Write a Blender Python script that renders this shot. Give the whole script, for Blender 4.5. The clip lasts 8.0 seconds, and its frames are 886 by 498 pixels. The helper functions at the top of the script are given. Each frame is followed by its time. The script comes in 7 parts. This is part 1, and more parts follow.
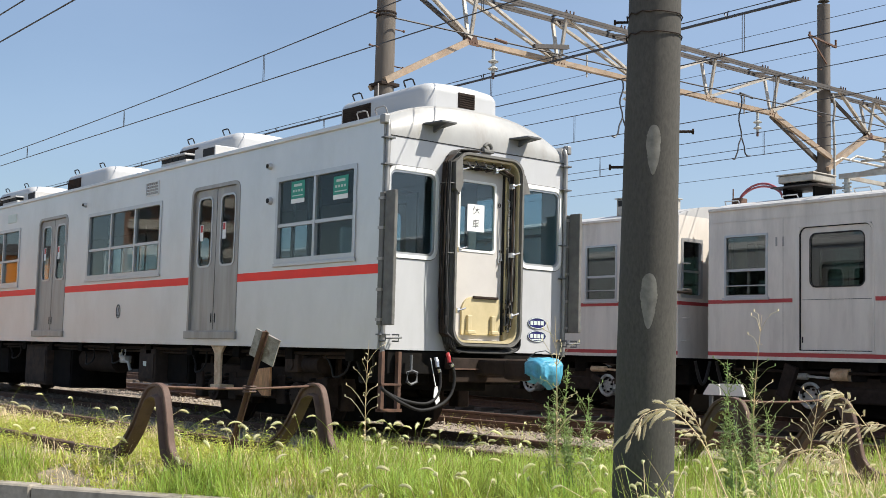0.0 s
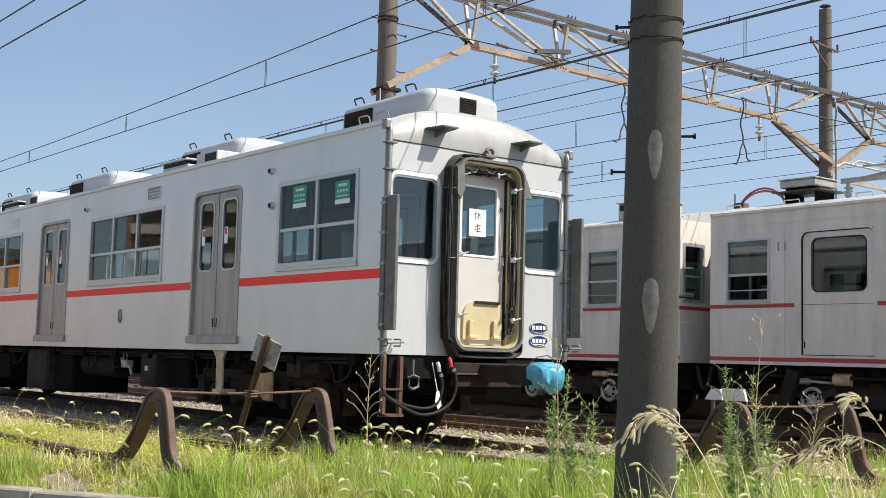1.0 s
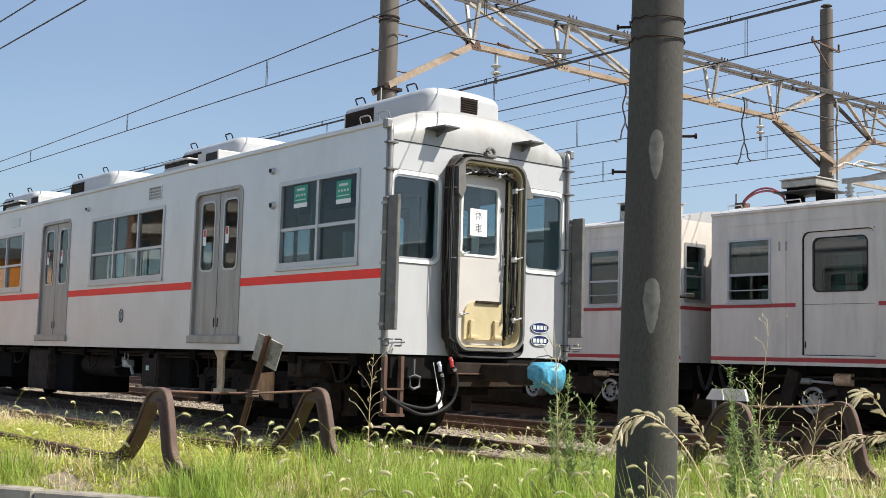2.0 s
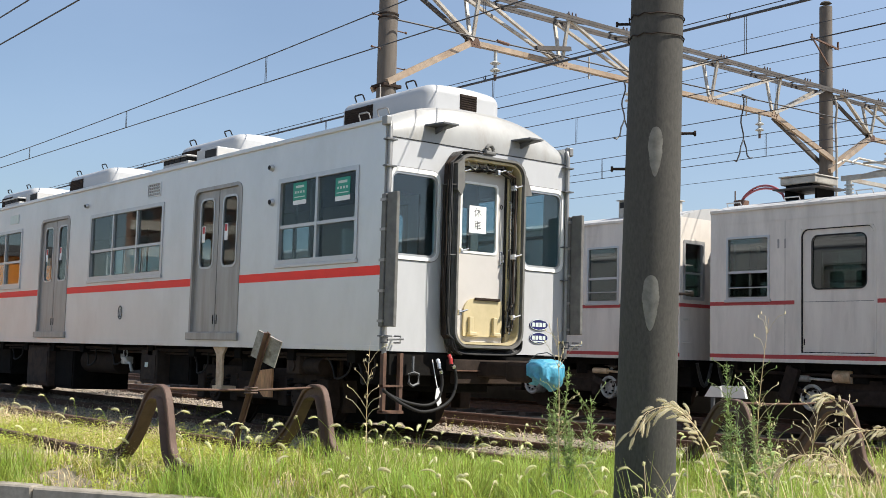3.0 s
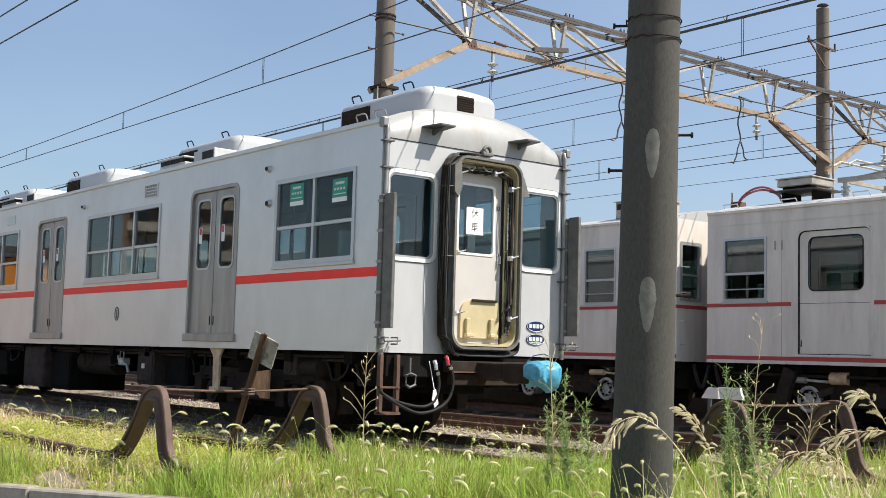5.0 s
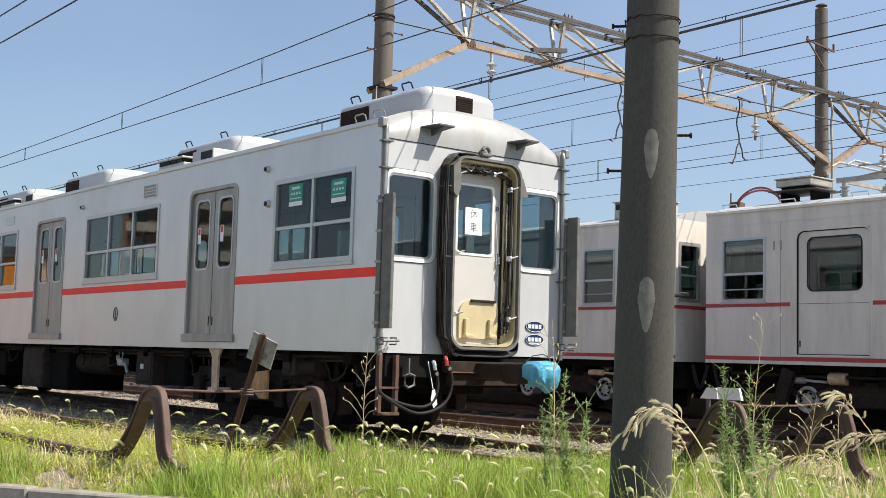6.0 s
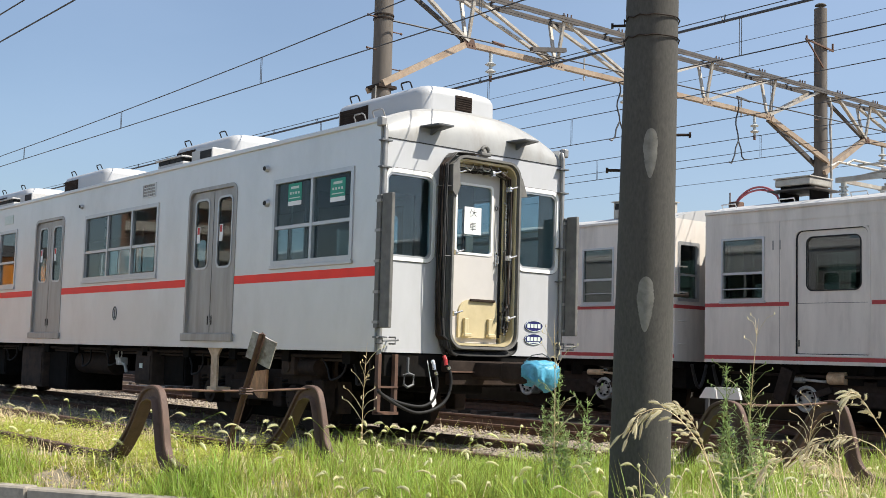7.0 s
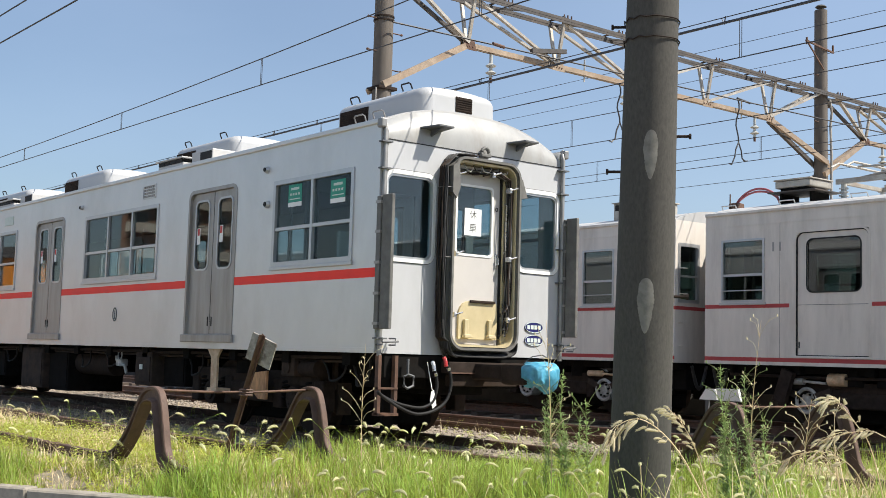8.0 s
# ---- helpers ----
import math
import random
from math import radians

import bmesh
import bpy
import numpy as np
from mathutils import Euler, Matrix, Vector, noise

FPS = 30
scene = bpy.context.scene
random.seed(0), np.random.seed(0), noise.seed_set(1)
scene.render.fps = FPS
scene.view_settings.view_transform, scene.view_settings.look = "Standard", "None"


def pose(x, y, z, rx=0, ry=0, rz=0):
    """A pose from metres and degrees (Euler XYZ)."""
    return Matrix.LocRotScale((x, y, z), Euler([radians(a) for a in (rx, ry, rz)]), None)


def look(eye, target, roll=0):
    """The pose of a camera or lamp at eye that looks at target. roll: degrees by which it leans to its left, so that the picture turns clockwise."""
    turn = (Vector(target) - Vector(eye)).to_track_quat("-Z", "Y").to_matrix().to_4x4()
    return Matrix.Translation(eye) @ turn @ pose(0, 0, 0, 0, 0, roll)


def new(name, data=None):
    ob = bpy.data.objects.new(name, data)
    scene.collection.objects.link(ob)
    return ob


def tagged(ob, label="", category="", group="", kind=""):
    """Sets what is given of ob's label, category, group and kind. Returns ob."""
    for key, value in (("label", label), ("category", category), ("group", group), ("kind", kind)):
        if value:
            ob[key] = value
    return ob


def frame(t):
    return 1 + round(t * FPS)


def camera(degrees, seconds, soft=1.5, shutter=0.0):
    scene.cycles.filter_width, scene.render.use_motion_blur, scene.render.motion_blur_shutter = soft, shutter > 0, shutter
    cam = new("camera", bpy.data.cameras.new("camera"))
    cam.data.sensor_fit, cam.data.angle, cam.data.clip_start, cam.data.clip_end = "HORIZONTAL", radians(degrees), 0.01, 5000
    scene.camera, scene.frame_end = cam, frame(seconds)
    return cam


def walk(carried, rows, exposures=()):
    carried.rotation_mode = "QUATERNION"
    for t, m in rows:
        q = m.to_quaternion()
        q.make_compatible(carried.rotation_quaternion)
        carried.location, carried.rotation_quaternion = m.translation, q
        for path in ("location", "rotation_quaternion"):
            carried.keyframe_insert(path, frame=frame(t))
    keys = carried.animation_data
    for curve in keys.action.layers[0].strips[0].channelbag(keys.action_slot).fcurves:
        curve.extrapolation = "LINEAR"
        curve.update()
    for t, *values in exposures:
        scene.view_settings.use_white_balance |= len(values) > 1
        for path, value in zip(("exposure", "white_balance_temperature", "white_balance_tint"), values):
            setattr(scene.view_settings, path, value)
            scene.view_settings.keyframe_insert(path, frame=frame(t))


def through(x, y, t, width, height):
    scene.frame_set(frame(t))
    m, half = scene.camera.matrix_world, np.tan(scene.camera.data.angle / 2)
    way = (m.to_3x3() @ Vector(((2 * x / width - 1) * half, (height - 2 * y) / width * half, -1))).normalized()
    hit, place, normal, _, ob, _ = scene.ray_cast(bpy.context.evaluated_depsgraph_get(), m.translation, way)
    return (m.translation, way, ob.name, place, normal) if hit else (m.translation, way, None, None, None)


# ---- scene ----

cam = camera(41.02, 8.0, soft=0.6)
EYE = Vector((10.301, -7.3435, 0.9764))


def aim(yaw, pitch, roll):
    """Camera pose at the standpoint: degrees left of +y, upwards, and of lean."""
    a, b = radians(yaw), radians(pitch)
    way = Vector((-math.sin(a) * math.cos(b), math.cos(a) * math.cos(b), math.sin(b)))
    return look(EYE, EYE + 10 * way, roll)


walk(cam, [
    (0.0, aim(51.476, 5.025, 1.472)), (0.5, aim(51.519, 5.158, 1.475)), (1.0, aim(51.567, 5.252, 1.485)),
    (1.5, aim(51.606, 5.282, 1.495)), (3.0, aim(51.567, 5.100, 1.550)), (3.5, aim(51.518, 5.077, 1.580)),
    (4.0, aim(51.501, 5.109, 1.600)), (4.5, aim(51.463, 5.147, 1.600)), (6.0, aim(51.372, 5.187, 1.582)),
    (6.5, aim(51.338, 5.167, 1.579)), (7.0, aim(51.330, 5.161, 1.598)), (7.5, aim(51.334, 5.183, 1.630)),
    (8.0, aim(51.338, 5.223, 1.645))],
    exposures=((0.0, 0.62, 6650, 9), (8.0, 0.62, 6650, 9)))

# ---- light ----
SUN_TO = Vector((0.90, 0.66, 1.40)).normalized()
world = bpy.data.worlds.new("sky")
scene.world = world
world.use_nodes = True
wn, wl = world.node_tree.nodes, world.node_tree.links
wn.clear()
w_out, w_bg, w_sky = wn.new("ShaderNodeOutputWorld"), wn.new("ShaderNodeBackground"), wn.new("ShaderNodeTexSky")
w_sky.sky_type, w_sky.sun_disc = "NISHITA", False
w_sky.sun_elevation = math.asin(SUN_TO.z)
w_sky.sun_rotation = math.atan2(SUN_TO.x, SUN_TO.y)
w_sky.air_density, w_sky.dust_density, w_sky.ozone_density = 1.0, 1.5, 3.0
w_co, w_map, w_noise, w_ramp, w_mix = (wn.new("ShaderNodeTexCoord"), wn.new("ShaderNodeMapping"), wn.new("ShaderNodeTexNoise"),
                                       wn.new("ShaderNodeValToRGB"), wn.new("ShaderNodeMixRGB"))
w_map.inputs["Scale"].default_value = (1.0, 1.0, 3.2)
w_noise.inputs["Scale"].default_value, w_noise.inputs["Detail"].default_value = 2.2, 5
w_ramp.color_ramp.elements[0].position, w_ramp.color_ramp.elements[1].position = 0.36, 0.80
w_ramp.color_ramp.elements[0].color, w_ramp.color_ramp.elements[1].color = (0.0, 0.0, 0.0, 1), (0.10, 0.10, 0.10, 1)
w_mix.inputs[2].default_value = (5.6, 7.0, 9.6, 1)      # thin high haze
wl.new(w_co.outputs["Generated"], w_map.inputs[0])
wl.new(w_map.outputs[0], w_noise.inputs["Vector"])
wl.new(w_noise.outputs["Fac"], w_ramp.inputs[0])
w_dot, w_grad, w_add = wn.new("ShaderNodeVectorMath"), wn.new("ShaderNodeMapRange"), wn.new("ShaderNodeMath")
w_dot.operation, w_add.operation, w_add.use_clamp = "DOT_PRODUCT", "ADD", True
w_dot.inputs[1].default_value = SUN_TO                   # haze thickens towards the sun
w_grad.inputs["From Min"].default_value, w_grad.inputs["From Max"].default_value = -0.45, 0.6
w_grad.inputs["To Min"].default_value, w_grad.inputs["To Max"].default_value = 0.0, 0.30
wl.new(w_co.outputs["Generated"], w_dot.inputs[0])
wl.new(w_dot.outputs["Value"], w_grad.inputs["Value"])
wl.new(w_ramp.outputs[0], w_add.inputs[0])
wl.new(w_grad.outputs[0], w_add.inputs[1])
wl.new(w_add.outputs[0], w_mix.inputs[0])
wl.new(w_sky.outputs[0], w_mix.inputs[1])
wl.new(w_mix.outputs[0], w_bg.inputs[0])
wl.new(w_bg.outputs[0], w_out.inputs[0])
w_bg.inputs[1].default_value = 0.09
sun = new("sun", bpy.data.lights.new("sun", "SUN"))
sun.data.energy, sun.data.angle, sun.data.color = 5.0, radians(0.53), (1.0, 0.95, 0.87)
sun.matrix_world = look(SUN_TO * 60, (0, 0, 0))


# ---- materials ----
def mat(name, colour, rough=0.6, metal=0.0, var=0.12, scale=6.0, bump=0.0, bump_scale=40.0, dark=None, stretch=(1, 1, 1),
        stain=0.0, stain_colour=(0.1, 0.08, 0.06), stain_scale=1.5, rand=0.0, spec=0.5, island=False):
    """A procedural surface: base colour with fine grain and larger stains, fine relief."""
    m = bpy.data.materials.new(name)
    m.use_nodes = True
    n, l = m.node_tree.nodes, m.node_tree.links
    p = n["Principled BSDF"]
    p.inputs["Metallic"].default_value = metal
    p.inputs["Specular IOR Level"].default_value = spec
    co, mp, grain, ramp = n.new("ShaderNodeTexCoord"), n.new("ShaderNodeMapping"), n.new("ShaderNodeTexNoise"), n.new("ShaderNodeValToRGB")
    mp.inputs["Scale"].default_value = stretch
    grain.inputs["Scale"].default_value, grain.inputs["Detail"].default_value, grain.inputs["Roughness"].default_value = scale, 6, 0.62
    lo = dark if dark else tuple(c * (1 - var) for c in colour)
    hi = tuple(min(1, c * (1 + var)) for c in colour) if not dark else colour
    ramp.color_ramp.elements[0].position, ramp.color_ramp.elements[1].position = 0.32, 0.68
    ramp.color_ramp.elements[0].color, ramp.color_ramp.elements[1].color = (*lo, 1), (*hi, 1)
    l.new(co.outputs["Object"], mp.inputs[0])
    l.new(mp.outputs[0], grain.inputs["Vector"])
    l.new(grain.outputs["Fac"], ramp.inputs[0])
    last = ramp.outputs[0]
    if stain:
        big, sr, mx = n.new("ShaderNodeTexNoise"), n.new("ShaderNodeValToRGB"), n.new("ShaderNodeMixRGB")
        big.inputs["Scale"].default_value, big.inputs["Detail"].default_value, big.inputs["Roughness"].default_value = stain_scale, 8, 0.7
        sr.color_ramp.elements[0].position, sr.color_ramp.elements[1].position = 0.48, 0.74
        sr.color_ramp.elements[0].color, sr.color_ramp.elements[1].color = (0, 0, 0, 1), (stain, stain, stain, 1)
        mx.inputs[2].default_value = (*stain_colour, 1)
        l.new(mp.outputs[0], big.inputs["Vector"])
        l.new(big.outputs["Fac"], sr.inputs[0])
        l.new(sr.outputs[0], mx.inputs[0])
        l.new(last, mx.inputs[1])
        last = mx.outputs[0]
    if rand or island:
        src, hs, mr = (n.new("ShaderNodeNewGeometry") if island else n.new("ShaderNodeObjectInfo")), n.new("ShaderNodeHueSaturation"), n.new("ShaderNodeMapRange")
        amount = rand if rand else 0.3
        mr.inputs["To Min"].default_value, mr.inputs["To Max"].default_value = 1 - amount, 1 + amount
        l.new(src.outputs["Random Per Island" if island else "Random"], mr.inputs["Value"])
        l.new(mr.outputs[0], hs.inputs["Value"])
        l.new(last, hs.inputs["Color"])
        last = hs.outputs[0]
    l.new(last, p.inputs["Base Color"])
    rr = n.new("ShaderNodeMapRange")
    rr.inputs["To Min"].default_value, rr.inputs["To Max"].default_value = max(0.02, rough - 0.09), min(1, rough + 0.09)
    l.new(grain.outputs["Fac"], rr.inputs["Value"])
    l.new(rr.outputs[0], p.inputs["Roughness"])
    if bump:
        bn, bp = n.new("ShaderNodeTexNoise"), n.new("ShaderNodeBump")
        bn.inputs["Scale"].default_value, bn.inputs["Detail"].default_value = bump_scale, 5
        bp.inputs["Strength"].default_value, bp.inputs["Distance"].default_value = bump, 0.01
        l.new(co.outputs["Object"], bn.inputs["Vector"])
        l.new(bn.outputs["Fac"], bp.inputs["Height"])
        l.new(bp.outputs[0], p.inputs["Normal"])
    return m


def leaf_mat(name, colour, through, rand=0.4, hue=0.03):
    """A thin leaf: diffuse with light showing through, each blade a little different."""
    m = bpy.data.materials.new(name)
    m.use_nodes = True
    n, l = m.node_tree.nodes, m.node_tree.links
    p = n["Principled BSDF"]
    p.inputs["Roughness"].default_value = 0.5
    geo, v1, hs, tr, mx = n.new("ShaderNodeNewGeometry"), n.new("ShaderNodeMapRange"), n.new("ShaderNodeHueSaturation"), n.new("ShaderNodeBsdfTranslucent"), n.new("ShaderNodeMixShader")
    h1, big, bmix = n.new("ShaderNodeMapRange"), n.new("ShaderNodeTexNoise"), n.new("ShaderNodeMixRGB")
    co = n.new("ShaderNodeTexCoord")
    big.inputs["Scale"].default_value, big.inputs["Detail"].default_value = 1.3, 3
    bmix.inputs[1].default_value = (*colour, 1)
    bmix.inputs[2].default_value = (min(1, colour[0] * 1.5), colour[1] * 1.12, colour[2] * 1.1, 1)
    v1.inputs["To Min"].default_value, v1.inputs["To Max"].default_value = 1 - rand, 1 + rand
    h1.inputs["To Min"].default_value, h1.inputs["To Max"].default_value = 0.5 - hue, 0.5 + hue * 0.6
    l.new(co.outputs["Object"], big.inputs["Vector"])
    l.new(big.outputs["Fac"], bmix.inputs[0])
    l.new(geo.outputs["Random Per Island"], v1.inputs["Value"])
    l.new(geo.outputs["Random Per Island"], h1.inputs["Value"])
    l.new(v1.outputs[0], hs.inputs["Value"])
    l.new(h1.outputs[0], hs.inputs["Hue"])
    l.new(bmix.outputs[0], hs.inputs["Color"])
    l.new(hs.outputs[0], p.inputs["Base Color"])
    l.new(hs.outputs[0], tr.inputs[0])
    mx.inputs[0].default_value = through
    l.new(p.outputs[0], mx.inputs[1])
    l.new(tr.outputs[0], mx.inputs[2])
    l.new(mx.outputs[0], n["Material Output"].inputs[0])
    return m


def glass_mat(name, tint, rough=0.01, base=0.022):
    """A thin tinted pane: part mirror by Fresnel, part clear."""
    m = bpy.data.materials.new(name)
    m.use_nodes = True
    n, l = m.node_tree.nodes, m.node_tree.links
    n.remove(n["Principled BSDF"])
    lw, pw, ml, tr, gl, mx = n.new("ShaderNodeLayerWeight"), n.new("ShaderNodeMath"), n.new("ShaderNodeMath"), n.new("ShaderNodeBsdfTransparent"), n.new("ShaderNodeBsdfGlossy"), n.new("ShaderNodeMixShader")
    lw.inputs["Blend"].default_value = 0.5
    pw.operation, ml.operation = "POWER", "MULTIPLY_ADD"
    pw.inputs[1].default_value = 4.5
    ml.inputs[1].default_value, ml.inputs[2].default_value = 0.8, base
    tr.inputs[0].default_value = (*tint, 1)
    gl.inputs["Roughness"].default_value = rough
    l.new(lw.outputs["Facing"], pw.inputs[0])
    l.new(pw.outputs[0], ml.inputs[0])
    l.new(ml.outputs[0], mx.inputs[0])
    l.new(tr.outputs[0], mx.inputs[1])
    l.new(gl.outputs[0], mx.inputs[2])
    l.new(mx.outputs[0], n["Material Output"].inputs[0])
    return m


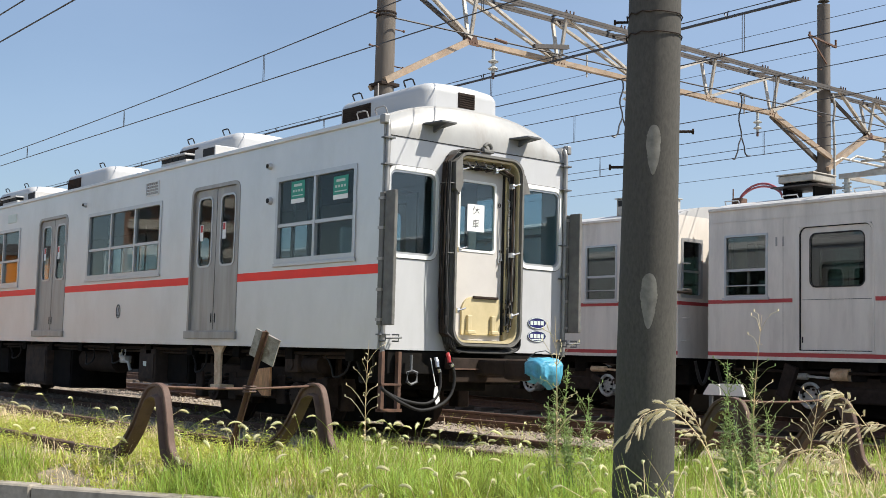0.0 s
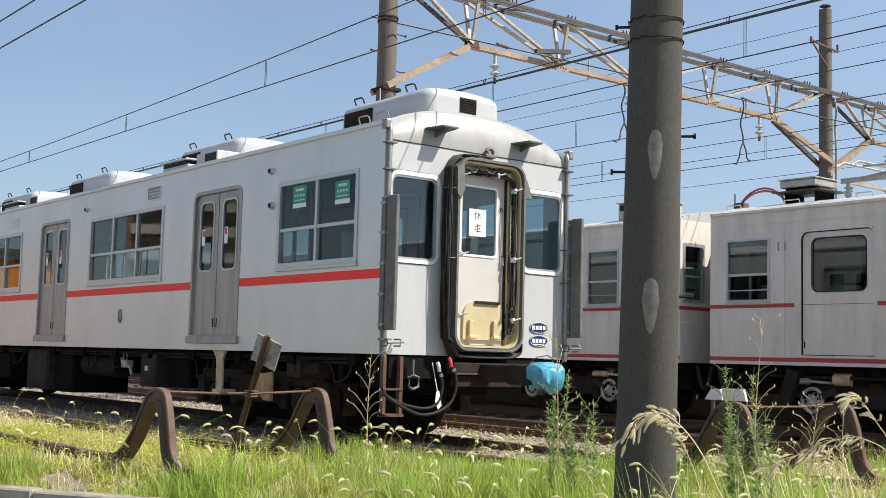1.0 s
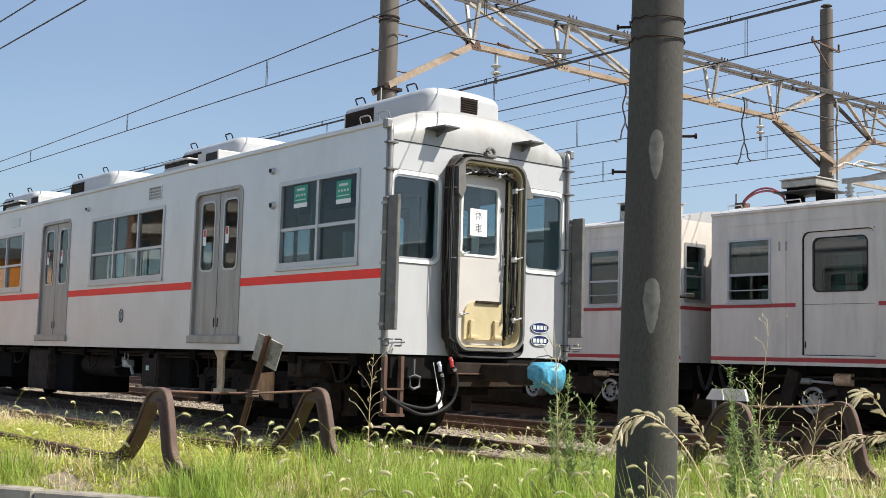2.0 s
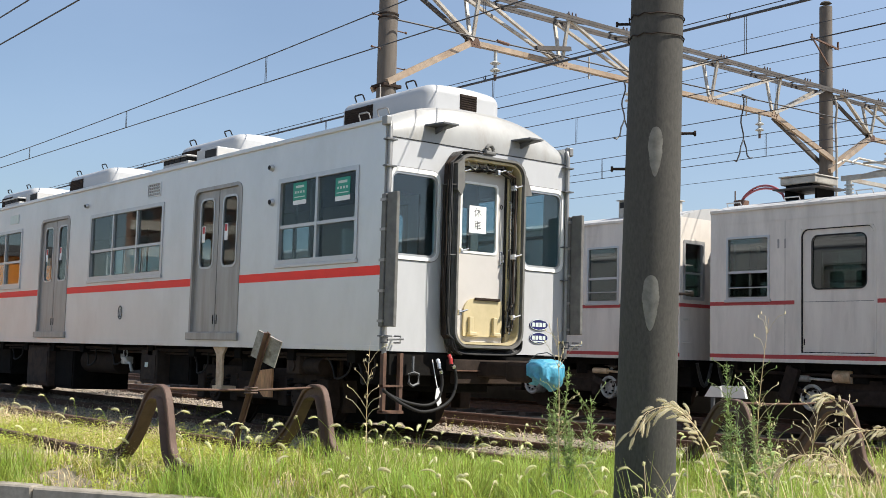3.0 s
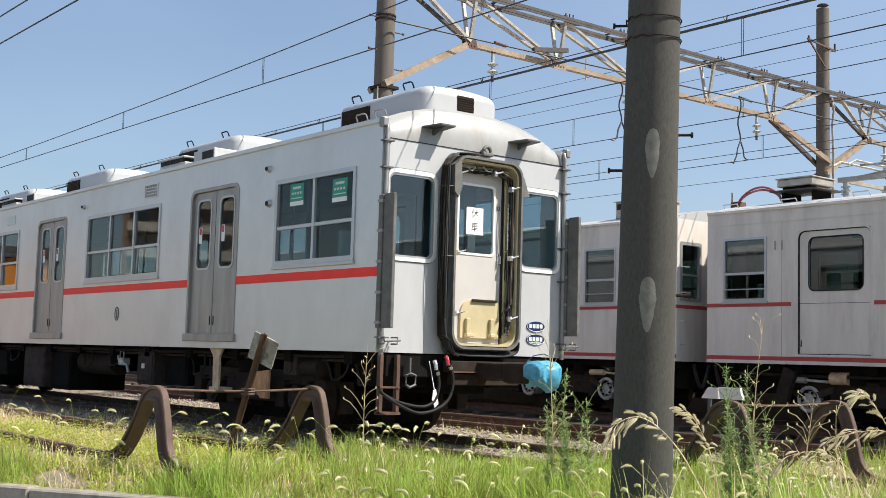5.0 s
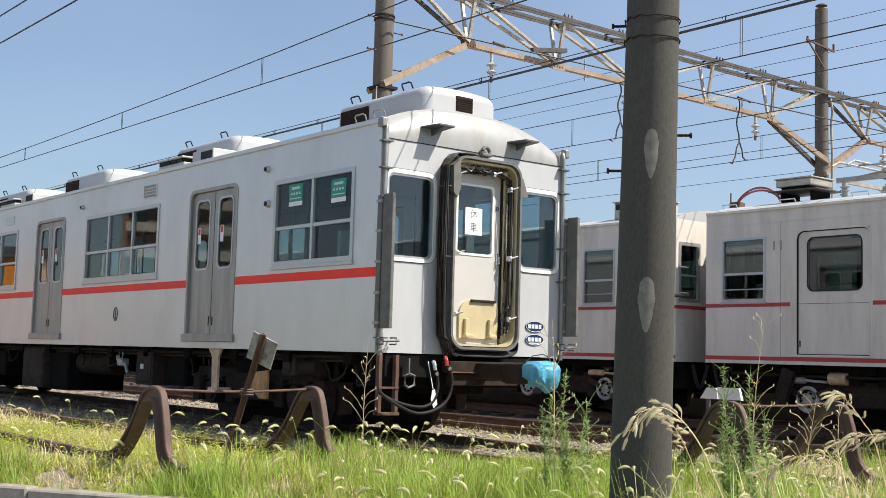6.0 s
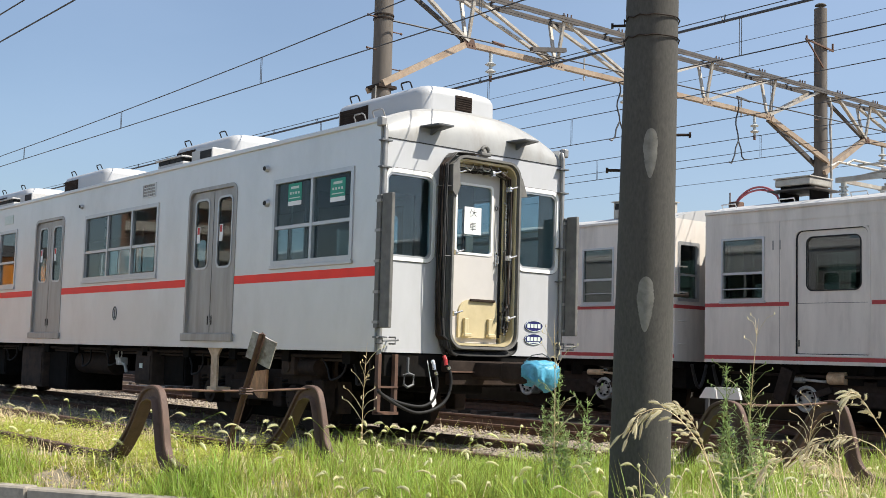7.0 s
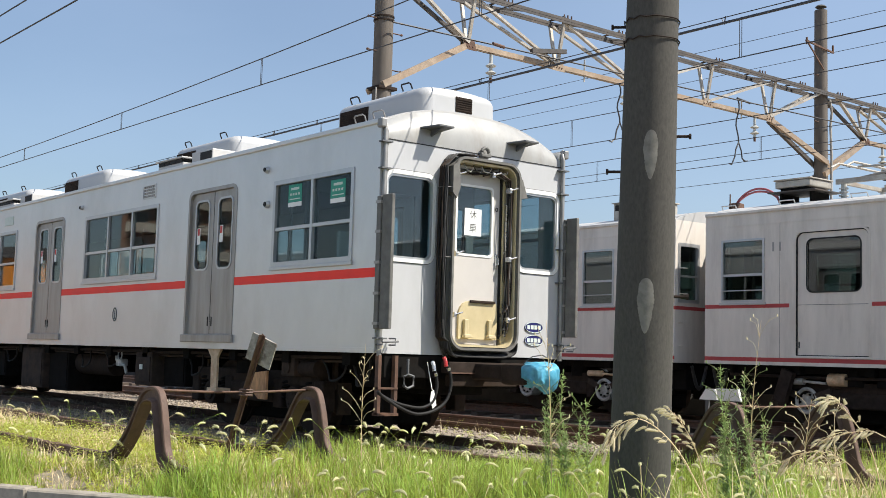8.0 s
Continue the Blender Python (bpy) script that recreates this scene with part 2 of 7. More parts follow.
M = {
    "alu": mat("satin_aluminium_skin", (0.61, 0.61, 0.605), 0.34, 0.42, 0.05, 2.0, 0.05, 2.5, stretch=(0.8, 1, 0.5), stain=0.45, stain_colour=(0.40, 0.395, 0.375), stain_scale=0.9),
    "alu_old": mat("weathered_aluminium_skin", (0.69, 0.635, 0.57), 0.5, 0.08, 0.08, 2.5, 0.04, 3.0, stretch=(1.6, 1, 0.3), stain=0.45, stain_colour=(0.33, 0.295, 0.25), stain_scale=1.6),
    "front": mat("white_end_paint", (0.455, 0.46, 0.47), 0.38, 0.0, 0.04, 3.0, 0.03, 4.0, stain=0.35, stain_colour=(0.37, 0.365, 0.355), stain_scale=1.3, stretch=(1, 1.4, 0.6)),
    "dome": mat("grimy_end_paint", (0.31, 0.31, 0.30), 0.42, 0.0, 0.06, 3.0, 0.03, 4.0, stain=0.7, stain_colour=(0.22, 0.20, 0.175), stain_scale=2.0, stretch=(1, 1.6, 0.7)),
    "roof": mat("grey_white_roof_paint", (0.44, 0.435, 0.425), 0.55, 0.0, 0.07, 3.0, 0.05, 20, stain=0.4, stain_colour=(0.42, 0.40, 0.37), stain_scale=1.5, stretch=(2, 1, 1)),
    "hood": mat("white_cooler_hood", (0.41, 0.415, 0.42), 0.42, 0.0, 0.03, 3.0, 0.02, 30, stain=0.35, stain_colour=(0.38, 0.375, 0.36), stain_scale=1.6),
    "steel_door": mat("brushed_steel_door", (0.33, 0.315, 0.295), 0.42, 0.45, 0.14, 3.0, 0.03, 60, stretch=(2.5, 1, 0.3), stain=0.7, stain_colour=(0.22, 0.20, 0.17), stain_scale=2.2),
    "frame": mat("window_frame_aluminium", (0.48, 0.485, 0.49), 0.35, 0.6, 0.05, 8),
    "red": mat("red_band", (0.90, 0.05, 0.035), 0.5, 0, 0.06, 4, stain=0.15, stain_colour=(0.55, 0.07, 0.05), spec=0.25),
    "red_old": mat("faded_red_band", (0.42, 0.05, 0.05), 0.55, 0, 0.10, 4, stain=0.3, stain_colour=(0.25, 0.10, 0.09)),
    "seal": mat("black_rubber", (0.017, 0.017, 0.017), 0.65, 0, 0.2, 12, 0.1, 60, spec=0.25),
    "bellows": mat("grey_bellows_rubber", (0.125, 0.122, 0.113), 0.65, 0, 0.25, 9, 0.15, 40, stain=0.4, stain_colour=(0.14, 0.13, 0.115), stain_scale=3),
    # Next two: real black and grime, darkened further with the underfloor shadow.
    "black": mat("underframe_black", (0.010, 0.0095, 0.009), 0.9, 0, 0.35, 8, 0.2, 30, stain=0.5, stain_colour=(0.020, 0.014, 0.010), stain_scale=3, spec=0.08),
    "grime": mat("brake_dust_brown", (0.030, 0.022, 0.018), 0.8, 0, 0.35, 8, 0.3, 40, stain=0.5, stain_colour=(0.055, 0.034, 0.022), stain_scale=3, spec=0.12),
    "rust": mat("rusted_steel", (0.105, 0.056, 0.037), 0.75, 0.1, 0.35, 9, 0.4, 50, stain=0.6, stain_colour=(0.05, 0.03, 0.022), stain_scale=4),
    "rust_bar": mat("rusty_buffer_steel", (0.105, 0.062, 0.045), 0.7, 0.1, 0.3, 10, 0.4, 50, stain=0.5, stain_colour=(0.06, 0.04, 0.03), stain_scale=5),
    "sleeper": mat("weathered_sleeper_wood", (0.075, 0.055, 0.042), 0.85, 0, 0.35, 8, 0.5, 30, stretch=(1, 0.2, 1)),
    "pipe": mat("dull_pipe_aluminium", (0.27, 0.265, 0.255), 0.45, 0.45, 0.15, 6, 0.05, 40, stain=0.5, stain_colour=(0.17, 0.16, 0.145), stain_scale=4),
    "beige": mat("beige_passage_paint", (0.50, 0.42, 0.25), 0.5, 0, 0.10, 4, 0.05, 20, stain=0.4, stain_colour=(0.36, 0.29, 0.16), stain_scale=3),
    "gdoor": mat("grey_beige_door_paint", (0.50, 0.475, 0.45), 0.45, 0, 0.04, 3, stain=0.25, stain_colour=(0.40, 0.37, 0.34), stain_scale=2.5),
    "cable": mat("black_cable", (0.030, 0.029, 0.028), 0.55, 0, 0.3, 20),
    "chrome": mat("polished_fitting", (0.62, 0.62, 0.62), 0.28, 0.9, 0.08, 20),
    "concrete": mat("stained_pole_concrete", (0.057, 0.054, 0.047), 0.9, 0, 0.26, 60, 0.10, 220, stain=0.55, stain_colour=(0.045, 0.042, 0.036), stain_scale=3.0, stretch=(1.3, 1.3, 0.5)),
    "patch": mat("bare_mortar_patch", (0.17, 0.165, 0.145), 0.9, 0, 0.3, 16, 0.06, 120, stain=0.6, stain_colour=(0.12, 0.11, 0.09), stain_scale=9),
    "pole_far": mat("grey_brown_pole_concrete", (0.115, 0.098, 0.082), 0.85, 0, 0.2, 5, 0.2, 40, stain=0.5, stain_colour=(0.09, 0.075, 0.06), stain_scale=2, stretch=(2, 2, 0.4)),
    "galv": mat("tarnished_galvanised_steel", (0.42, 0.39, 0.34), 0.5, 0.4, 0.2, 6, 0.1, 40, stain=0.6, stain_colour=(0.24, 0.16, 0.10), stain_scale=2.0),
    "galv_tan": mat("rust_bleached_chord", (0.31, 0.24, 0.175), 0.55, 0.25, 0.2, 5, 0.1, 40, stain=0.6, stain_colour=(0.24, 0.14, 0.075), stain_scale=1.6),
    "dark_beam": mat("dark_weathered_beam", (0.06, 0.054, 0.05), 0.65, 0.1, 0.25, 5, 0.1, 40, stain=0.3, stain_colour=(0.2, 0.13, 0.08)),
    "wire": mat("tarnished_wire", (0.045, 0.045, 0.048), 0.5, 0.4, 0.2, 20),
    "porcelain": mat("white_porcelain", (0.42, 0.43, 0.41), 0.25, 0, 0.06, 10, stain=0.3, stain_colour=(0.4, 0.37, 0.3), stain_scale=8),
    "soil": mat("dry_soil_ballast", (0.245, 0.20, 0.155), 0.95, 0, 0.35, 14, 0.8, 60, stain=0.6, stain_colour=(0.12, 0.13, 0.055), stain_scale=0.7),
    "ballast": mat("ballast_stone", (0.245, 0.205, 0.165), 0.9, 0, 0.25, 20, 0.3, 80, island=True, rand=0.45),
    "kerb": mat("aged_kerb_concrete", (0.27, 0.24, 0.195), 0.9, 0, 0.3, 9, 0.4, 50, stain=0.7, stain_colour=(0.16, 0.14, 0.105), stain_scale=3),
    "asphalt": mat("pale_worn_paving", (0.28, 0.272, 0.255), 0.9, 0, 0.25, 60, 0.4, 200, stain=0.4, stain_colour=(0.17, 0.165, 0.155)),
    "boxes": mat("pale_greasy_axle_box", (0.46, 0.45, 0.42), 0.6, 0.2, 0.3, 9, 0.2, 30, stain=0.7, stain_colour=(0.05, 0.04, 0.035), stain_scale=5),
    # near-black colour of the added backdrop: underfloor shade, not a surface tone
    "shade_fill": mat("dark_shade_fill", (0.035, 0.032, 0.028), 0.95, 0, 0.3, 4, 0.3, 30, stain=0.6, stain_colour=(0.02, 0.02, 0.018), stain_scale=1.2),
    "case": mat("brown_grey_case_paint", (0.045, 0.034, 0.028), 0.85, 0, 0.3, 6, 0.2, 30, stain=0.6, stain_colour=(0.085, 0.052, 0.034), stain_scale=3, spec=0.15),
    "orange_rust": mat("orange_rust_streaks", (0.52, 0.28, 0.13), 0.75, 0, 0.35, 7, 0.2, 30, stain=0.8, stain_colour=(0.22, 0.085, 0.04), stain_scale=5, stretch=(2, 2, 0.6)),
    "tarp": mat("blue_tarpaulin", (0.07, 0.30, 0.44), 0.42, 0, 0.2, 9, 0.9, 22),
    "paper": mat("white_paper", (0.80, 0.81, 0.80), 0.7, 0, 0.02, 5),
    "ink": mat("black_ink", (0.02, 0.02, 0.022), 0.6, 0, 0.1, 9),
    "teal": mat("teal_notice", (0.01, 0.27, 0.19), 0.5, 0, 0.06, 6),
    "pale": mat("pale_print", (0.55, 0.62, 0.58), 0.6, 0, 0.05, 9),
    "sign_red": mat("red_sticker", (0.50, 0.05, 0.05), 0.5, 0, 0.06, 6),
    "navy": mat("navy_enamel", (0.020, 0.022, 0.105), 0.3, 0, 0.08, 8),
    # Saloon lining toned down; the dimness behind the glass sits in its colour.
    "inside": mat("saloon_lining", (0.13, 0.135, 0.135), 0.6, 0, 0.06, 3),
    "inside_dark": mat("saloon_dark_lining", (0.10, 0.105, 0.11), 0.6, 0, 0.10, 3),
    "seat": mat("blue_grey_moquette", (0.08, 0.09, 0.14), 0.9, 0, 0.15, 12),
    "hose_red": mat("red_hose_cap", (0.42, 0.03, 0.03), 0.4, 0, 0.1, 9),
    "hose_pink": mat("faded_red_conduit", (0.38, 0.09, 0.10), 0.5, 0, 0.15, 6),
    "ochre": mat("rust_streaked_bracket", (0.62, 0.46, 0.30), 0.7, 0.0, 0.3, 6, 0.2, 30, stain=0.8, stain_colour=(0.34, 0.13, 0.05), stain_scale=4),
    "board": mat("weathered_sign_board", (0.30, 0.285, 0.25), 0.8, 0, 0.35, 14, 0.3, 30, stain=1.0, stain_colour=(0.085, 0.055, 0.035), stain_scale=11),
    "white": mat("white_paint", (0.75, 0.75, 0.73), 0.5, 0, 0.05, 6, stain=0.2, stain_colour=(0.5, 0.45, 0.4)),
    "brick": mat("brown_facade_tile", (0.26, 0.15, 0.10), 0.7, 0, 0.15, 6),
    "cream": mat("cream_render", (0.52, 0.47, 0.40), 0.8, 0, 0.1, 3),
    "orange": mat("orange_block_paint", (0.72, 0.24, 0.02), 0.4, 0, 0.1, 4),
}
M["grass"] = leaf_mat("fresh_grass", (0.28, 0.42, 0.08), 0.52, 0.5, 0.035)
M["straw"] = leaf_mat("dry_straw", (0.60, 0.57, 0.36), 0.35, 0.3, 0.01)
M["low_weed"] = leaf_mat("low_weed_leaf", (0.36, 0.45, 0.09), 0.5, 0.4)
M["weed"] = leaf_mat("weed_leaf", (0.25, 0.38, 0.15), 0.5)
M["foxtail"] = leaf_mat("foxtail_head", (0.57, 0.65, 0.38), 0.4, 0.25, 0.01)
M["flower"] = leaf_mat("pale_seed", (0.58, 0.60, 0.40), 0.4, 0.25, 0.01)
M["glass"] = glass_mat("window_glass", (0.66, 0.72, 0.73))
M["glass_dark"] = glass_mat("dark_tinted_glass", (0.30, 0.34, 0.32), base=0.09)
M["glass_green"] = glass_mat("green_tinted_glass", (0.46, 0.54, 0.50), base=0.11)
M["glass_cab"] = glass_mat("cab_glass", (0.60, 0.74, 0.78), base=0.075)


# ---- mesh tools ----
def box(bm, x0, x1, y0, y1, z0, z1, bevel=0.0):
    vs = [bm.verts.new((x, y, z)) for x in (x0, x1) for y in (y0, y1) for z in (z0, z1)]
    fs = [bm.faces.new([vs[i] for i in q]) for q in ((0, 1, 3, 2), (4, 6, 7, 5), (0, 4, 5, 1), (2, 3, 7, 6), (0, 2, 6, 4), (1, 5, 7, 3))]
    if bevel:
        bmesh.ops.bevel(bm, geom=list({e for f in fs for e in f.edges}), offset=bevel, segments=2, affect="EDGES", profile=0.5)
    return vs


def prism(bm, outline, put, a, b):
    """A solid from a 2D outline: put(u, v, w) gives the place, w runs from a to b."""
    lo, hi = [bm.verts.new(put(u, v, a)) for u, v in outline], [bm.verts.new(put(u, v, b)) for u, v in outline]
    n = len(outline)
    bm.faces.new(lo[::-1])
    bm.faces.new(hi)
    for i in range(n):
        bm.faces.new((lo[i], lo[(i + 1) % n], hi[(i + 1) % n], hi[i]))


def tube(bm, pts, r, seg=8, closed=False, taper=1.0):
    pts = [Vector(p) for p in pts]
    rings, n = [], len(pts)
    up = Vector((0.013, 0.021, 1.0))
    for i, p in enumerate(pts):
        a, b = pts[i - 1] if (i or closed) else p, pts[(i + 1) % n] if (i < n - 1 or closed) else p
        d = (b - a).normalized()
        u = d.cross(up if abs(d.z) < 0.95 else Vector((1, 0.02, 0.01))).normalized()
        v = d.cross(u)
        k = r * (1 + (taper - 1) * i / max(1, n - 1))
        rings.append([bm.verts.new(p + k * (math.cos(2 * math.pi * j / seg) * u + math.sin(2 * math.pi * j / seg) * v)) for j in range(seg)])
    for i in range(n if closed else n - 1):
        ra, rb = rings[i], rings[(i + 1) % n]
        for j in range(seg):
            bm.faces.new((ra[j], ra[(j + 1) % seg], rb[(j + 1) % seg], rb[j]))
    if not closed:
        bm.faces.new(rings[0][::-1])
        bm.faces.new(rings[-1])


def beam(bm, a, b, w, h):
    """A straight bar of w x h section from a to b."""
    a, b = Vector(a), Vector(b)
    d = (b - a).normalized()
    u = d.cross(Vector((0, 0, 1)) if abs(d.z) < 0.99 else Vector((1, 0, 0))).normalized()
    v = d.cross(u)
    rings = [[bm.verts.new(p + su * u * w / 2 + sv * v * h / 2) for su, sv in ((-1, -1), (1, -1), (1, 1), (-1, 1))] for p in (a, b)]
    for j in range(4):
        bm.faces.new((rings[0][j], rings[0][(j + 1) % 4], rings[1][(j + 1) % 4], rings[1][j]))
    bm.faces.new(rings[0][::-1])
    bm.faces.new(rings[1])


def rounded(u0, u1, v0, v1, r, seg=5):
    """A rectangle's outline with round corners; r is one radius or four (from lower left, anticlockwise)."""
    rs = r if isinstance(r, (tuple, list)) else (r,) * 4
    pts = []
    for (cu, cv, a0), k in zip(((u0, v0, 180), (u1, v0, 270), (u1, v1, 0), (u0, v1, 90)), rs):
        if k <= 0:
            pts.append((cu, cv))
            continue
        mu, mv = cu + (k if cu == u0 else -k), cv + (k if cv == v0 else -k)
        pts += [(mu + k * math.cos(radians(a0 + 90 * i / seg)), mv + k * math.sin(radians(a0 + 90 * i / seg))) for i in range(seg + 1)]
    return pts


def ring(bm, outer, inner, put, a, b):
    """A frame between two outlines of equal length, from depth a to b."""
    n = len(outer)
    q = [[bm.verts.new(put(u, v, w)) for u, v in o] for o in (outer, inner) for w in (a, b)]
    for i in range(n):
        j = (i + 1) % n
        bm.faces.new((q[1][i], q[1][j], q[3][j], q[3][i]))
        bm.faces.new((q[0][i], q[2][i], q[2][j], q[0][j]))
        bm.faces.new((q[0][i], q[0][j], q[1][j], q[1][i]))
        bm.faces.new((q[2][i], q[3][i], q[3][j], q[2][j]))


def wall(bm, u0, u1, v0, v1, holes, put, a, b):
    """A slab with rectangular openings right through it."""
    us = sorted({u0, u1, *(h[0] for h in holes), *(h[1] for h in holes)})
    vs = sorted({v0, v1, *(h[2] for h in holes), *(h[3] for h in holes)})
    store = {}

    def vert(i, j, w):
        if (i, j, w) not in store:
            store[i, j, w] = bm.verts.new(put(us[i], vs[j], a if w == 0 else b))
        return store[i, j, w]

    def solid(i, j):
        if not (0 <= i < len(us) - 1 and 0 <= j < len(vs) - 1):
            return False
        cu, cv = (us[i] + us[i + 1]) / 2, (vs[j] + vs[j + 1]) / 2
        return not any(h[0] < cu < h[1] and h[2] < cv < h[3] for h in holes)

    for i in range(len(us) - 1):
        for j in range(len(vs) - 1):
            if not solid(i, j):
                continue
            bm.faces.new([vert(*c, 0) for c in ((i, j), (i, j + 1), (i + 1, j + 1), (i + 1, j))])
            bm.faces.new([vert(*c, 1) for c in ((i, j), (i + 1, j), (i + 1, j + 1), (i, j + 1))])
            for di, dj, c, d in ((-1, 0, (i, j), (i, j + 1)), (1, 0, (i + 1, j + 1), (i + 1, j)), (0, -1, (i + 1, j), (i, j)), (0, 1, (i, j + 1), (i + 1, j + 1))):
                if not solid(i + di, j + dj):
                    bm.faces.new((vert(*c, 0), vert(*c, 1), vert(*d, 1), vert(*d, 0)))


def part(name, bm, material, parent=None, label="", smooth=False):
    bmesh.ops.recalc_face_normals(bm, faces=bm.faces)
    me = bpy.data.meshes.new(name)
    bm.to_mesh(me)
    bm.free()
    me.materials.append(M[material])
    if smooth:
        me.shade_smooth()
        me.set_sharp_from_angle(angle=radians(38))
    ob = new(name, me)
    if parent:
        ob.parent = parent
    return tagged(ob, label)


def made(name, draw, material, parent=None, label="", smooth=False):
    bm = bmesh.new()
    draw(bm)
    return part(name, bm, material, parent, label, smooth)


def thing(name, x, y, z, label, category, group="", kind="", rz=0):
    ob = new(name)
    ob.empty_display_size = 0.2
    ob.matrix_world = pose(x, y, z, 0, 0, rz)
    return tagged(ob, label, category, group, kind)


SIDE = lambda u, v, w: (u, w, v)        # u along the car, v up, w across
END = lambda u, v, w: (w, u, v)         # u across the car, v up, w along
FLAT = lambda u, v, w: (u, v, w)

# ---- ground ----
YARD = -0.10        # level of the yard's soil; rail tops lie at 0
STUB_Z = 0.14       # how much higher the stub track lies


def ground_z(x, y):
    """Yard level, with gentle unevenness near the tracks."""
    n = noise.noise(Vector((x * 0.35, y * 0.35, 3.1))) * 0.035 + noise.noise(Vector((x * 1.4, y * 1.4, 7.7))) * 0.015
    bed = min(1.0, max(0.0, (y - 4.2) / 0.5))      # the beds of the farther tracks lie lower
    edge = y - kerb_line(x)
    ease = lambda v: (lambda c: c * c * (3 - 2 * c))(min(1.0, max(0.0, v)))
    bank = ease((edge - 0.10) / 0.6) * ease((-0.95 - y) / 0.8) * ease((3.6 - x) / 0.9)      # the stub track lies on a low bank
    return YARD + n - 0.12 * bed + STUB_Z * bank


def kerb_line(x):
    """The yard's edge: y of the kerb at x."""
    return -4.46 + (x - 1.64) * 0.66 if x < 3.2 else -3.43 - (x - 3.2) * 0.28


def build_ground():
    """One sheet: street level on one side of the kerb, the yard on the other, out to the horizon."""
    bm = bmesh.new()
    xs = sorted({-2500, -900, -300, -120, -70, -40, *[-30 + 0.8 * i for i in range(42)], 3.2, *[4 + 0.8 * i for i in range(13)], 14, 20, 40, 120, 400, 1200, 2500})
    ds = [-2500, -900, -300, -120, -60, -30, -14, -6, -2, -0.5, -0.10, -0.06, *[0.25 * i for i in range(18)], *[4.5 + 0.5 * i for i in range(36)], 26, 32, 45, 80, 200, 600, 2500]
    grid = {}
    for i, x in enumerate(xs):
        for j, d in enumerate(ds):
            y = kerb_line(min(14, max(-30, x))) + d
            z = -0.55 if d < -0.08 else (ground_z(x, y) if abs(x) < 60 and d < 60 else YARD - 0.12)
            grid[i, j] = bm.verts.new((x, y, z))
    for i in range(len(xs) - 1):
        for j in range(len(ds) - 1):
            bm.faces.new((grid[i, j], grid[i + 1, j], grid[i + 1, j + 1], grid[i, j + 1]))
    tagged(part("ground", bm, "soil", None, "", True), "dry soil and old ballast of a railway yard", "ground", kind="structure")


def build_kerb():
    th = thing("kerb", 0, 0, 0, "low weathered concrete kerb along the yard's grassy edge", "kerb", kind="structure")
    path = [Vector((-30, kerb_line(-30), 0)), Vector((3.2, kerb_line(3.2), 0)), Vector((14, kerb_line(14), 0))]
    for a, b in zip(path, path[1:]):
        d = (b - a).normalized()
        s = Vector((-d.y, d.x, 0))
        count = max(1, round((b - a).length / 1.5))
        step = (b - a).length / count
        for i in range(count):
            p, q = a + d * (step * i + 0.005), a + d * (step * (i + 1) - 0.005)
            bm = bmesh.new()
            lo, hi = -0.62, -0.012 + 0.010 * math.sin(i * 2.3)
            for c in (p, q):
                for w, z in ((-0.16, lo), (0, lo), (0, hi), (-0.16, hi)):
                    bm.verts.new(c + s * w + Vector((0, 0, z)))
            bm.verts.ensure_lookup_table()
            v = bm.verts
            for f in ((0, 1, 2, 3), (7, 6, 5, 4), (0, 4, 5, 1), (1, 5, 6, 2), (2, 6, 7, 3), (3, 7, 4, 0)):
                bm.faces.new([v[k] for k in f])
            bmesh.ops.bevel(bm, geom=bm.edges[:], offset=0.012, segments=1, affect="EDGES")
            part("kerb_stone", bm, "kerb", th)
    # road surface on the street side
    bm = bmesh.new()
    vs = [bm.verts.new((x, y, -0.53)) for x, y in ((-60, kerb_line(-60) - 0.2), (3.2, kerb_line(3.2) - 0.2), (40, kerb_line(40) - 0.2), (40, -24), (-9, -24), (-60, -56))]
    bm.faces.new(vs)
    tagged(part("road", bm, "asphalt"), "pale worn grey paving beside the railway yard", "road", kind="structure")


RAIL = [(-0.062, -0.150), (0.062, -0.150), (0.062, -0.140), (0.012, -0.122), (0.009, -0.045), (0.032, -0.036),
        (0.034, -0.008), (0.026, 0.0), (-0.026, 0.0), (-0.034, -0.008), (-0.032, -0.036), (-0.009, -0.045), (-0.012, -0.122), (-0.062, -0.140)]


def build_track(yc, x0, x1, label, step=0.66, z=0.0):
    th = thing("railway_track", 0, yc, z, label, "railway track", "yard tracks")
    for s in (-0.7495, 0.7495):
        made("rail", lambda bm: prism(bm, RAIL, lambda u, v, w: (w, u + s, v), x0, x1), "rust", th)
    me = None
    n = int((x1 - x0) / step)
    for i in range(n):
        if me is None:
            bm = bmesh.new()
            box(bm, -0.11, 0.11, -1.22, 1.22, -0.30, -0.142, 0.012)
            ob = part("sleeper", bm, "sleeper", th)
            me = ob.data
        else:
            ob = new("sleeper", me)
            ob.parent = th
        ob.location = (x0 + 0.3 + i * step + random.uniform(-0.03, 0.03), random.uniform(-0.04, 0.04), random.uniform(-0.012, 0.008))
        ob.rotation_euler = (0, 0, random.uniform(-0.02, 0.02))
    return th


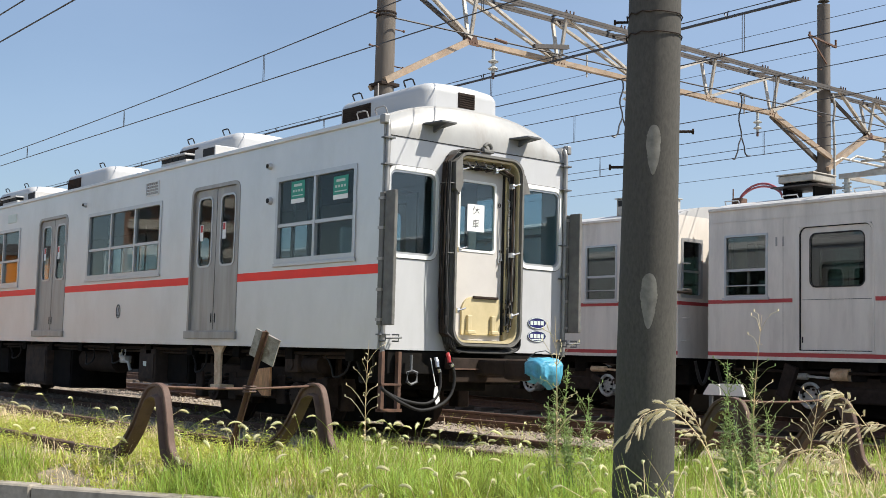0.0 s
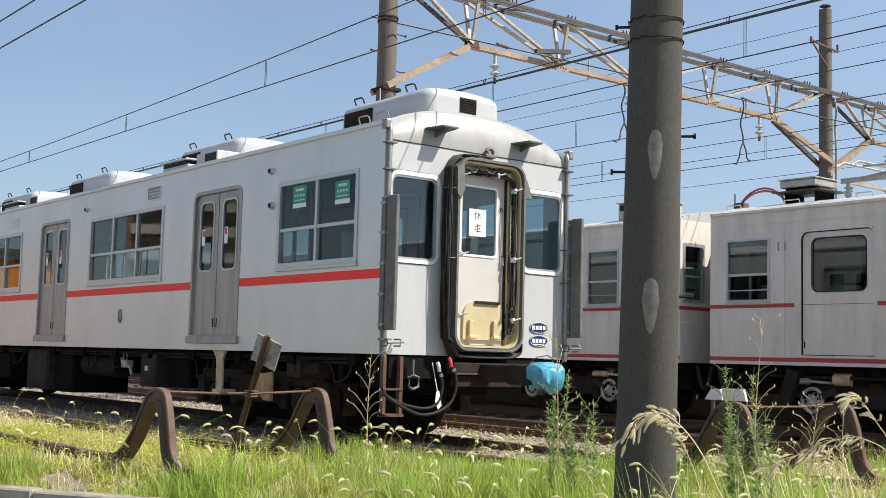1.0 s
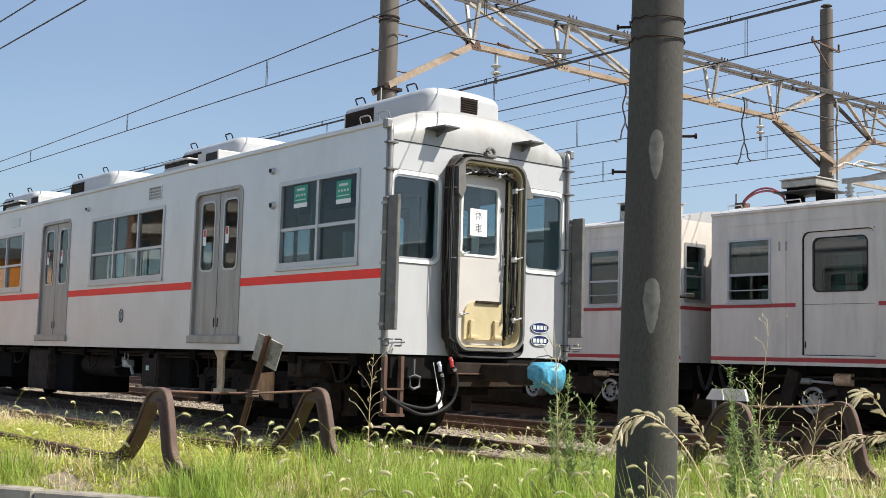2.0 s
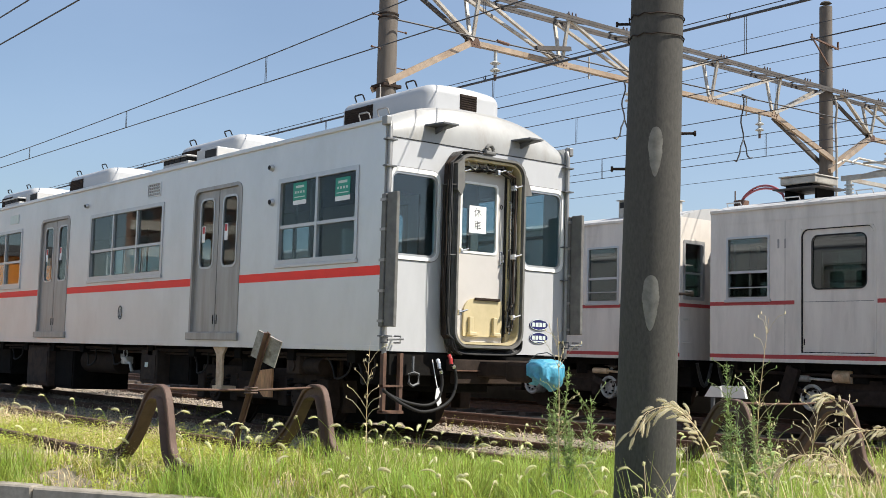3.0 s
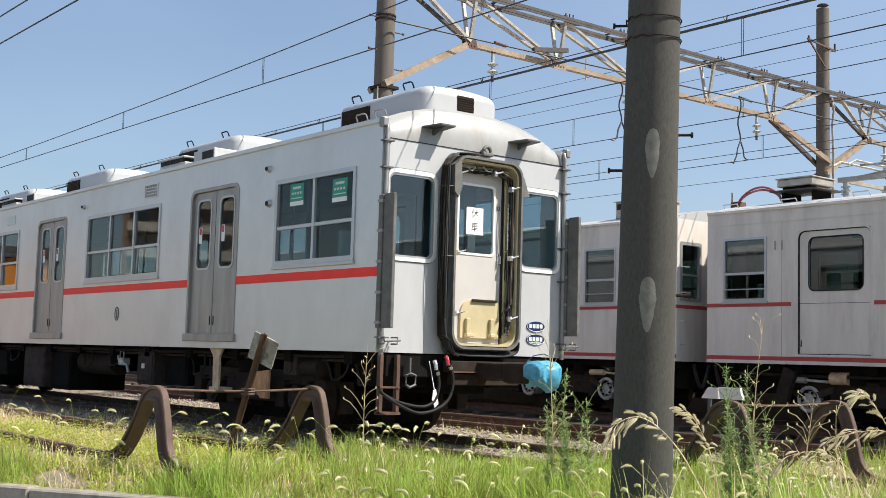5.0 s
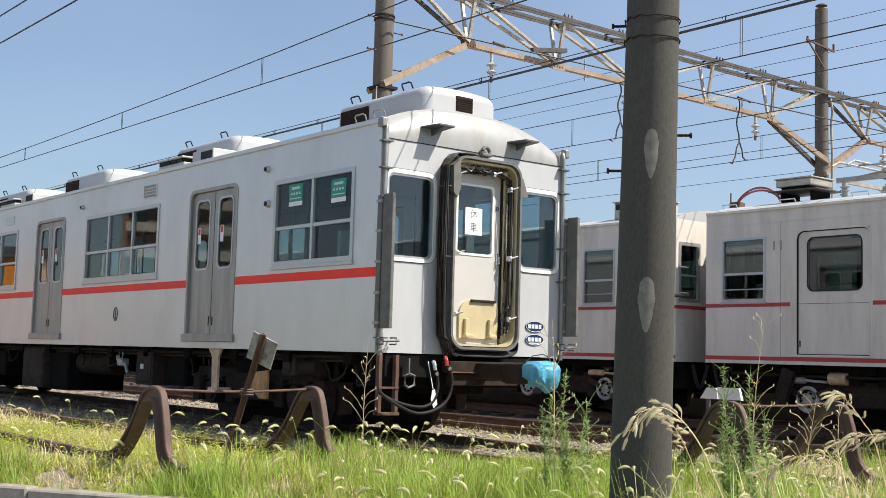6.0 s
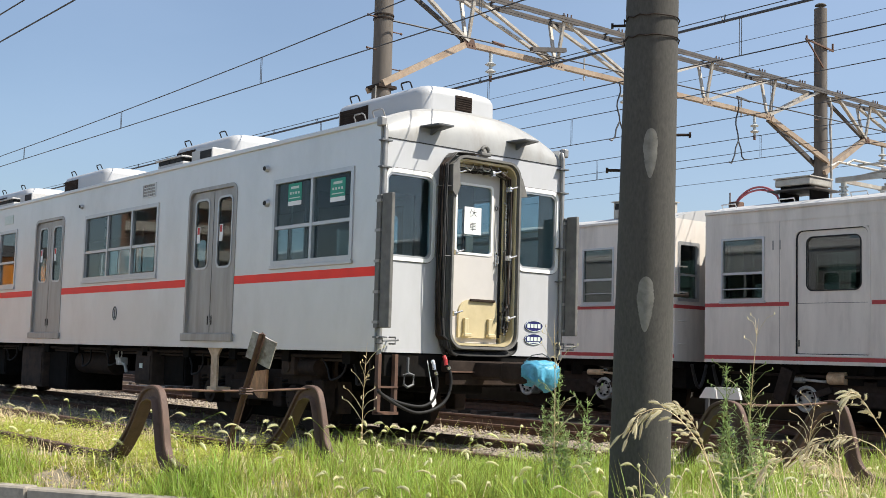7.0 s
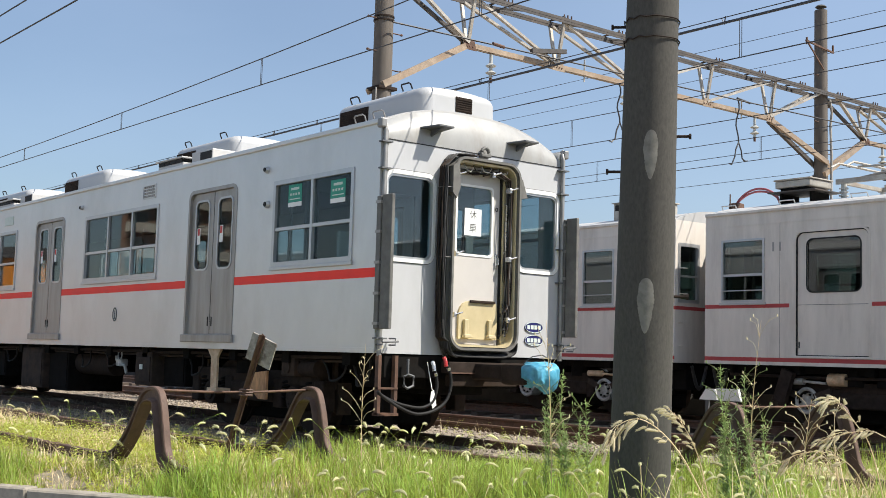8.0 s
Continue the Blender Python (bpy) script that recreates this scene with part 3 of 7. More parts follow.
def stones(name, label, areas, count, size, seed):
    """Loose ballast lying on the yard: areas are (x0, x1, y0, y1)."""
    rng = np.random.default_rng(seed)
    base = np.array([[1, 0, 0], [-1, 0, 0], [0, 1, 0], [0, -1, 0], [0, 0, 1], [0, 0, -1]], float)
    tri = np.array([[0, 2, 4], [2, 1, 4], [1, 3, 4], [3, 0, 4], [2, 0, 5], [1, 2, 5], [3, 1, 5], [0, 3, 5]])
    verts, faces = [], []
    weight = np.array([(a[1] - a[0]) * (a[3] - a[2]) for a in areas])
    pick = rng.choice(len(areas), count, p=weight / weight.sum())
    for k in range(count):
        a = areas[pick[k]]
        x, y = rng.uniform(a[0], a[1]), rng.uniform(a[2], a[3])
        r = size * rng.uniform(0.55, 1.3)
        v = base * rng.uniform(0.6, 1.15, (6, 1)) * r * np.array([1, 1, 0.7])
        c, s = math.cos(rng.uniform(0, 6.3)), math.sin(rng.uniform(0, 6.3))
        v = v @ np.array([[c, -s, 0.2], [s, c, 0.1], [-0.2, 0.1, 1]])
        verts.append(v + (x, y, ground_z(x, y) + r * rng.uniform(0.1, 0.6)))
        faces.append(tri + 6 * k)
    me = bpy.data.meshes.new(name)
    me.from_pydata(np.concatenate(verts).tolist(), [], np.concatenate(faces).tolist())
    me.materials.append(M["ballast"])
    tagged(new(name, me), label, "ballast", kind="stuff")


build_ground()
build_kerb()
TRACK_1, TRACK_2, TRACK_3 = 1.375, 5.05, 10.08
STUB = -2.66
build_track(TRACK_1, -48, 4.6, "rusty rails on dark sleepers under the parked carriage")
build_track(TRACK_2, -48, 24, "rusty unused rails between the two parked trains")
build_track(TRACK_3, -48, 30, "rusty rails under the older grey train")
build_track(STUB, -30, 0.3, "overgrown rusty stub track ending at bent-rail stops", z=STUB_Z)


# ---- trains ----
CAR_W, CAR_L, SILL, EAVE = 2.75, 19.3, 1.0, 3.5


def roof_z(y, rise=0.30):
    t = abs(2 * y / CAR_W - 1)
    return EAVE + rise * (1 - t ** 2.5)


def roof_outline(rise=0.30, n=24, drop=0.0):
    return [(CAR_W * i / n, roof_z(CAR_W * i / n, rise) - drop) for i in range(n + 1)]


def build_window(car, name, x0, x1, z0, z1, cols, face, out, transom=2.46, glass="glass", width=0.03, margin=0.025):
    """A framed window in a side wall: face is the wall's outer y, out the way outwards (-1 or 1)."""
    yf, yb = face + out * 0.014, face - out * 0.05
    lo, hi = min(yf, yb), max(yf, yb)
    win = made(name, lambda bm: ring(bm, rounded(x0 - margin, x1 + margin, z0 - margin, z1 + margin, 0.02, 2), rounded(x0 + width, x1 - width, z0 + width, z1 - width, 0.015, 2), SIDE, lo, hi), "frame", car)
    step = (x1 - x0) / cols

    def bars(bm):
        for i in range(1, cols):
            box(bm, x0 + i * step - 0.024, x0 + i * step + 0.024, lo + 0.006, hi - 0.006, z0 + width - 0.005, z1 - width + 0.005)
        if transom:
            for i in range(cols):
                box(bm, x0 + i * step + 0.025, x0 + (i + 1) * step - 0.025, lo + 0.012, hi - 0.01, transom - 0.02, transom + 0.02)
    made("glazing_bar", bars, "frame", win)
    for i in range(cols):
        a, b = x0 + i * step + 0.02, x0 + (i + 1) * step - 0.02
        for k, (c, d) in enumerate(((transom + 0.018, z1 - 0.03), (z0 + 0.03, transom - 0.018)) if transom else ((z0 + 0.03, z1 - 0.03),)):
            y = face - out * (0.022 + 0.01 * k)
            pane = made("pane", lambda bm: box(bm, a, b, y - 0.002, y + 0.002, c, d), glass, win)
            pane.visible_shadow = False
    # sill lip
    made("sill", lambda bm: box(bm, x0 - 0.04, x1 + 0.04, min(face, face + out * 0.03), max(face, face + out * 0.03), z0 - margin - 0.045, z0 - margin - 0.002, 0.006), "frame", win)
    return win


def build_double_door(car, x0, x1, face, out):
    """Two sliding leaves in a rounded steel surround with a tread plate."""
    z0, z1 = 1.19, 3.10
    mid = (x0 + x1) / 2
    yo = face + out * 0.008
    sur = made("door_frame", lambda bm: ring(bm, rounded(x0 - 0.035, x1 + 0.035, z0 - 0.02, z1 + 0.035, (0, 0, 0.13, 0.13)),
                                             rounded(x0 + 0.012, x1 - 0.012, z0 + 0.005, z1 - 0.012, (0, 0, 0.10, 0.10)), SIDE, min(yo, face - out * 0.06), max(yo, face - out * 0.06)), "steel_door", car, "dull steel door surround")
    for a, b in ((x0 + 0.015, mid - 0.008), (mid + 0.008, x1 - 0.015)):
        ya, yb = face - out * 0.030, face - out * 0.060
        wa, wb = a + 0.125, b - 0.125
        left = a < mid - 0.1
        rad = (0, 0, 0, 0.10) if left else (0, 0, 0.10, 0)

        def leaf(bm):
            # leaf as a frame round its window opening
            o = rounded(a, b, z0 + 0.006, z1 - 0.016, (0.002, 0.002, rad[2] or 0.002, rad[3] or 0.002), 5)
            i = rounded(wa, wb, 2.06, 2.97, 0.085, 5)
            ring(bm, o, i, SIDE, min(ya, yb), max(ya, yb))
        lf = made("door_leaf", leaf, "steel_door", car, "brushed steel sliding door leaf")
        made("window_rim", lambda bm: ring(bm, rounded(wa - 0.022, wb + 0.022, 2.038, 2.992, 0.10, 5), rounded(wa + 0.004, wb - 0.004, 2.064, 2.966, 0.08, 5), SIDE,
                                           min(face - out * 0.022, ya), max(face - out * 0.022, ya)), "frame", lf, "bright window rim")
        pn = made("pane", lambda bm: prism(bm, rounded(wa, wb, 2.06, 2.97, 0.085, 5), SIDE, face - out * 0.047, face - out * 0.043), "glass", lf)
        pn.visible_shadow = False
        h = mid + (-0.05 if left else 0.05)
        made("handle", lambda bm: box(bm, h - 0.008, h + 0.008, min(ya, face - out * 0.022), max(ya, face - out * 0.022), 1.30, 1.42, 0.003), "seal", lf)
        made("sticker", lambda bm: box(bm, a + 0.14, a + 0.23, face - out * 0.0425, face - out * 0.0415, 2.40, 2.62), "paper", lf, "white notice with a red square")
        made("sticker_print", lambda bm: box(bm, a + 0.155, a + 0.215, face - out * 0.0412, face - out * 0.0404, 2.52, 2.61), "sign_red", lf, "red square print")
    made("door_gap", lambda bm: box(bm, mid - 0.009, mid + 0.009, min(face - out * 0.05, face - out * 0.035), max(face - out * 0.05, face - out * 0.035), z0, z1 - 0.02), "seal", car, "black rubber door edge")
    ta, tb = face + out * 0.035, face - out * 0.03
    made("tread_plate", lambda bm: box(bm, x0 - 0.07, x1 + 0.07, min(ta, tb), max(ta, tb), 1.085, 1.185, 0.008), "steel_door", car, "steel tread plate under the doors")


def build_bogie(car, xc, yc, box_mat="grime"):
    """A bogie: frame, springs and axle boxes on both sides, and two wheelsets."""
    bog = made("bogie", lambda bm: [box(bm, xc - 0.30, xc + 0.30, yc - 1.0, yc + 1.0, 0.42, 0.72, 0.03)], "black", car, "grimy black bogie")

    # Black boxes added to block the sunlit ballast behind and keep the bogie dark.
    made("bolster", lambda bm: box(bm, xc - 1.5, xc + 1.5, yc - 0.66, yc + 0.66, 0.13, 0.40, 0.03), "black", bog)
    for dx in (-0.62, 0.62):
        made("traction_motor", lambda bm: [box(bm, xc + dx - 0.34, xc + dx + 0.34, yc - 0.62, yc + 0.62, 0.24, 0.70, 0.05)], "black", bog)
    for s in (-1, 1):
        y = yc + s * 1.0

        def side(bm):
            box(bm, xc - 1.55, xc + 1.55, y - 0.07, y + 0.07, 0.58, 0.76, 0.02)
            box(bm, xc - 0.55, xc + 0.55, y - 0.10, y + 0.10, 0.36, 0.60, 0.03)
            for dx in (-1.55, -0.62, 0.62, 1.55):
                box(bm, xc + dx - 0.10, xc + dx + 0.10, y - 0.09, y + 0.09, 0.30, 0.66, 0.02)
        made("side_frame", side, "grime", bog)
        for dx in (-1.32, -0.78, 0.78, 1.32):
            pts = [(xc + dx + 0.075 * math.cos(t * 0.7), y + s * 0.02 + 0.075 * math.sin(t * 0.7), 0.40 + t * 0.0052) for t in range(45)]
            made("spring", lambda bm: tube(bm, pts, 0.016, 5), "black", bog)
        for dx in (-0.25, 0.25):
            made("air_spring", lambda bm: tube(bm, [(xc + dx, y, 0.70), (xc + dx, y, 0.95)], 0.16, 14), "black", bog)
        for dx in (-1.05, 1.05):
            def axle_box(bm):
                tube(bm, [(xc + dx, y - s * 0.13, 0.43), (xc + dx, y + s * 0.13, 0.43)], 0.155, 16)
                tube(bm, [(xc + dx, y + s * 0.125, 0.43), (xc + dx, y + s * 0.155, 0.43)], 0.10, 16)
                for k in range(6):
                    a = k * math.pi / 3
                    tube(bm, [(xc + dx + 0.075 * math.cos(a), y + s * 0.15, 0.43 + 0.075 * math.sin(a)), (xc + dx + 0.075 * math.cos(a), y + s * 0.168, 0.43 + 0.075 * math.sin(a))], 0.012, 6)
            ab = made("axle_box", axle_box, box_mat, bog, "greasy axle box")
            if box_mat == "boxes":
                yo = y + s * 0.16
                made("cover_ring", lambda bm: tube(bm, [(xc + dx + 0.185 * math.cos(t * 0.3142), yo, 0.46 + 0.185 * math.sin(t * 0.3142)) for t in range(20)], 0.030, 8, True), box_mat, ab, "pale ribbed cover ring", True)
                for k in range(8):
                    a = k * math.pi / 4 + 0.2
                    made("bolt", lambda bm: tube(bm, [(xc + dx + 0.115 * math.cos(a), yo, 0.46 + 0.115 * math.sin(a)), (xc + dx + 0.115 * math.cos(a), yo + s * 0.025, 0.46 + 0.115 * math.sin(a))], 0.020, 6), "black", ab, "dark oily bolt")
                for e in (-1, 1):
                    made("yoke_arm", lambda bm: beam(bm, (xc + dx + e * 0.42, yo - s * 0.03, 0.62), (xc + dx + e * 0.14, yo, 0.52), 0.06, 0.10), "case", ab, "brown spring yoke arm")
                made("damper", lambda bm: [tube(bm, [(xc + dx - 0.40, yo, 0.76), (xc + dx - 0.05, yo, 0.76)], 0.055, 12), tube(bm, [(xc + dx - 0.05, yo, 0.76), (xc + dx + 0.35, yo, 0.74)], 0.022, 8)], "ochre" if dx > 0 else "boxes", ab, "pale damper and rod", True)
    for dx in (-1.05, 1.05):
        def wheel(bm):
            for s in (-1, 1):
                y = yc + s * 0.7495
                for r, y0, y1 in ((0.43, -0.065, 0.055), (0.455, 0.055, 0.085), (0.15, -0.11, 0.10)):
                    tube(bm, [(xc + dx, y + (-s) * y0, 0.43), (xc + dx, y + (-s) * y1, 0.43)], r, 32)
            tube(bm, [(xc + dx, yc - 0.75, 0.43), (xc + dx, yc + 0.75, 0.43)], 0.08, 12)
        made("wheelset", wheel, "grime", bog, "worn steel wheelset", True)


def build_shell(car, skin, side_holes_near, side_holes_far, rise=0.30, length=CAR_L, roofing="roof"):
    made("side_wall", lambda bm: wall(bm, -length, -0.001, SILL, EAVE, side_holes_near, SIDE, 0.0, 0.07), skin, car, "satin silver-grey side wall")
    made("side_wall", lambda bm: wall(bm, -length, -0.001, SILL, EAVE, side_holes_far, SIDE, CAR_W - 0.07, CAR_W), skin, car, "satin silver-grey side wall")
    outer, inner = ([(0.004 + y * (CAR_W - 0.008) / CAR_W, z) for y, z in roof_outline(rise, drop=d)] for d in (0.0, 0.06))
    made("roof", lambda bm: prism(bm, outer + inner[::-1], END, -length + 0.01, -0.15), roofing, car, "", True)
    for y in (-0.028, CAR_W - 0.022):
        made("gutter", lambda bm: box(bm, -length, -0.03, y, y + 0.05, EAVE - 0.02, EAVE + 0.034, 0.010), skin, car, "rain gutter along the eave")
    made("sill_moulding", lambda bm: box(bm, -length, -0.001, -0.006, 0.0, SILL, SILL + 0.055, 0.002), skin, car, "pressed sill moulding")
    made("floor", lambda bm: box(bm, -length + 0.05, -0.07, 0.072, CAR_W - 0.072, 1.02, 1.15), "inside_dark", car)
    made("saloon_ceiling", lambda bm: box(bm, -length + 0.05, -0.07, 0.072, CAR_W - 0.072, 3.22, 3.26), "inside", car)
    made("underframe", lambda bm: [box(bm, -length + 0.1, -0.1, 0.25, 0.40, 0.88, 1.0), box(bm, -length + 0.1, -0.1, CAR_W - 0.40, CAR_W - 0.25, 0.88, 1.0)] +
         [box(bm, x - 0.08, x + 0.08, 0.12, CAR_W - 0.12, 0.86, 1.015) for x in np.arange(-length + 0.4, -0.2, 1.3)], "black", car)


DOORS = [(-4.43, -3.15), (-10.28, -9.0), (-16.13, -14.85)]
WINS = [(-2.18, -0.5, 2), (-8.06, -5.42, 3), (-13.91, -11.27, 3), (-18.7, -17.1, 2)]
WZ0, WZ1 = 2.03, 3.03


def build_hood(car, x0, x1, z_top=4.165, y0=0.80, y1=1.95, end_louvre=False, side=0.60):
    """A roof cooler: a rounded white hood with dark louvres and lifting loops."""
    z0 = 3.70

    def hood(bm):
        box(bm, x0, x1, y0, y1, z0, z_top - 0.08)
        bm.faces.ensure_lookup_table()
        bm.edges.ensure_lookup_table()
        ups = [e for e in bm.edges if all(abs(v.co.x - e.verts[0].co.x) < 1e-6 and abs(v.co.y - e.verts[0].co.y) < 1e-6 for v in e.verts)]
        bmesh.ops.bevel(bm, geom=ups, offset=0.16, segments=6, affect="EDGES", profile=0.5)
        top = [e for e in bm.edges if all(v.co.z > z_top - 0.081 for v in e.verts)]
        bmesh.ops.bevel(bm, geom=top, offset=0.11, segments=6, affect="EDGES", profile=0.5)
        bmesh.ops.subdivide_edges(bm, edges=[e for e in bm.edges if all(v.co.z > z_top - 0.09 for v in e.verts) and e.calc_length() > 0.6], cuts=6, use_grid_fill=True)
        for v in bm.verts:
            if v.co.z > z_top - 0.20:
                t = (2 * v.co.y - y0 - y1) / (y1 - y0)
                v.co.z += 0.040 * (1 - t * t)
    hd = made("cooler_hood", hood, "hood", car, "smooth white roof cooler hood", True)
    xa = x0 + 0.15
    made("louvre", lambda bm: [box(bm, xa, xa + side, y0 - 0.012, y0 + 0.02, 3.78, 3.995)] + [box(bm, xa + 0.01, xa + side - 0.01, y0 - 0.02, y0 - 0.012, 3.79 + 0.026 * k, 3.80 + 0.026 * k) for k in range(8)], "grime", hd, "dark side louvre")
    if end_louvre:
        made("louvre", lambda bm: [box(bm, x1 - 0.02, x1 + 0.012, 1.28, 1.53, 3.85, 4.03, 0.006)] + [box(bm, x1 + 0.012, x1 + 0.02, 1.29, 1.52, 3.865 + 0.026 * k, 3.874 + 0.026 * k) for k in range(6)], "grime", hd, "dark end louvre")
    for cx, cy in ((x0 + 0.35, y0 + 0.09), (x1 - 0.42, y0 + 0.09)):
        made("lifting_loop", lambda bm: tube(bm, [(cx - 0.09, cy, z_top - 0.06), (cx - 0.09, cy - 0.03, z_top + 0.0), (cx - 0.07, cy - 0.04, z_top + 0.012), (cx + 0.07, cy - 0.04, z_top + 0.012), (cx + 0.09, cy - 0.03, z_top + 0.0), (cx + 0.09, cy, z_top - 0.06)], 0.010, 6), "seal", hd)
    return hd


def build_saloon(car, length, z=1.15):
    """Bench seats, poles and partitions seen through the windows."""
    for a, b in ((-8.7, -4.8), (-14.5, -10.65), (-2.75, -1.9)):
        for y, s in ((0.09, 1), (CAR_W - 0.09, -1)):
            made("bench", lambda bm: [box(bm, a, b, min(y, y + s * 0.5), max(y, y + s * 0.5), z + 0.28, z + 0.44, 0.04), box(bm, a, b, min(y, y + s * 0.13), max(y, y + s * 0.13), z + 0.44, z + 0.86, 0.04)], "seat", car, "blue-grey bench seat")
    for x in (-4.75, -2.8, -10.6, -8.75, -14.6):
        for y in (0.62, CAR_W - 0.62):
            made("grab_pole", lambda bm: tube(bm, [(x, y, z), (x, y, 3.22)], 0.017, 8), "chrome", car)
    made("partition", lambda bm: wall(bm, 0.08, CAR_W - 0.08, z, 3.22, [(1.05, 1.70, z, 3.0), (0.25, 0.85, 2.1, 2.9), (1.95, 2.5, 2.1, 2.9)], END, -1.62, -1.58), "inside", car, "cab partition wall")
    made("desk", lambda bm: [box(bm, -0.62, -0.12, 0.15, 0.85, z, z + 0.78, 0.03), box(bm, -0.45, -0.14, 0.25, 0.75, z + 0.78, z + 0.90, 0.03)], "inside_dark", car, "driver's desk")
    made("cab_seat", lambda bm: [box(bm, -1.28, -0.88, 0.32, 0.72, z + 0.42, z + 0.52, 0.03), box(bm, -1.34, -1.26, 0.34, 0.70, z + 0.5, z + 1.28, 0.03), box(bm, -1.12, -1.04, 0.48, 0.56, z, z + 0.42)], "pale", car, "pale cab seat back")


def build_carriage():
    car = thing("railway_carriage", 0, 0, 0, "silver-grey retired electric carriage with red waist band and white end", "train carriage")
    holes = [(a, b, 1.19, 3.10) for a, b in DOORS] + [(a, b, WZ0, WZ1) for a, b, _ in WINS]
    far_wins = [(-2.18, -0.34, 2)] + WINS[1:]
    build_shell(car, "alu", holes, [(a, b, 1.19, 3.10) for a, b in DOORS] + [(a, b, WZ0, WZ1) for a, b, _ in far_wins])
    for face, out in ((0.0, -1), (CAR_W, 1)):
        for a, b in DOORS:
            build_double_door(car, a, b, face, out)
        for a, b, c in (WINS if out < 0 else far_wins):
            build_window(car, "window", a, b, WZ0, WZ1, c, face, out)
        ends = [-0.03] + [v for a, b in DOORS for v in (b + 0.04, a - 0.04)] + [-CAR_L]
        for b, a in zip(ends[::2], ends[1::2]):
            made("red_band", lambda bm: box(bm, a, b, min(face, face + out * 0.004), max(face, face + out * 0.004), 1.812, 1.915), "red", car, "red waist band")
    build_saloon(car, CAR_L)
    # small side fittings
    for x, z, r in ((-2.38, 3.217, 0.045), (-2.346, 2.785, 0.05), (-8.25, 3.22, 0.04)):
        lamp = made("side_lamp", lambda bm: tube(bm, [(x, 0.002, z), (x, -0.03, z), (x, -0.045, z)], r, 16, taper=0.75), "frame", car, "round side lamp", True)
        made("lens", lambda bm: tube(bm, [(x, -0.03, z), (x, -0.055, z)], r * 0.6, 12), "seal", lamp)

    def grille(bm):
        for i in range(6):
            for k in range(4):
                box(bm, -5.93 + 0.065 * i, -5.89 + 0.065 * i, -0.010, 0.0, 3.175 + 0.045 * k, 3.205 + 0.045 * k)
    gr = made("vent_grille", lambda bm: ring(bm, rounded(-5.97, -5.53, 3.155, 3.36, 0.01, 2), rounded(-5.95, -5.55, 3.17, 3.345, 0.01, 2), SIDE, -0.012, 0.002), "alu", car)
    made("slat", grille, "steel_door", gr)
    made("number_board", lambda bm: box(bm, -11.95, -11.5, -0.01, 0.0, 3.17, 3.33, 0.004), "pale", car, "pale destination plate")
    em = made("emblem", lambda bm: [ring(bm, [(-6.762 + 0.075 * math.cos(t / 12 * math.pi), 1.48 + 0.105 * math.sin(t / 12 * math.pi)) for t in range(24)],
                                         [(-6.762 + 0.060 * math.cos(t / 12 * math.pi), 1.48 + 0.088 * math.sin(t / 12 * math.pi)) for t in range(24)], SIDE, -0.008, 0.0)], "inside_dark", car, "oval grey emblem")
    made("emblem_bar", lambda bm: [box(bm, -6.772, -6.752, -0.007, 0, 1.43, 1.54), box(bm, -6.79, -6.734, -0.006, 0, 1.41, 1.43)], "inside_dark", em)
    # teal notices behind the first window's upper panes
    for x0, z0 in ((-1.90, 2.80), (-0.98, 2.77)):
        nt = made("notice", lambda bm: box(bm, x0, x0 + 0.30, 0.0165, 0.0185, z0 - 0.03, z0 + 0.18), "teal", car, "teal paper notice with a white foot")
        made("notice_foot", lambda bm: box(bm, x0, x0 + 0.30, 0.0165, 0.0185, z0 - 0.085, z0 - 0.032), "paper", nt)
        made("notice_print", lambda bm: [box(bm, x0 + 0.04 + 0.06 * k, x0 + 0.075 + 0.06 * k, 0.0150, 0.0160, z0 + 0.05, z0 + 0.078) for k in range(4)] +
             [box(bm, x0 + 0.06, x0 + 0.24, 0.0150, 0.0160, z0 + 0.115, z0 + 0.145), box(bm, x0 + 0.03, x0 + 0.27, 0.0150, 0.0160, z0 + 0.0, z0 + 0.012)], "pale", nt)
    # roof coolers
    for x0, x1 in ((-2.16, -0.32), (-6.70, -4.80), (-11.30, -9.36), (-15.1, -13.2)):
        build_hood(car, x0, x1, end_louvre=x1 > -1)
    for x in (-5.85, -12.83):
        vb = made("roof_ventilator", lambda bm: [box(bm, x, x + 0.80, 0.16, 0.52, 3.56, 3.640, 0.01), box(bm, x - 0.03, x + 0.83, 0.12, 0.56, 3.695, 3.720, 0.006)], "roof", car, "low grey roof ventilator")
        for k in range(4):
            made("slot", lambda bm: box(bm, x + 0.03 + 0.19 * k, x + 0.20 + 0.19 * k, 0.150, 0.50, 3.640, 3.695), "seal", vb, "dark ventilator slot")
        ib = made("intake_box", lambda bm: box(bm, x + 0.90, x + 1.52, 0.24, 0.62, 3.58, 3.765, 0.015), "roof", car, "white roof intake box")
        made("slot", lambda bm: box(bm, x + 1.18, x + 1.50, 0.230, 0.26, 3.63, 3.735), "seal", ib, "dark intake slot")
    # roof-edge walkway loops near the white end
    for x in (-0.62, -0.26):
        made("roof_loop", lambda bm: tube(bm, [(x - 0.10, 0.16, 3.58), (x - 0.10, 0.13, 3.655), (x - 0.07, 0.12, 3.67), (x + 0.07, 0.12, 3.67), (x + 0.10, 0.13, 3.655), (x + 0.10, 0.16, 3.58)], 0.009, 6), "pipe", car, "bent grey roof-edge loop", True)
    build_end(car)
    build_underfloor(car)
    return car


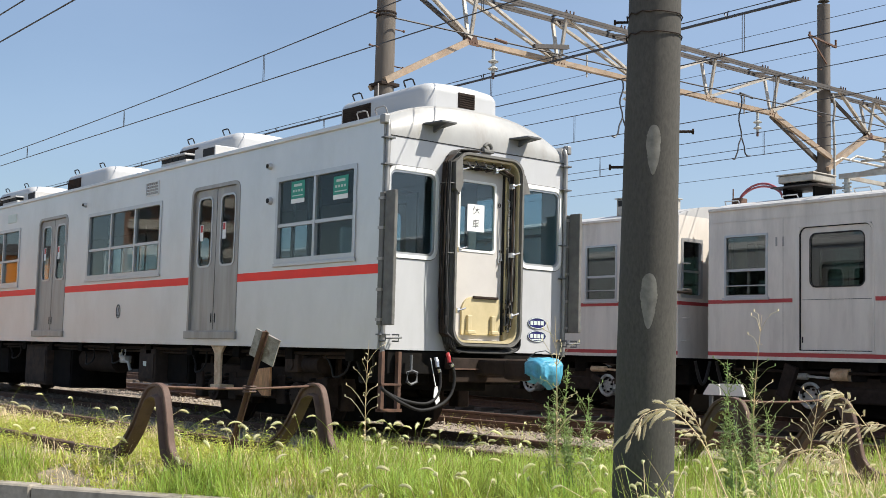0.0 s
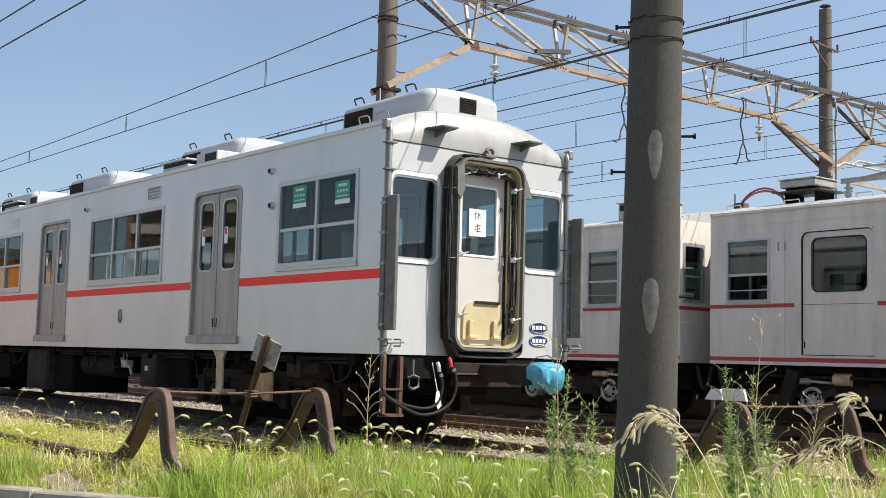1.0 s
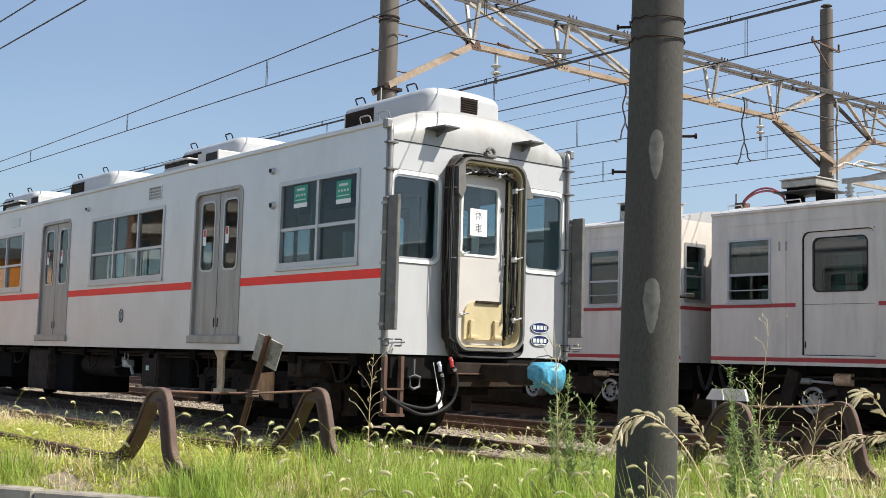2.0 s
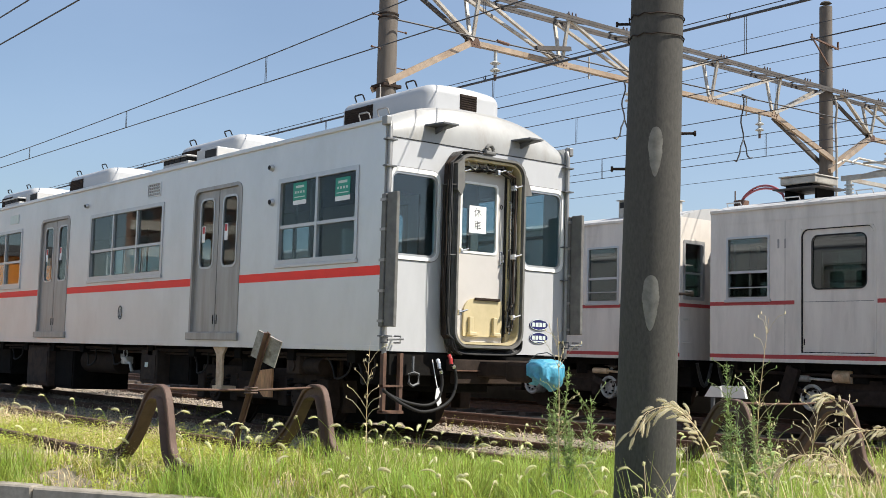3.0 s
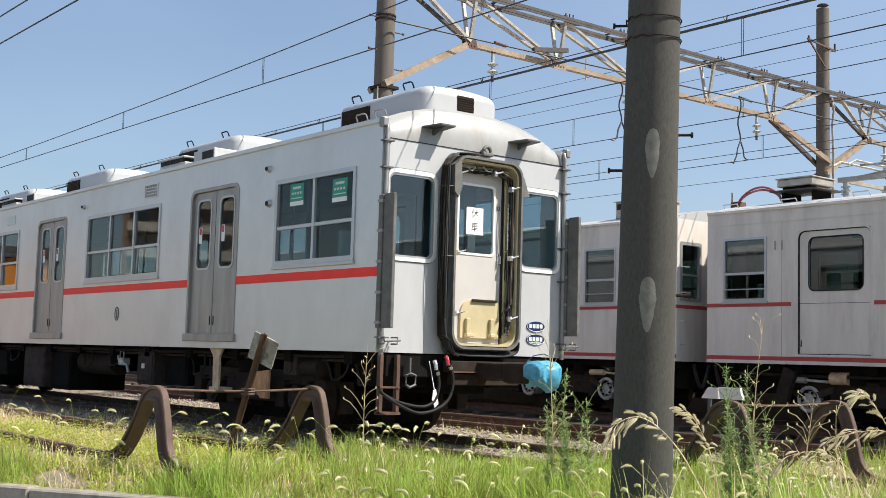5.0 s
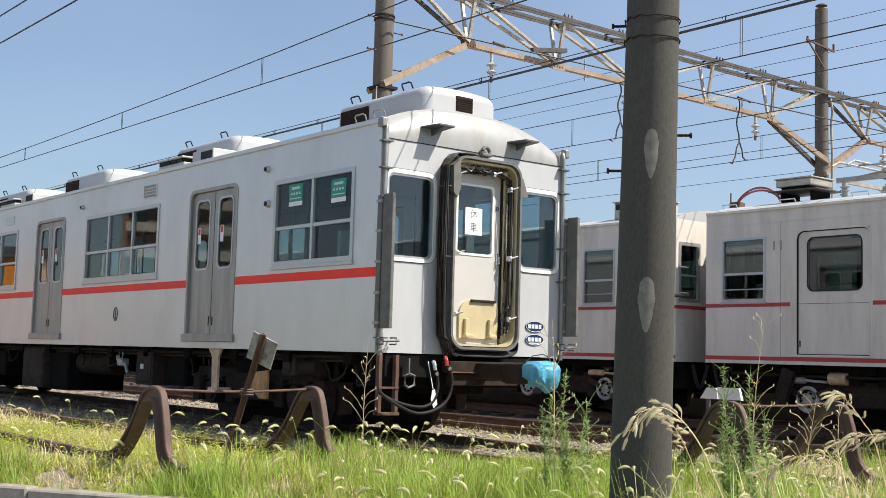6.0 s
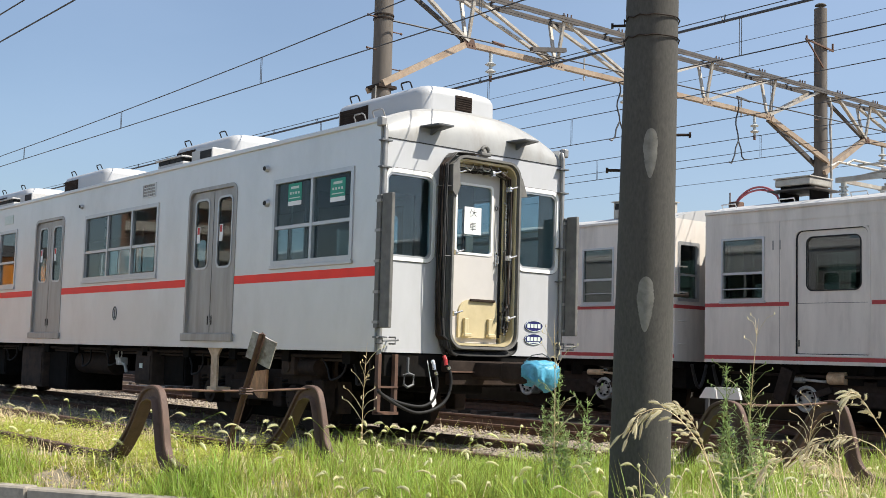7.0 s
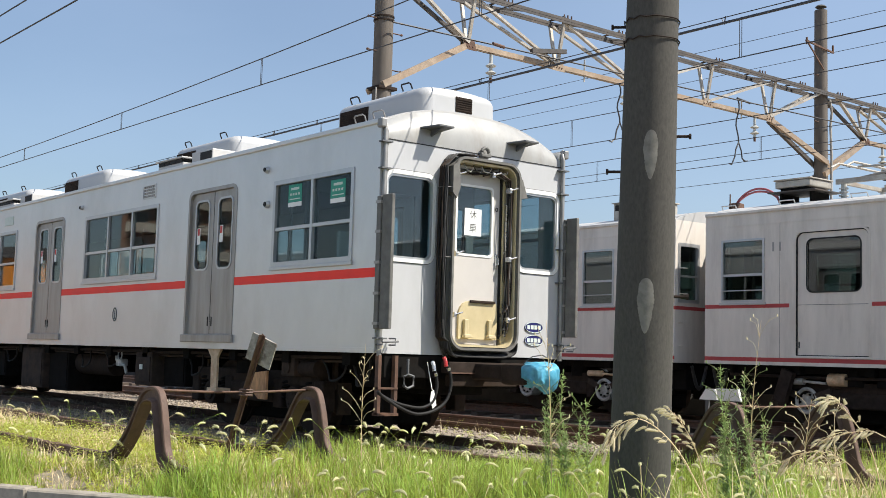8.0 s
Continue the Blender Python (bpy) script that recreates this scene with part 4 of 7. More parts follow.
def build_end(car):
    """The white end: wall, cab windows, gangway with its door, fittings."""
    gx0, gx1, gz0, gz1 = 0.92, 1.83, 1.115, 3.175
    wins = ((0.11, 0.72), (2.05, 2.63))
    holes = [(a, b, 2.05, 2.94) for a, b in wins] + [(gx0, gx1, gz0, gz1)]

    def end_wall(bm):
        wall(bm, 0.004, CAR_W - 0.004, SILL, 3.32, holes, END, -0.06, 0.0)
    made("end_wall", end_wall, "front", car, "white-painted end wall")

    def dome(bm):
        # upper end panel, bowed back towards the roof
        n, rows = 24, 6
        grid = []
        for k in range(rows + 1):
            s = k / rows
            line = []
            for i in range(n + 1):
                y = CAR_W * i / n
                z = 3.324 + s * (roof_z(y) + 0.004 - 3.324)
                line.append(bm.verts.new((-0.012 - 0.16 * s ** 2.6, y, z)))
            grid.append(line)
        for k in range(rows):
            for i in range(n):
                bm.faces.new((grid[k][i], grid[k][i + 1], grid[k + 1][i + 1], grid[k + 1][i]))
        back = [[bm.verts.new((v.co.x - 0.05, v.co.y, v.co.z)) for v in grid[k]] for k in (0, rows)]
        for i in range(n):
            bm.faces.new((grid[0][i], back[0][i], back[0][i + 1], grid[0][i + 1]))
            bm.faces.new((grid[rows][i + 1], back[1][i + 1], back[1][i], grid[rows][i]))
    made("dome_panel", dome, "dome", car, "grimy white upper end panel", True)
    made("seam", lambda bm: box(bm, -0.012, 0.006, 0.03, CAR_W - 0.03, 3.316, 3.326), "seal", car, "dark seam strip")
    for a, b in wins:
        w = made("cab_window", lambda bm: ring(bm, rounded(a - 0.052, b + 0.052, 1.995, 3.002, 0.12), rounded(a - 0.012, b + 0.012, 2.036, 2.954, 0.085), END, -0.03, 0.014), "white", car, "rounded white cab window rim", True)
        made("inner_rim", lambda bm: ring(bm, rounded(a - 0.0125, b + 0.0125, 2.0355, 2.9545, 0.086), rounded(a + 0.010, b - 0.010, 2.060, 2.930, 0.07), END, -0.03, 0.002), "frame", w, "bright metal glazing strip", True)
        made("rubber", lambda bm: ring(bm, rounded(a - 0.060, b + 0.060, 1.986, 3.010, 0.13), rounded(a - 0.0525, b + 0.0525, 1.9945, 3.0025, 0.12), END, -0.01, 0.006), "bellows", w)
        p = made("pane", lambda bm: prism(bm, rounded(a, b, 2.05, 2.94, 0.07), END, -0.024, -0.018), "glass_cab", w)
        p.visible_shadow = False
    # gangway
    def folds(bm):
        # one folded skin: the outline swells and shrinks towards the face
        prof = [(0.0, 0.012), (0.02, 0.0), (0.045, -0.024), (0.07, 0.0), (0.095, -0.024), (0.12, 0.002), (0.145, -0.022), (0.172, -0.004), (0.176, -0.035), (0.12, -0.048), (0.0, -0.050)]
        rings = [[bm.verts.new((d, u, v)) for u, v in rounded(0.862 - g, 1.888 + g, 1.052 - g, 3.236 + g, 0.20 + g, 8)] for d, g in prof]
        n = len(rings[0])
        for ra, rb in zip(rings, rings[1:]):
            for i in range(n):
                bm.faces.new((ra[i], ra[(i + 1) % n], rb[(i + 1) % n], rb[i]))
    rub = made("gangway_bellows", folds, "bellows", car, "dark grey folded gangway bellows", True)
    made("face_frame", lambda bm: ring(bm, rounded(0.868, 1.882, 1.062, 3.228, 0.19, 8), rounded(0.896, 1.854, 1.090, 3.200, 0.165, 8), END, 0.178, 0.205), "bellows", rub, "worn metal face frame", True)
    made("passage_lining", lambda bm: ring(bm, rounded(0.905, 1.845, 1.100, 3.19, 0.16, 8), rounded(0.925, 1.825, 1.125, 3.165, 0.14, 8), END, -0.075, 0.165), "beige", car, "beige painted passage lining", True)
    for k in range(9):
        x, d = 0.06 + 0.014 * k, 0.006 * k
        curve = [math.pi * j / 28 for j in range(29)]
        pts = [(x, 1.375 - 0.515 * math.copysign(abs(math.cos(a)) ** 0.45, math.cos(a)), 1.16 - (0.125 + d) * math.sin(a) ** 0.5) for a in curve]
        made("apron_cord", lambda bm: tube(bm, pts, 0.010, 8), ("seal", "cable")[k % 2], rub, "sagging black rubber cord", True)
    # end door set back in the passage
    dw = (1.075, 1.60, 2.15, 2.93)
    in_passage = []
    door = made("end_door", lambda bm: wall(bm, 0.925, 1.715, 1.13, 3.16, [dw], END, -0.11, -0.076), "gdoor", car, "grey-beige end door")
    made("door_window_rim", lambda bm: ring(bm, rounded(dw[0] - 0.02, dw[1] + 0.02, dw[2] - 0.02, dw[3] + 0.02, 0.05), rounded(dw[0] + 0.006, dw[1] - 0.006, dw[2] + 0.006, dw[3] - 0.006, 0.04), END, -0.10, -0.068), "white", door)
    pane = made("door_pane", lambda bm: box(bm, -0.096, -0.092, dw[0], dw[1], dw[2], dw[3]), "glass_cab", door)
    pane.visible_shadow = False
    made("door_gap", lambda bm: box(bm, -0.10, -0.062, 1.716, 1.745, 1.20, 3.10), "seal", door, "black gap beside the door")
    post = made("door_post", lambda bm: box(bm, -0.10, -0.04, 1.746, 1.826, 1.13, 3.16, 0.006), "beige", car, "beige door post")
    rail = made("grab_rail", lambda bm: tube(bm, [(-0.04, 1.765, 2.20), (-0.005, 1.765, 2.22), (-0.005, 1.765, 2.75), (-0.04, 1.765, 2.77)], 0.011, 8), "chrome", car)
    made("door_handle", lambda bm: [box(bm, -0.076, -0.060, 1.66, 1.695, 2.02, 2.18, 0.006), tube(bm, [(-0.06, 1.677, 2.06), (-0.03, 1.677, 2.06), (-0.03, 1.677, 2.14)], 0.009, 6)], "chrome", door, "bright door handle")
    made("key_ring", lambda bm: tube(bm, [(-0.074, 1.672 + 0.016 * math.cos(t * 0.524), 2.70 + 0.022 * math.sin(t * 0.524)) for t in range(12)], 0.005, 5, True), "seal", door)
    plate = made("ferry_plate", lambda bm: prism(bm, rounded(1.12, 1.69, 1.19, 1.62, (0.01, 0.01, 0.06, 0.16)), END, -0.074, -0.046), "beige", car, "raised beige footplate")
    lip = made("plate_edge", lambda bm: box(bm, -0.045, -0.020, 1.27, 1.64, 1.600, 1.630, 0.006), "grime", car, "dark footplate lip")
    for y in (1.18, 1.535):
        hinge = made("hinge", lambda bm: [box(bm, -0.046, -0.005, y, y + 0.06, 1.22, 1.41, 0.008), box(bm, -0.046, 0.02, y - 0.015, y + 0.09, 1.20, 1.24, 0.008), tube(bm, [(-0.01, y - 0.02, 1.215), (-0.01, y + 0.11, 1.215)], 0.014, 8)], "beige", car, "beige footplate hinge")
        in_passage.append(hinge)
    in_passage += [door, post, rail, plate, lip]
    for y, z in ((0.975, 3.02), (1.50, 3.07), (1.76, 2.92), (0.975, 2.13), (1.77, 2.12), (0.975, 1.45), (1.77, 1.42)):
        made("clamp", lambda bm: [box(bm, 0.09, 0.16, y - 0.02, y + 0.02, z - 0.03, z + 0.03, 0.006), tube(bm, [(0.16, y - 0.01, z), (0.19, y + 0.075, z + 0.03)], 0.010, 6)], "chrome", car, "bright gangway clamp")
    rng = random.Random(4)
    for k in range(34):
        x, y = 0.015 + 0.0052 * k, 0.858 - 0.013 * (k % 5) - 0.0015 * k
        bow, low = rng.uniform(0.0, 0.035), rng.uniform(1.0, 1.10)
        pts = [(x + 0.007 * math.sin(j * 0.9 + k), y - bow * math.sin(j / 10 * math.pi) + 0.007 * math.sin(j * 1.3 + 2 * k), 3.10 - j * 0.19) for j in range(11)]
        pts = [(x, 1.02 + 0.05 * (k % 6), 3.258 + 0.004 * (k % 4)), (x, 0.93, 3.245), (x, 0.875, 3.19)] + pts + [(x, 0.866, 1.15), (x, 0.885, 1.09), (x, 0.925, low - 0.01), (x, 0.99, low - 0.035)]
        made("cable", lambda bm: tube(bm, pts, 0.0055 + 0.004 * rng.random(), 6), ("cable", "bellows", "cable", "seal", "case")[k % 5], car, "", True)
    for z in (2.86, 2.08):
        made("cable_tie", lambda bm: tube(bm, [(0.00, 0.85, z), (0.02, 0.785, z + 0.004), (0.12, 0.760, z), (0.19, 0.785, z - 0.004), (0.20, 0.85, z)], 0.005, 6), "bellows", car, "grey cable tie", True)
    for k in range(20):
        x, y = 0.01 + 0.0072 * k, 1.824 - 0.012 * (k % 5)
        lift = rng.uniform(0, 0.35)
        pts = [(x, 1.00 + 0.035 * k, 3.11 - 0.018 * (k % 4))] + [(x, 1.60 + 0.01 * (k % 3), 3.130 - 0.010 * (k % 5)), (x, 1.76, 3.04)] + [(x + 0.012 * math.sin(j + k), y - 0.018 * abs(math.sin(j * 0.7 + k)), 2.92 - j * 0.19) for j in range(8)] + [(x, y - 0.04, 1.26 + lift), (x + 0.02, y - 0.06, 1.22 + lift)]
        made("cable", lambda bm: tube(bm, pts, 0.006 + 0.005 * rng.random(), 6), ("cable", "bellows", "seal", "case")[k % 4], car, "", True)
    for k, y in enumerate((1.08, 1.22, 1.34, 1.47, 1.60)):
        made("loose_lead", lambda bm: tube(bm, [(0.10, y, 3.16), (0.12, y + 0.03, 3.10), (0.13, y + 0.08, 3.07 + 0.01 * k), (0.11, y + 0.13, 3.11), (0.10, y + 0.16, 3.16)], 0.007, 6), ("boxes", "cable")[k % 2], car, "loose looped lead", True)
    made("canvas_flap", lambda bm: prism(bm, [(0.84, 3.10), (0.93, 3.16), (0.95, 2.86), (0.90, 2.74), (0.845, 2.80)], END, 0.10, 0.22), "bellows", car, "grey canvas flap")
    made("canvas_flap", lambda bm: prism(bm, [(1.90, 3.10), (1.94, 3.06), (2.02, 2.86), (1.90, 2.84)], END, 0.03, 0.16), "bellows", car, "grey canvas flap")
    made("lifting_eye", lambda bm: [tube(bm, [(0.03, 1.46 + 0.055 * math.cos(radians(a)), 3.335 + 0.06 * math.sin(radians(a))) for a in range(-20, 201, 20)], 0.022, 8), box(bm, -0.01, 0.06, 1.385, 1.535, 3.285, 3.325, 0.01)], "bellows", car)
    for y in (0.70, 1.985):
        made("lamp_bracket", lambda bm: [prism(bm, [(y - 0.15, -0.03), (y + 0.15, -0.03), (y + 0.12, 0.24), (y - 0.09, 0.24)], lambda u, v, w: (v, u, w + 0.02 * v), 3.505, 3.522),
                                         prism(bm, [(-0.02, 3.50), (0.20, 3.505), (-0.02, 3.43)], lambda u, v, w: (u, w, v), y - 0.01, y + 0.012)], "inside_dark", car, "grey lamp bracket plate")
    # paper in the door window
    sheet = made("paper_notice", lambda bm: box(bm, -0.0905, -0.0895, 1.205, 1.455, 2.37, 2.68), "paper", car, "white paper with two black characters")
    in_passage.append(sheet)
    for ob in in_passage:
        ob.location.x = 0.085       # the door stands just behind the bellows
    for i, ch in enumerate("休車"):
        cu = bpy.data.curves.new("character", "FONT")
        cu.body, cu.size, cu.align_x, cu.align_y = ch, 0.115, "CENTER", "CENTER"
        tmp = bpy.data.objects.new("character", cu)
        me = bpy.data.meshes.new_from_object(tmp)
        bpy.data.objects.remove(tmp)
        me.materials.append(M["ink"])
        ob = new("character", me)
        ob.parent = sheet
        ob.matrix_local = Matrix.Translation((-0.0885, 1.33, 2.60 - 0.15 * i)) @ Matrix(((0, 0, 1, 0), (1, 0, 0, 0), (0, 1, 0, 0), (0, 0, 0, 1)))
    # oval plates with their unreadable lettering
    for z in (1.358, 1.204):
        pl = made("maker_plate", lambda bm: prism(bm, [(2.305 + 0.148 * math.cos(t / 16 * math.pi), z + 0.066 * math.sin(t / 16 * math.pi)) for t in range(32)], END, 0.0, 0.012), "navy", car, "navy oval plate with pale lettering")
        made("lettering", lambda bm: [box(bm, 0.012, 0.014, 2.195 + 0.057 * k, 2.238 + 0.057 * k, z - 0.022, z + 0.026) for k in range(4)] +
             ([box(bm, 0.012, 0.014, 2.22, 2.39, z - 0.047, z - 0.034)] if z < 1.3 else []), "pale", pl)
        made("rim", lambda bm: tube(bm, [(0.012, 2.305 + 0.143 * math.cos(t / 16 * math.pi), z + 0.062 * math.sin(t / 16 * math.pi)) for t in range(32)], 0.004, 5, True), "pale", pl)
    # corner fins, drain pipes, steps
    for y, s in ((0.0, -1), (CAR_W, 1)):
        fin = made("corner_fin", lambda bm: [box(bm, 0.01, 0.085, y - 0.035, y + 0.035, 1.255, 2.68, 0.008), box(bm, 0.092, 0.27, y - 0.022, y + 0.022, 1.255, 2.69, 0.010)], "bellows", car, "dark grey rubber corner fin")
        for z in (1.30, 1.62, 1.95, 2.28, 2.60):
            made("clip", lambda bm: box(bm, 0.002, 0.095, y - 0.045, y + 0.045, z, z + 0.03), "steel_door", fin)
        yp = y + 0.04 * (1 if s < 0 else -1)
        pipe = made("drain_pipe", lambda bm: tube(bm, [(-0.02, y + s * 0.005, 3.53), (0.02, yp, 3.47), (0.035, yp, 3.40), (0.035, yp, 0.97)], 0.026, 10), "pipe", car, "grey drain pipe", True)
        made("pipe_head", lambda bm: box(bm, -0.04, 0.06, y - 0.035, y + 0.035, 3.43, 3.535, 0.015), "pipe", pipe)
        for z in (3.27, 2.98, 1.15, 1.9, 2.3):
            made("pipe_clip", lambda bm: box(bm, 0.0, 0.075, yp - 0.07, yp + 0.07, z, z + 0.016), "inside_dark", pipe)
        made("corner_step", lambda bm: [tube(bm, [(0.02, yp + k, 1.16), (0.13, yp + k, 1.16), (0.13, yp + k, 1.09), (0.02, yp + k, 1.09)], 0.010, 6) for k in (-0.03, 0.14)] + [tube(bm, [(0.13, yp - 0.03, 1.12), (0.13, yp + 0.18, 1.13)], 0.012, 6)], "inside_dark", car, "small steel corner step")


def build_underfloor(car):
    for xc in (-3.05, -16.25):
        build_bogie(car, xc, 1.375)
    boxes = ((-6.20, -5.66, 0.0, 0.45, "case"), (-5.62, -4.95, 0.18, 0.46, "black"), (-10.95, -9.95, 0.0, 0.26, "case"), (-9.93, -9.1, 0.12, 0.24, "black"), (-8.2, -7.3, 0.9, 0.40, "black"), (-13.8, -12.4, 0.2, 0.40, "black"))
    for x0, x1, y0, z0, m in boxes:
        bx = made("equipment_case", lambda bm: [box(bm, x0, x1, 0.12 + y0, 1.1 + y0, z0, 0.93, 0.015), box(bm, x0 + 0.03, x1 - 0.03, 0.105 + y0, 0.119 + y0, z0 + 0.05, 0.86, 0.004)], m, car, "dark underfloor equipment case")
        for x in (x0 + 0.15, x1 - 0.15):
            made("hanger", lambda bm: box(bm, x - 0.03, x + 0.03, 0.15 + y0, 1.05 + y0, 0.88, 1.0), "grime", bx)
    valve = made("valve_block", lambda bm: [box(bm, -7.15, -6.95, 0.22, 0.34, 0.70, 0.82, 0.02), tube(bm, [(-7.2, 0.25, 0.95), (-7.18, 0.25, 0.80), (-7.05, 0.24, 0.74), (-6.85, 0.24, 0.72), (-6.8, 0.25, 0.60)], 0.025, 8)], "porcelain", car, "pale brake valve and pipes", True)
    made("valve_wheel", lambda bm: tube(bm, [(-6.95 + 0.07 * math.cos(t * 0.5236), 0.20, 0.87 + 0.07 * math.sin(t * 0.5236)) for t in range(12)], 0.012, 6, True), "porcelain", valve)
    rear = [(0.4, 0.95, 2.05, 2.94), (1.80, 2.35, 2.05, 2.94)]
    made("end_wall", lambda bm: wall(bm, 0.0, CAR_W, SILL, EAVE, rear, END, -CAR_L - 0.002, -CAR_L + 0.05), "alu", car, "plain silver rear end wall")
    made("end_arch", lambda bm: prism(bm, [(0, EAVE + 0.001)] + roof_outline()[1:-1] + [(CAR_W, EAVE + 0.001)], END, -CAR_L - 0.002, -CAR_L + 0.009), "roof", car)
    for a, b, c, d in rear:
        made("rear_pane", lambda bm: box(bm, -CAR_L + 0.02, -CAR_L + 0.026, a, b, c, d), "glass", car)
    made("case_label", lambda bm: box(bm, -6.02, -5.92, 0.098, 0.104, 0.68, 0.75), "pale", car)
    made("air_tank", lambda bm: tube(bm, [(-9.0, 0.5, 0.72), (-8.96, 0.5, 0.72), (-7.7, 0.5, 0.72), (-7.66, 0.5, 0.72)], 0.19, 18), "grime", car, "brown air tank", True)
    made("step_hanger", lambda bm: [prism(bm, [(-3.80, 1.0), (-3.44, 1.0), (-3.53, 0.90), (-3.53, 0.50), (-3.68, 0.50), (-3.70, 0.90)], SIDE, 0.03, 0.06),
                                    box(bm, -3.73, -3.48, 0.0, 0.22, 0.44, 0.50, 0.01)], "ochre", car, "rust-streaked cream step bracket")
    made("guard_plate", lambda bm: prism(bm, [(-2.75, 0.72), (-2.42, 0.75), (-2.42, 0.40), (-2.60, 0.40), (-2.86, 0.55)], SIDE, 0.12, 0.15), "orange_rust", car, "rust-orange guard plate")
    made("brake_cylinder", lambda bm: tube(bm, [(-1.75, 0.24, 0.80), (-1.40, 0.24, 0.80)], 0.10, 14), "grime", car, "", True)
    made("headstock", lambda bm: [box(bm, -0.18, -0.02, 0.15, CAR_W - 0.15, 0.74, 0.99, 0.01)], "black", car, "black headstock")
    made("buffer_beam", lambda bm: [box(bm, 0.02, 0.16, 0.90, 2.22, 0.80, 0.93, 0.01), box(bm, 0.0, 0.12, 0.98, 1.95, 0.66, 0.79, 0.01)], "grime", car, "brown steel coupler beam")
    made("beam_lip", lambda bm: box(bm, 0.161, 0.175, 0.90, 2.22, 0.80, 0.815), "rust", car)
    made("coupler", lambda bm: [box(bm, -0.2, 0.62, 1.27, 1.48, 0.74, 0.92, 0.03), box(bm, 0.58, 0.98, 1.26, 1.54, 0.70, 0.93, 0.05), box(bm, 0.92, 1.08, 1.36, 1.46, 0.74, 0.90, 0.03)], "grime", car, "heavy steel coupler")
    # tarpaulin tied over the coupler head

    def tarp(bm):
        # a cloth draped over a blocky head: flat top, hanging sides with folds, one corner pulled down
        bmesh.ops.create_icosphere(bm, subdivisions=5, radius=1.0)
        sgn = lambda v, e: math.copysign(abs(v) ** e, v)
        for v in bm.verts:
            d = v.co.copy()
            a = math.atan2(d.y, d.x)
            hang = max(0.0, 0.45 - d.z)
            fold = 1 + 0.075 * hang * (math.sin(7 * a + 2.2 * d.z) + 0.7 * math.sin(13 * a + 1.0)) + 0.09 * noise.noise(d * 2.3 + Vector((4, 1, 2))) + 0.05 * abs(noise.noise(d * 6.5))
            tail = 0.07 * max(0.0, math.cos(a - 0.9)) * max(0.0, -d.z) + 0.03 * max(0.0, -d.z) * math.sin(5 * a)
            v.co = Vector((1.02 + 0.18 * sgn(d.x, 0.62) * fold, 1.45 + 0.185 * sgn(d.y, 0.62) * fold, 0.83 + 0.125 * sgn(d.z, 0.55) * (1 + 0.12 * noise.noise(d * 3.1)) - tail))
    made("coupler_cover", tarp, "tarp", car, "crumpled blue tarpaulin tied over the coupler", True)
    made("tie_string", lambda bm: tube(bm, [(0.92, 1.30, 0.93), (1.0, 1.36, 1.01), (1.05, 1.46, 1.03), (1.05, 1.56, 0.99), (1.02, 1.62, 0.92)], 0.006, 6), "cable", car, "tie cord over the tarpaulin", True)
    # hoses
    for line, cap, note in (([(0.20, 0.622, 0.875), (0.20, 0.657, 0.760), (0.20, 0.661, 0.639), (0.20, 0.604, 0.511), (0.20, 0.460, 0.452), (0.20, 0.233, 0.476), (0.20, 0.031, 0.535), (0.20, -0.117, 0.605)], "chrome", "steel cap"),
                            ([(0.24, 0.752, 0.927), (0.24, 0.811, 0.825), (0.24, 0.825, 0.672), (0.24, 0.759, 0.519), (0.24, 0.584, 0.417), (0.24, 0.356, 0.388), (0.24, 0.129, 0.461), (0.24, -0.057, 0.555), (0.24, -0.154, 0.624)], "hose_red", "red cap")):
        P = [Vector(q) + Vector((0, 0.045, -0.02)) for q in line]
        fine = []
        for i in range(len(P) - 1):
            p0, p1, p2, p3 = P[max(0, i - 1)], P[i], P[i + 1], P[min(len(P) - 1, i + 2)]
            fine += [0.5 * ((2 * p1) + (p2 - p0) * t + (2 * p0 - 5 * p1 + 4 * p2 - p3) * t * t + (3 * p1 - p0 - 3 * p2 + p3) * t ** 3) for t in (0, 0.25, 0.5, 0.75)]
        fine.append(P[-1])
        hs = made("brake_hose", lambda bm: tube(bm, fine, 0.017, 10), "seal", car, "looped black brake hose", True)
        e = fine[0]
        made("hose_cap", lambda bm: [tube(bm, [e + Vector((-0.03, -0.01, 0.07)), e + Vector((-0.01, -0.003, 0.03)), e + Vector((0, 0, -0.03))], 0.022, 10)], cap, hs, note)
        made("clamp_ring", lambda bm: tube(bm, [fine[2], fine[3]], 0.022, 10), "chrome", hs, "bright hose clamp")
    made("tag", lambda bm: [prism(bm, [(0.615, 0.51), (0.630, 0.61), (0.665, 0.62), (0.705, 0.46), (0.655, 0.42)], END, 0.20, 0.206), tube(bm, [(0.2, 0.645, 0.62), (0.12, 0.63, 0.92)], 0.005, 5)], "white", car, "white tag on a string")
    made("step_frame", lambda bm: [box(bm, 0.0, 0.06, a, a + 0.04, 0.35, 0.98) for a in (0.02, 0.24)] + [box(bm, -0.03, 0.09, 0.02, 0.28, 0.34, 0.37), box(bm, -0.01, 0.07, 0.02, 0.28, 0.62, 0.64)], "rust", car, "brown hanging step")
    made("hook", lambda bm: tube(bm, [(0.05, 0.42, 0.95), (0.05, 0.42, 0.78), (0.05, 0.37, 0.76), (0.05, 0.37, 0.66), (0.05, 0.42, 0.63), (0.05, 0.50, 0.66), (0.05, 0.50, 0.76), (0.05, 0.43, 0.78)], 0.016, 6), "inside_dark", car, "dull steel hook", True)
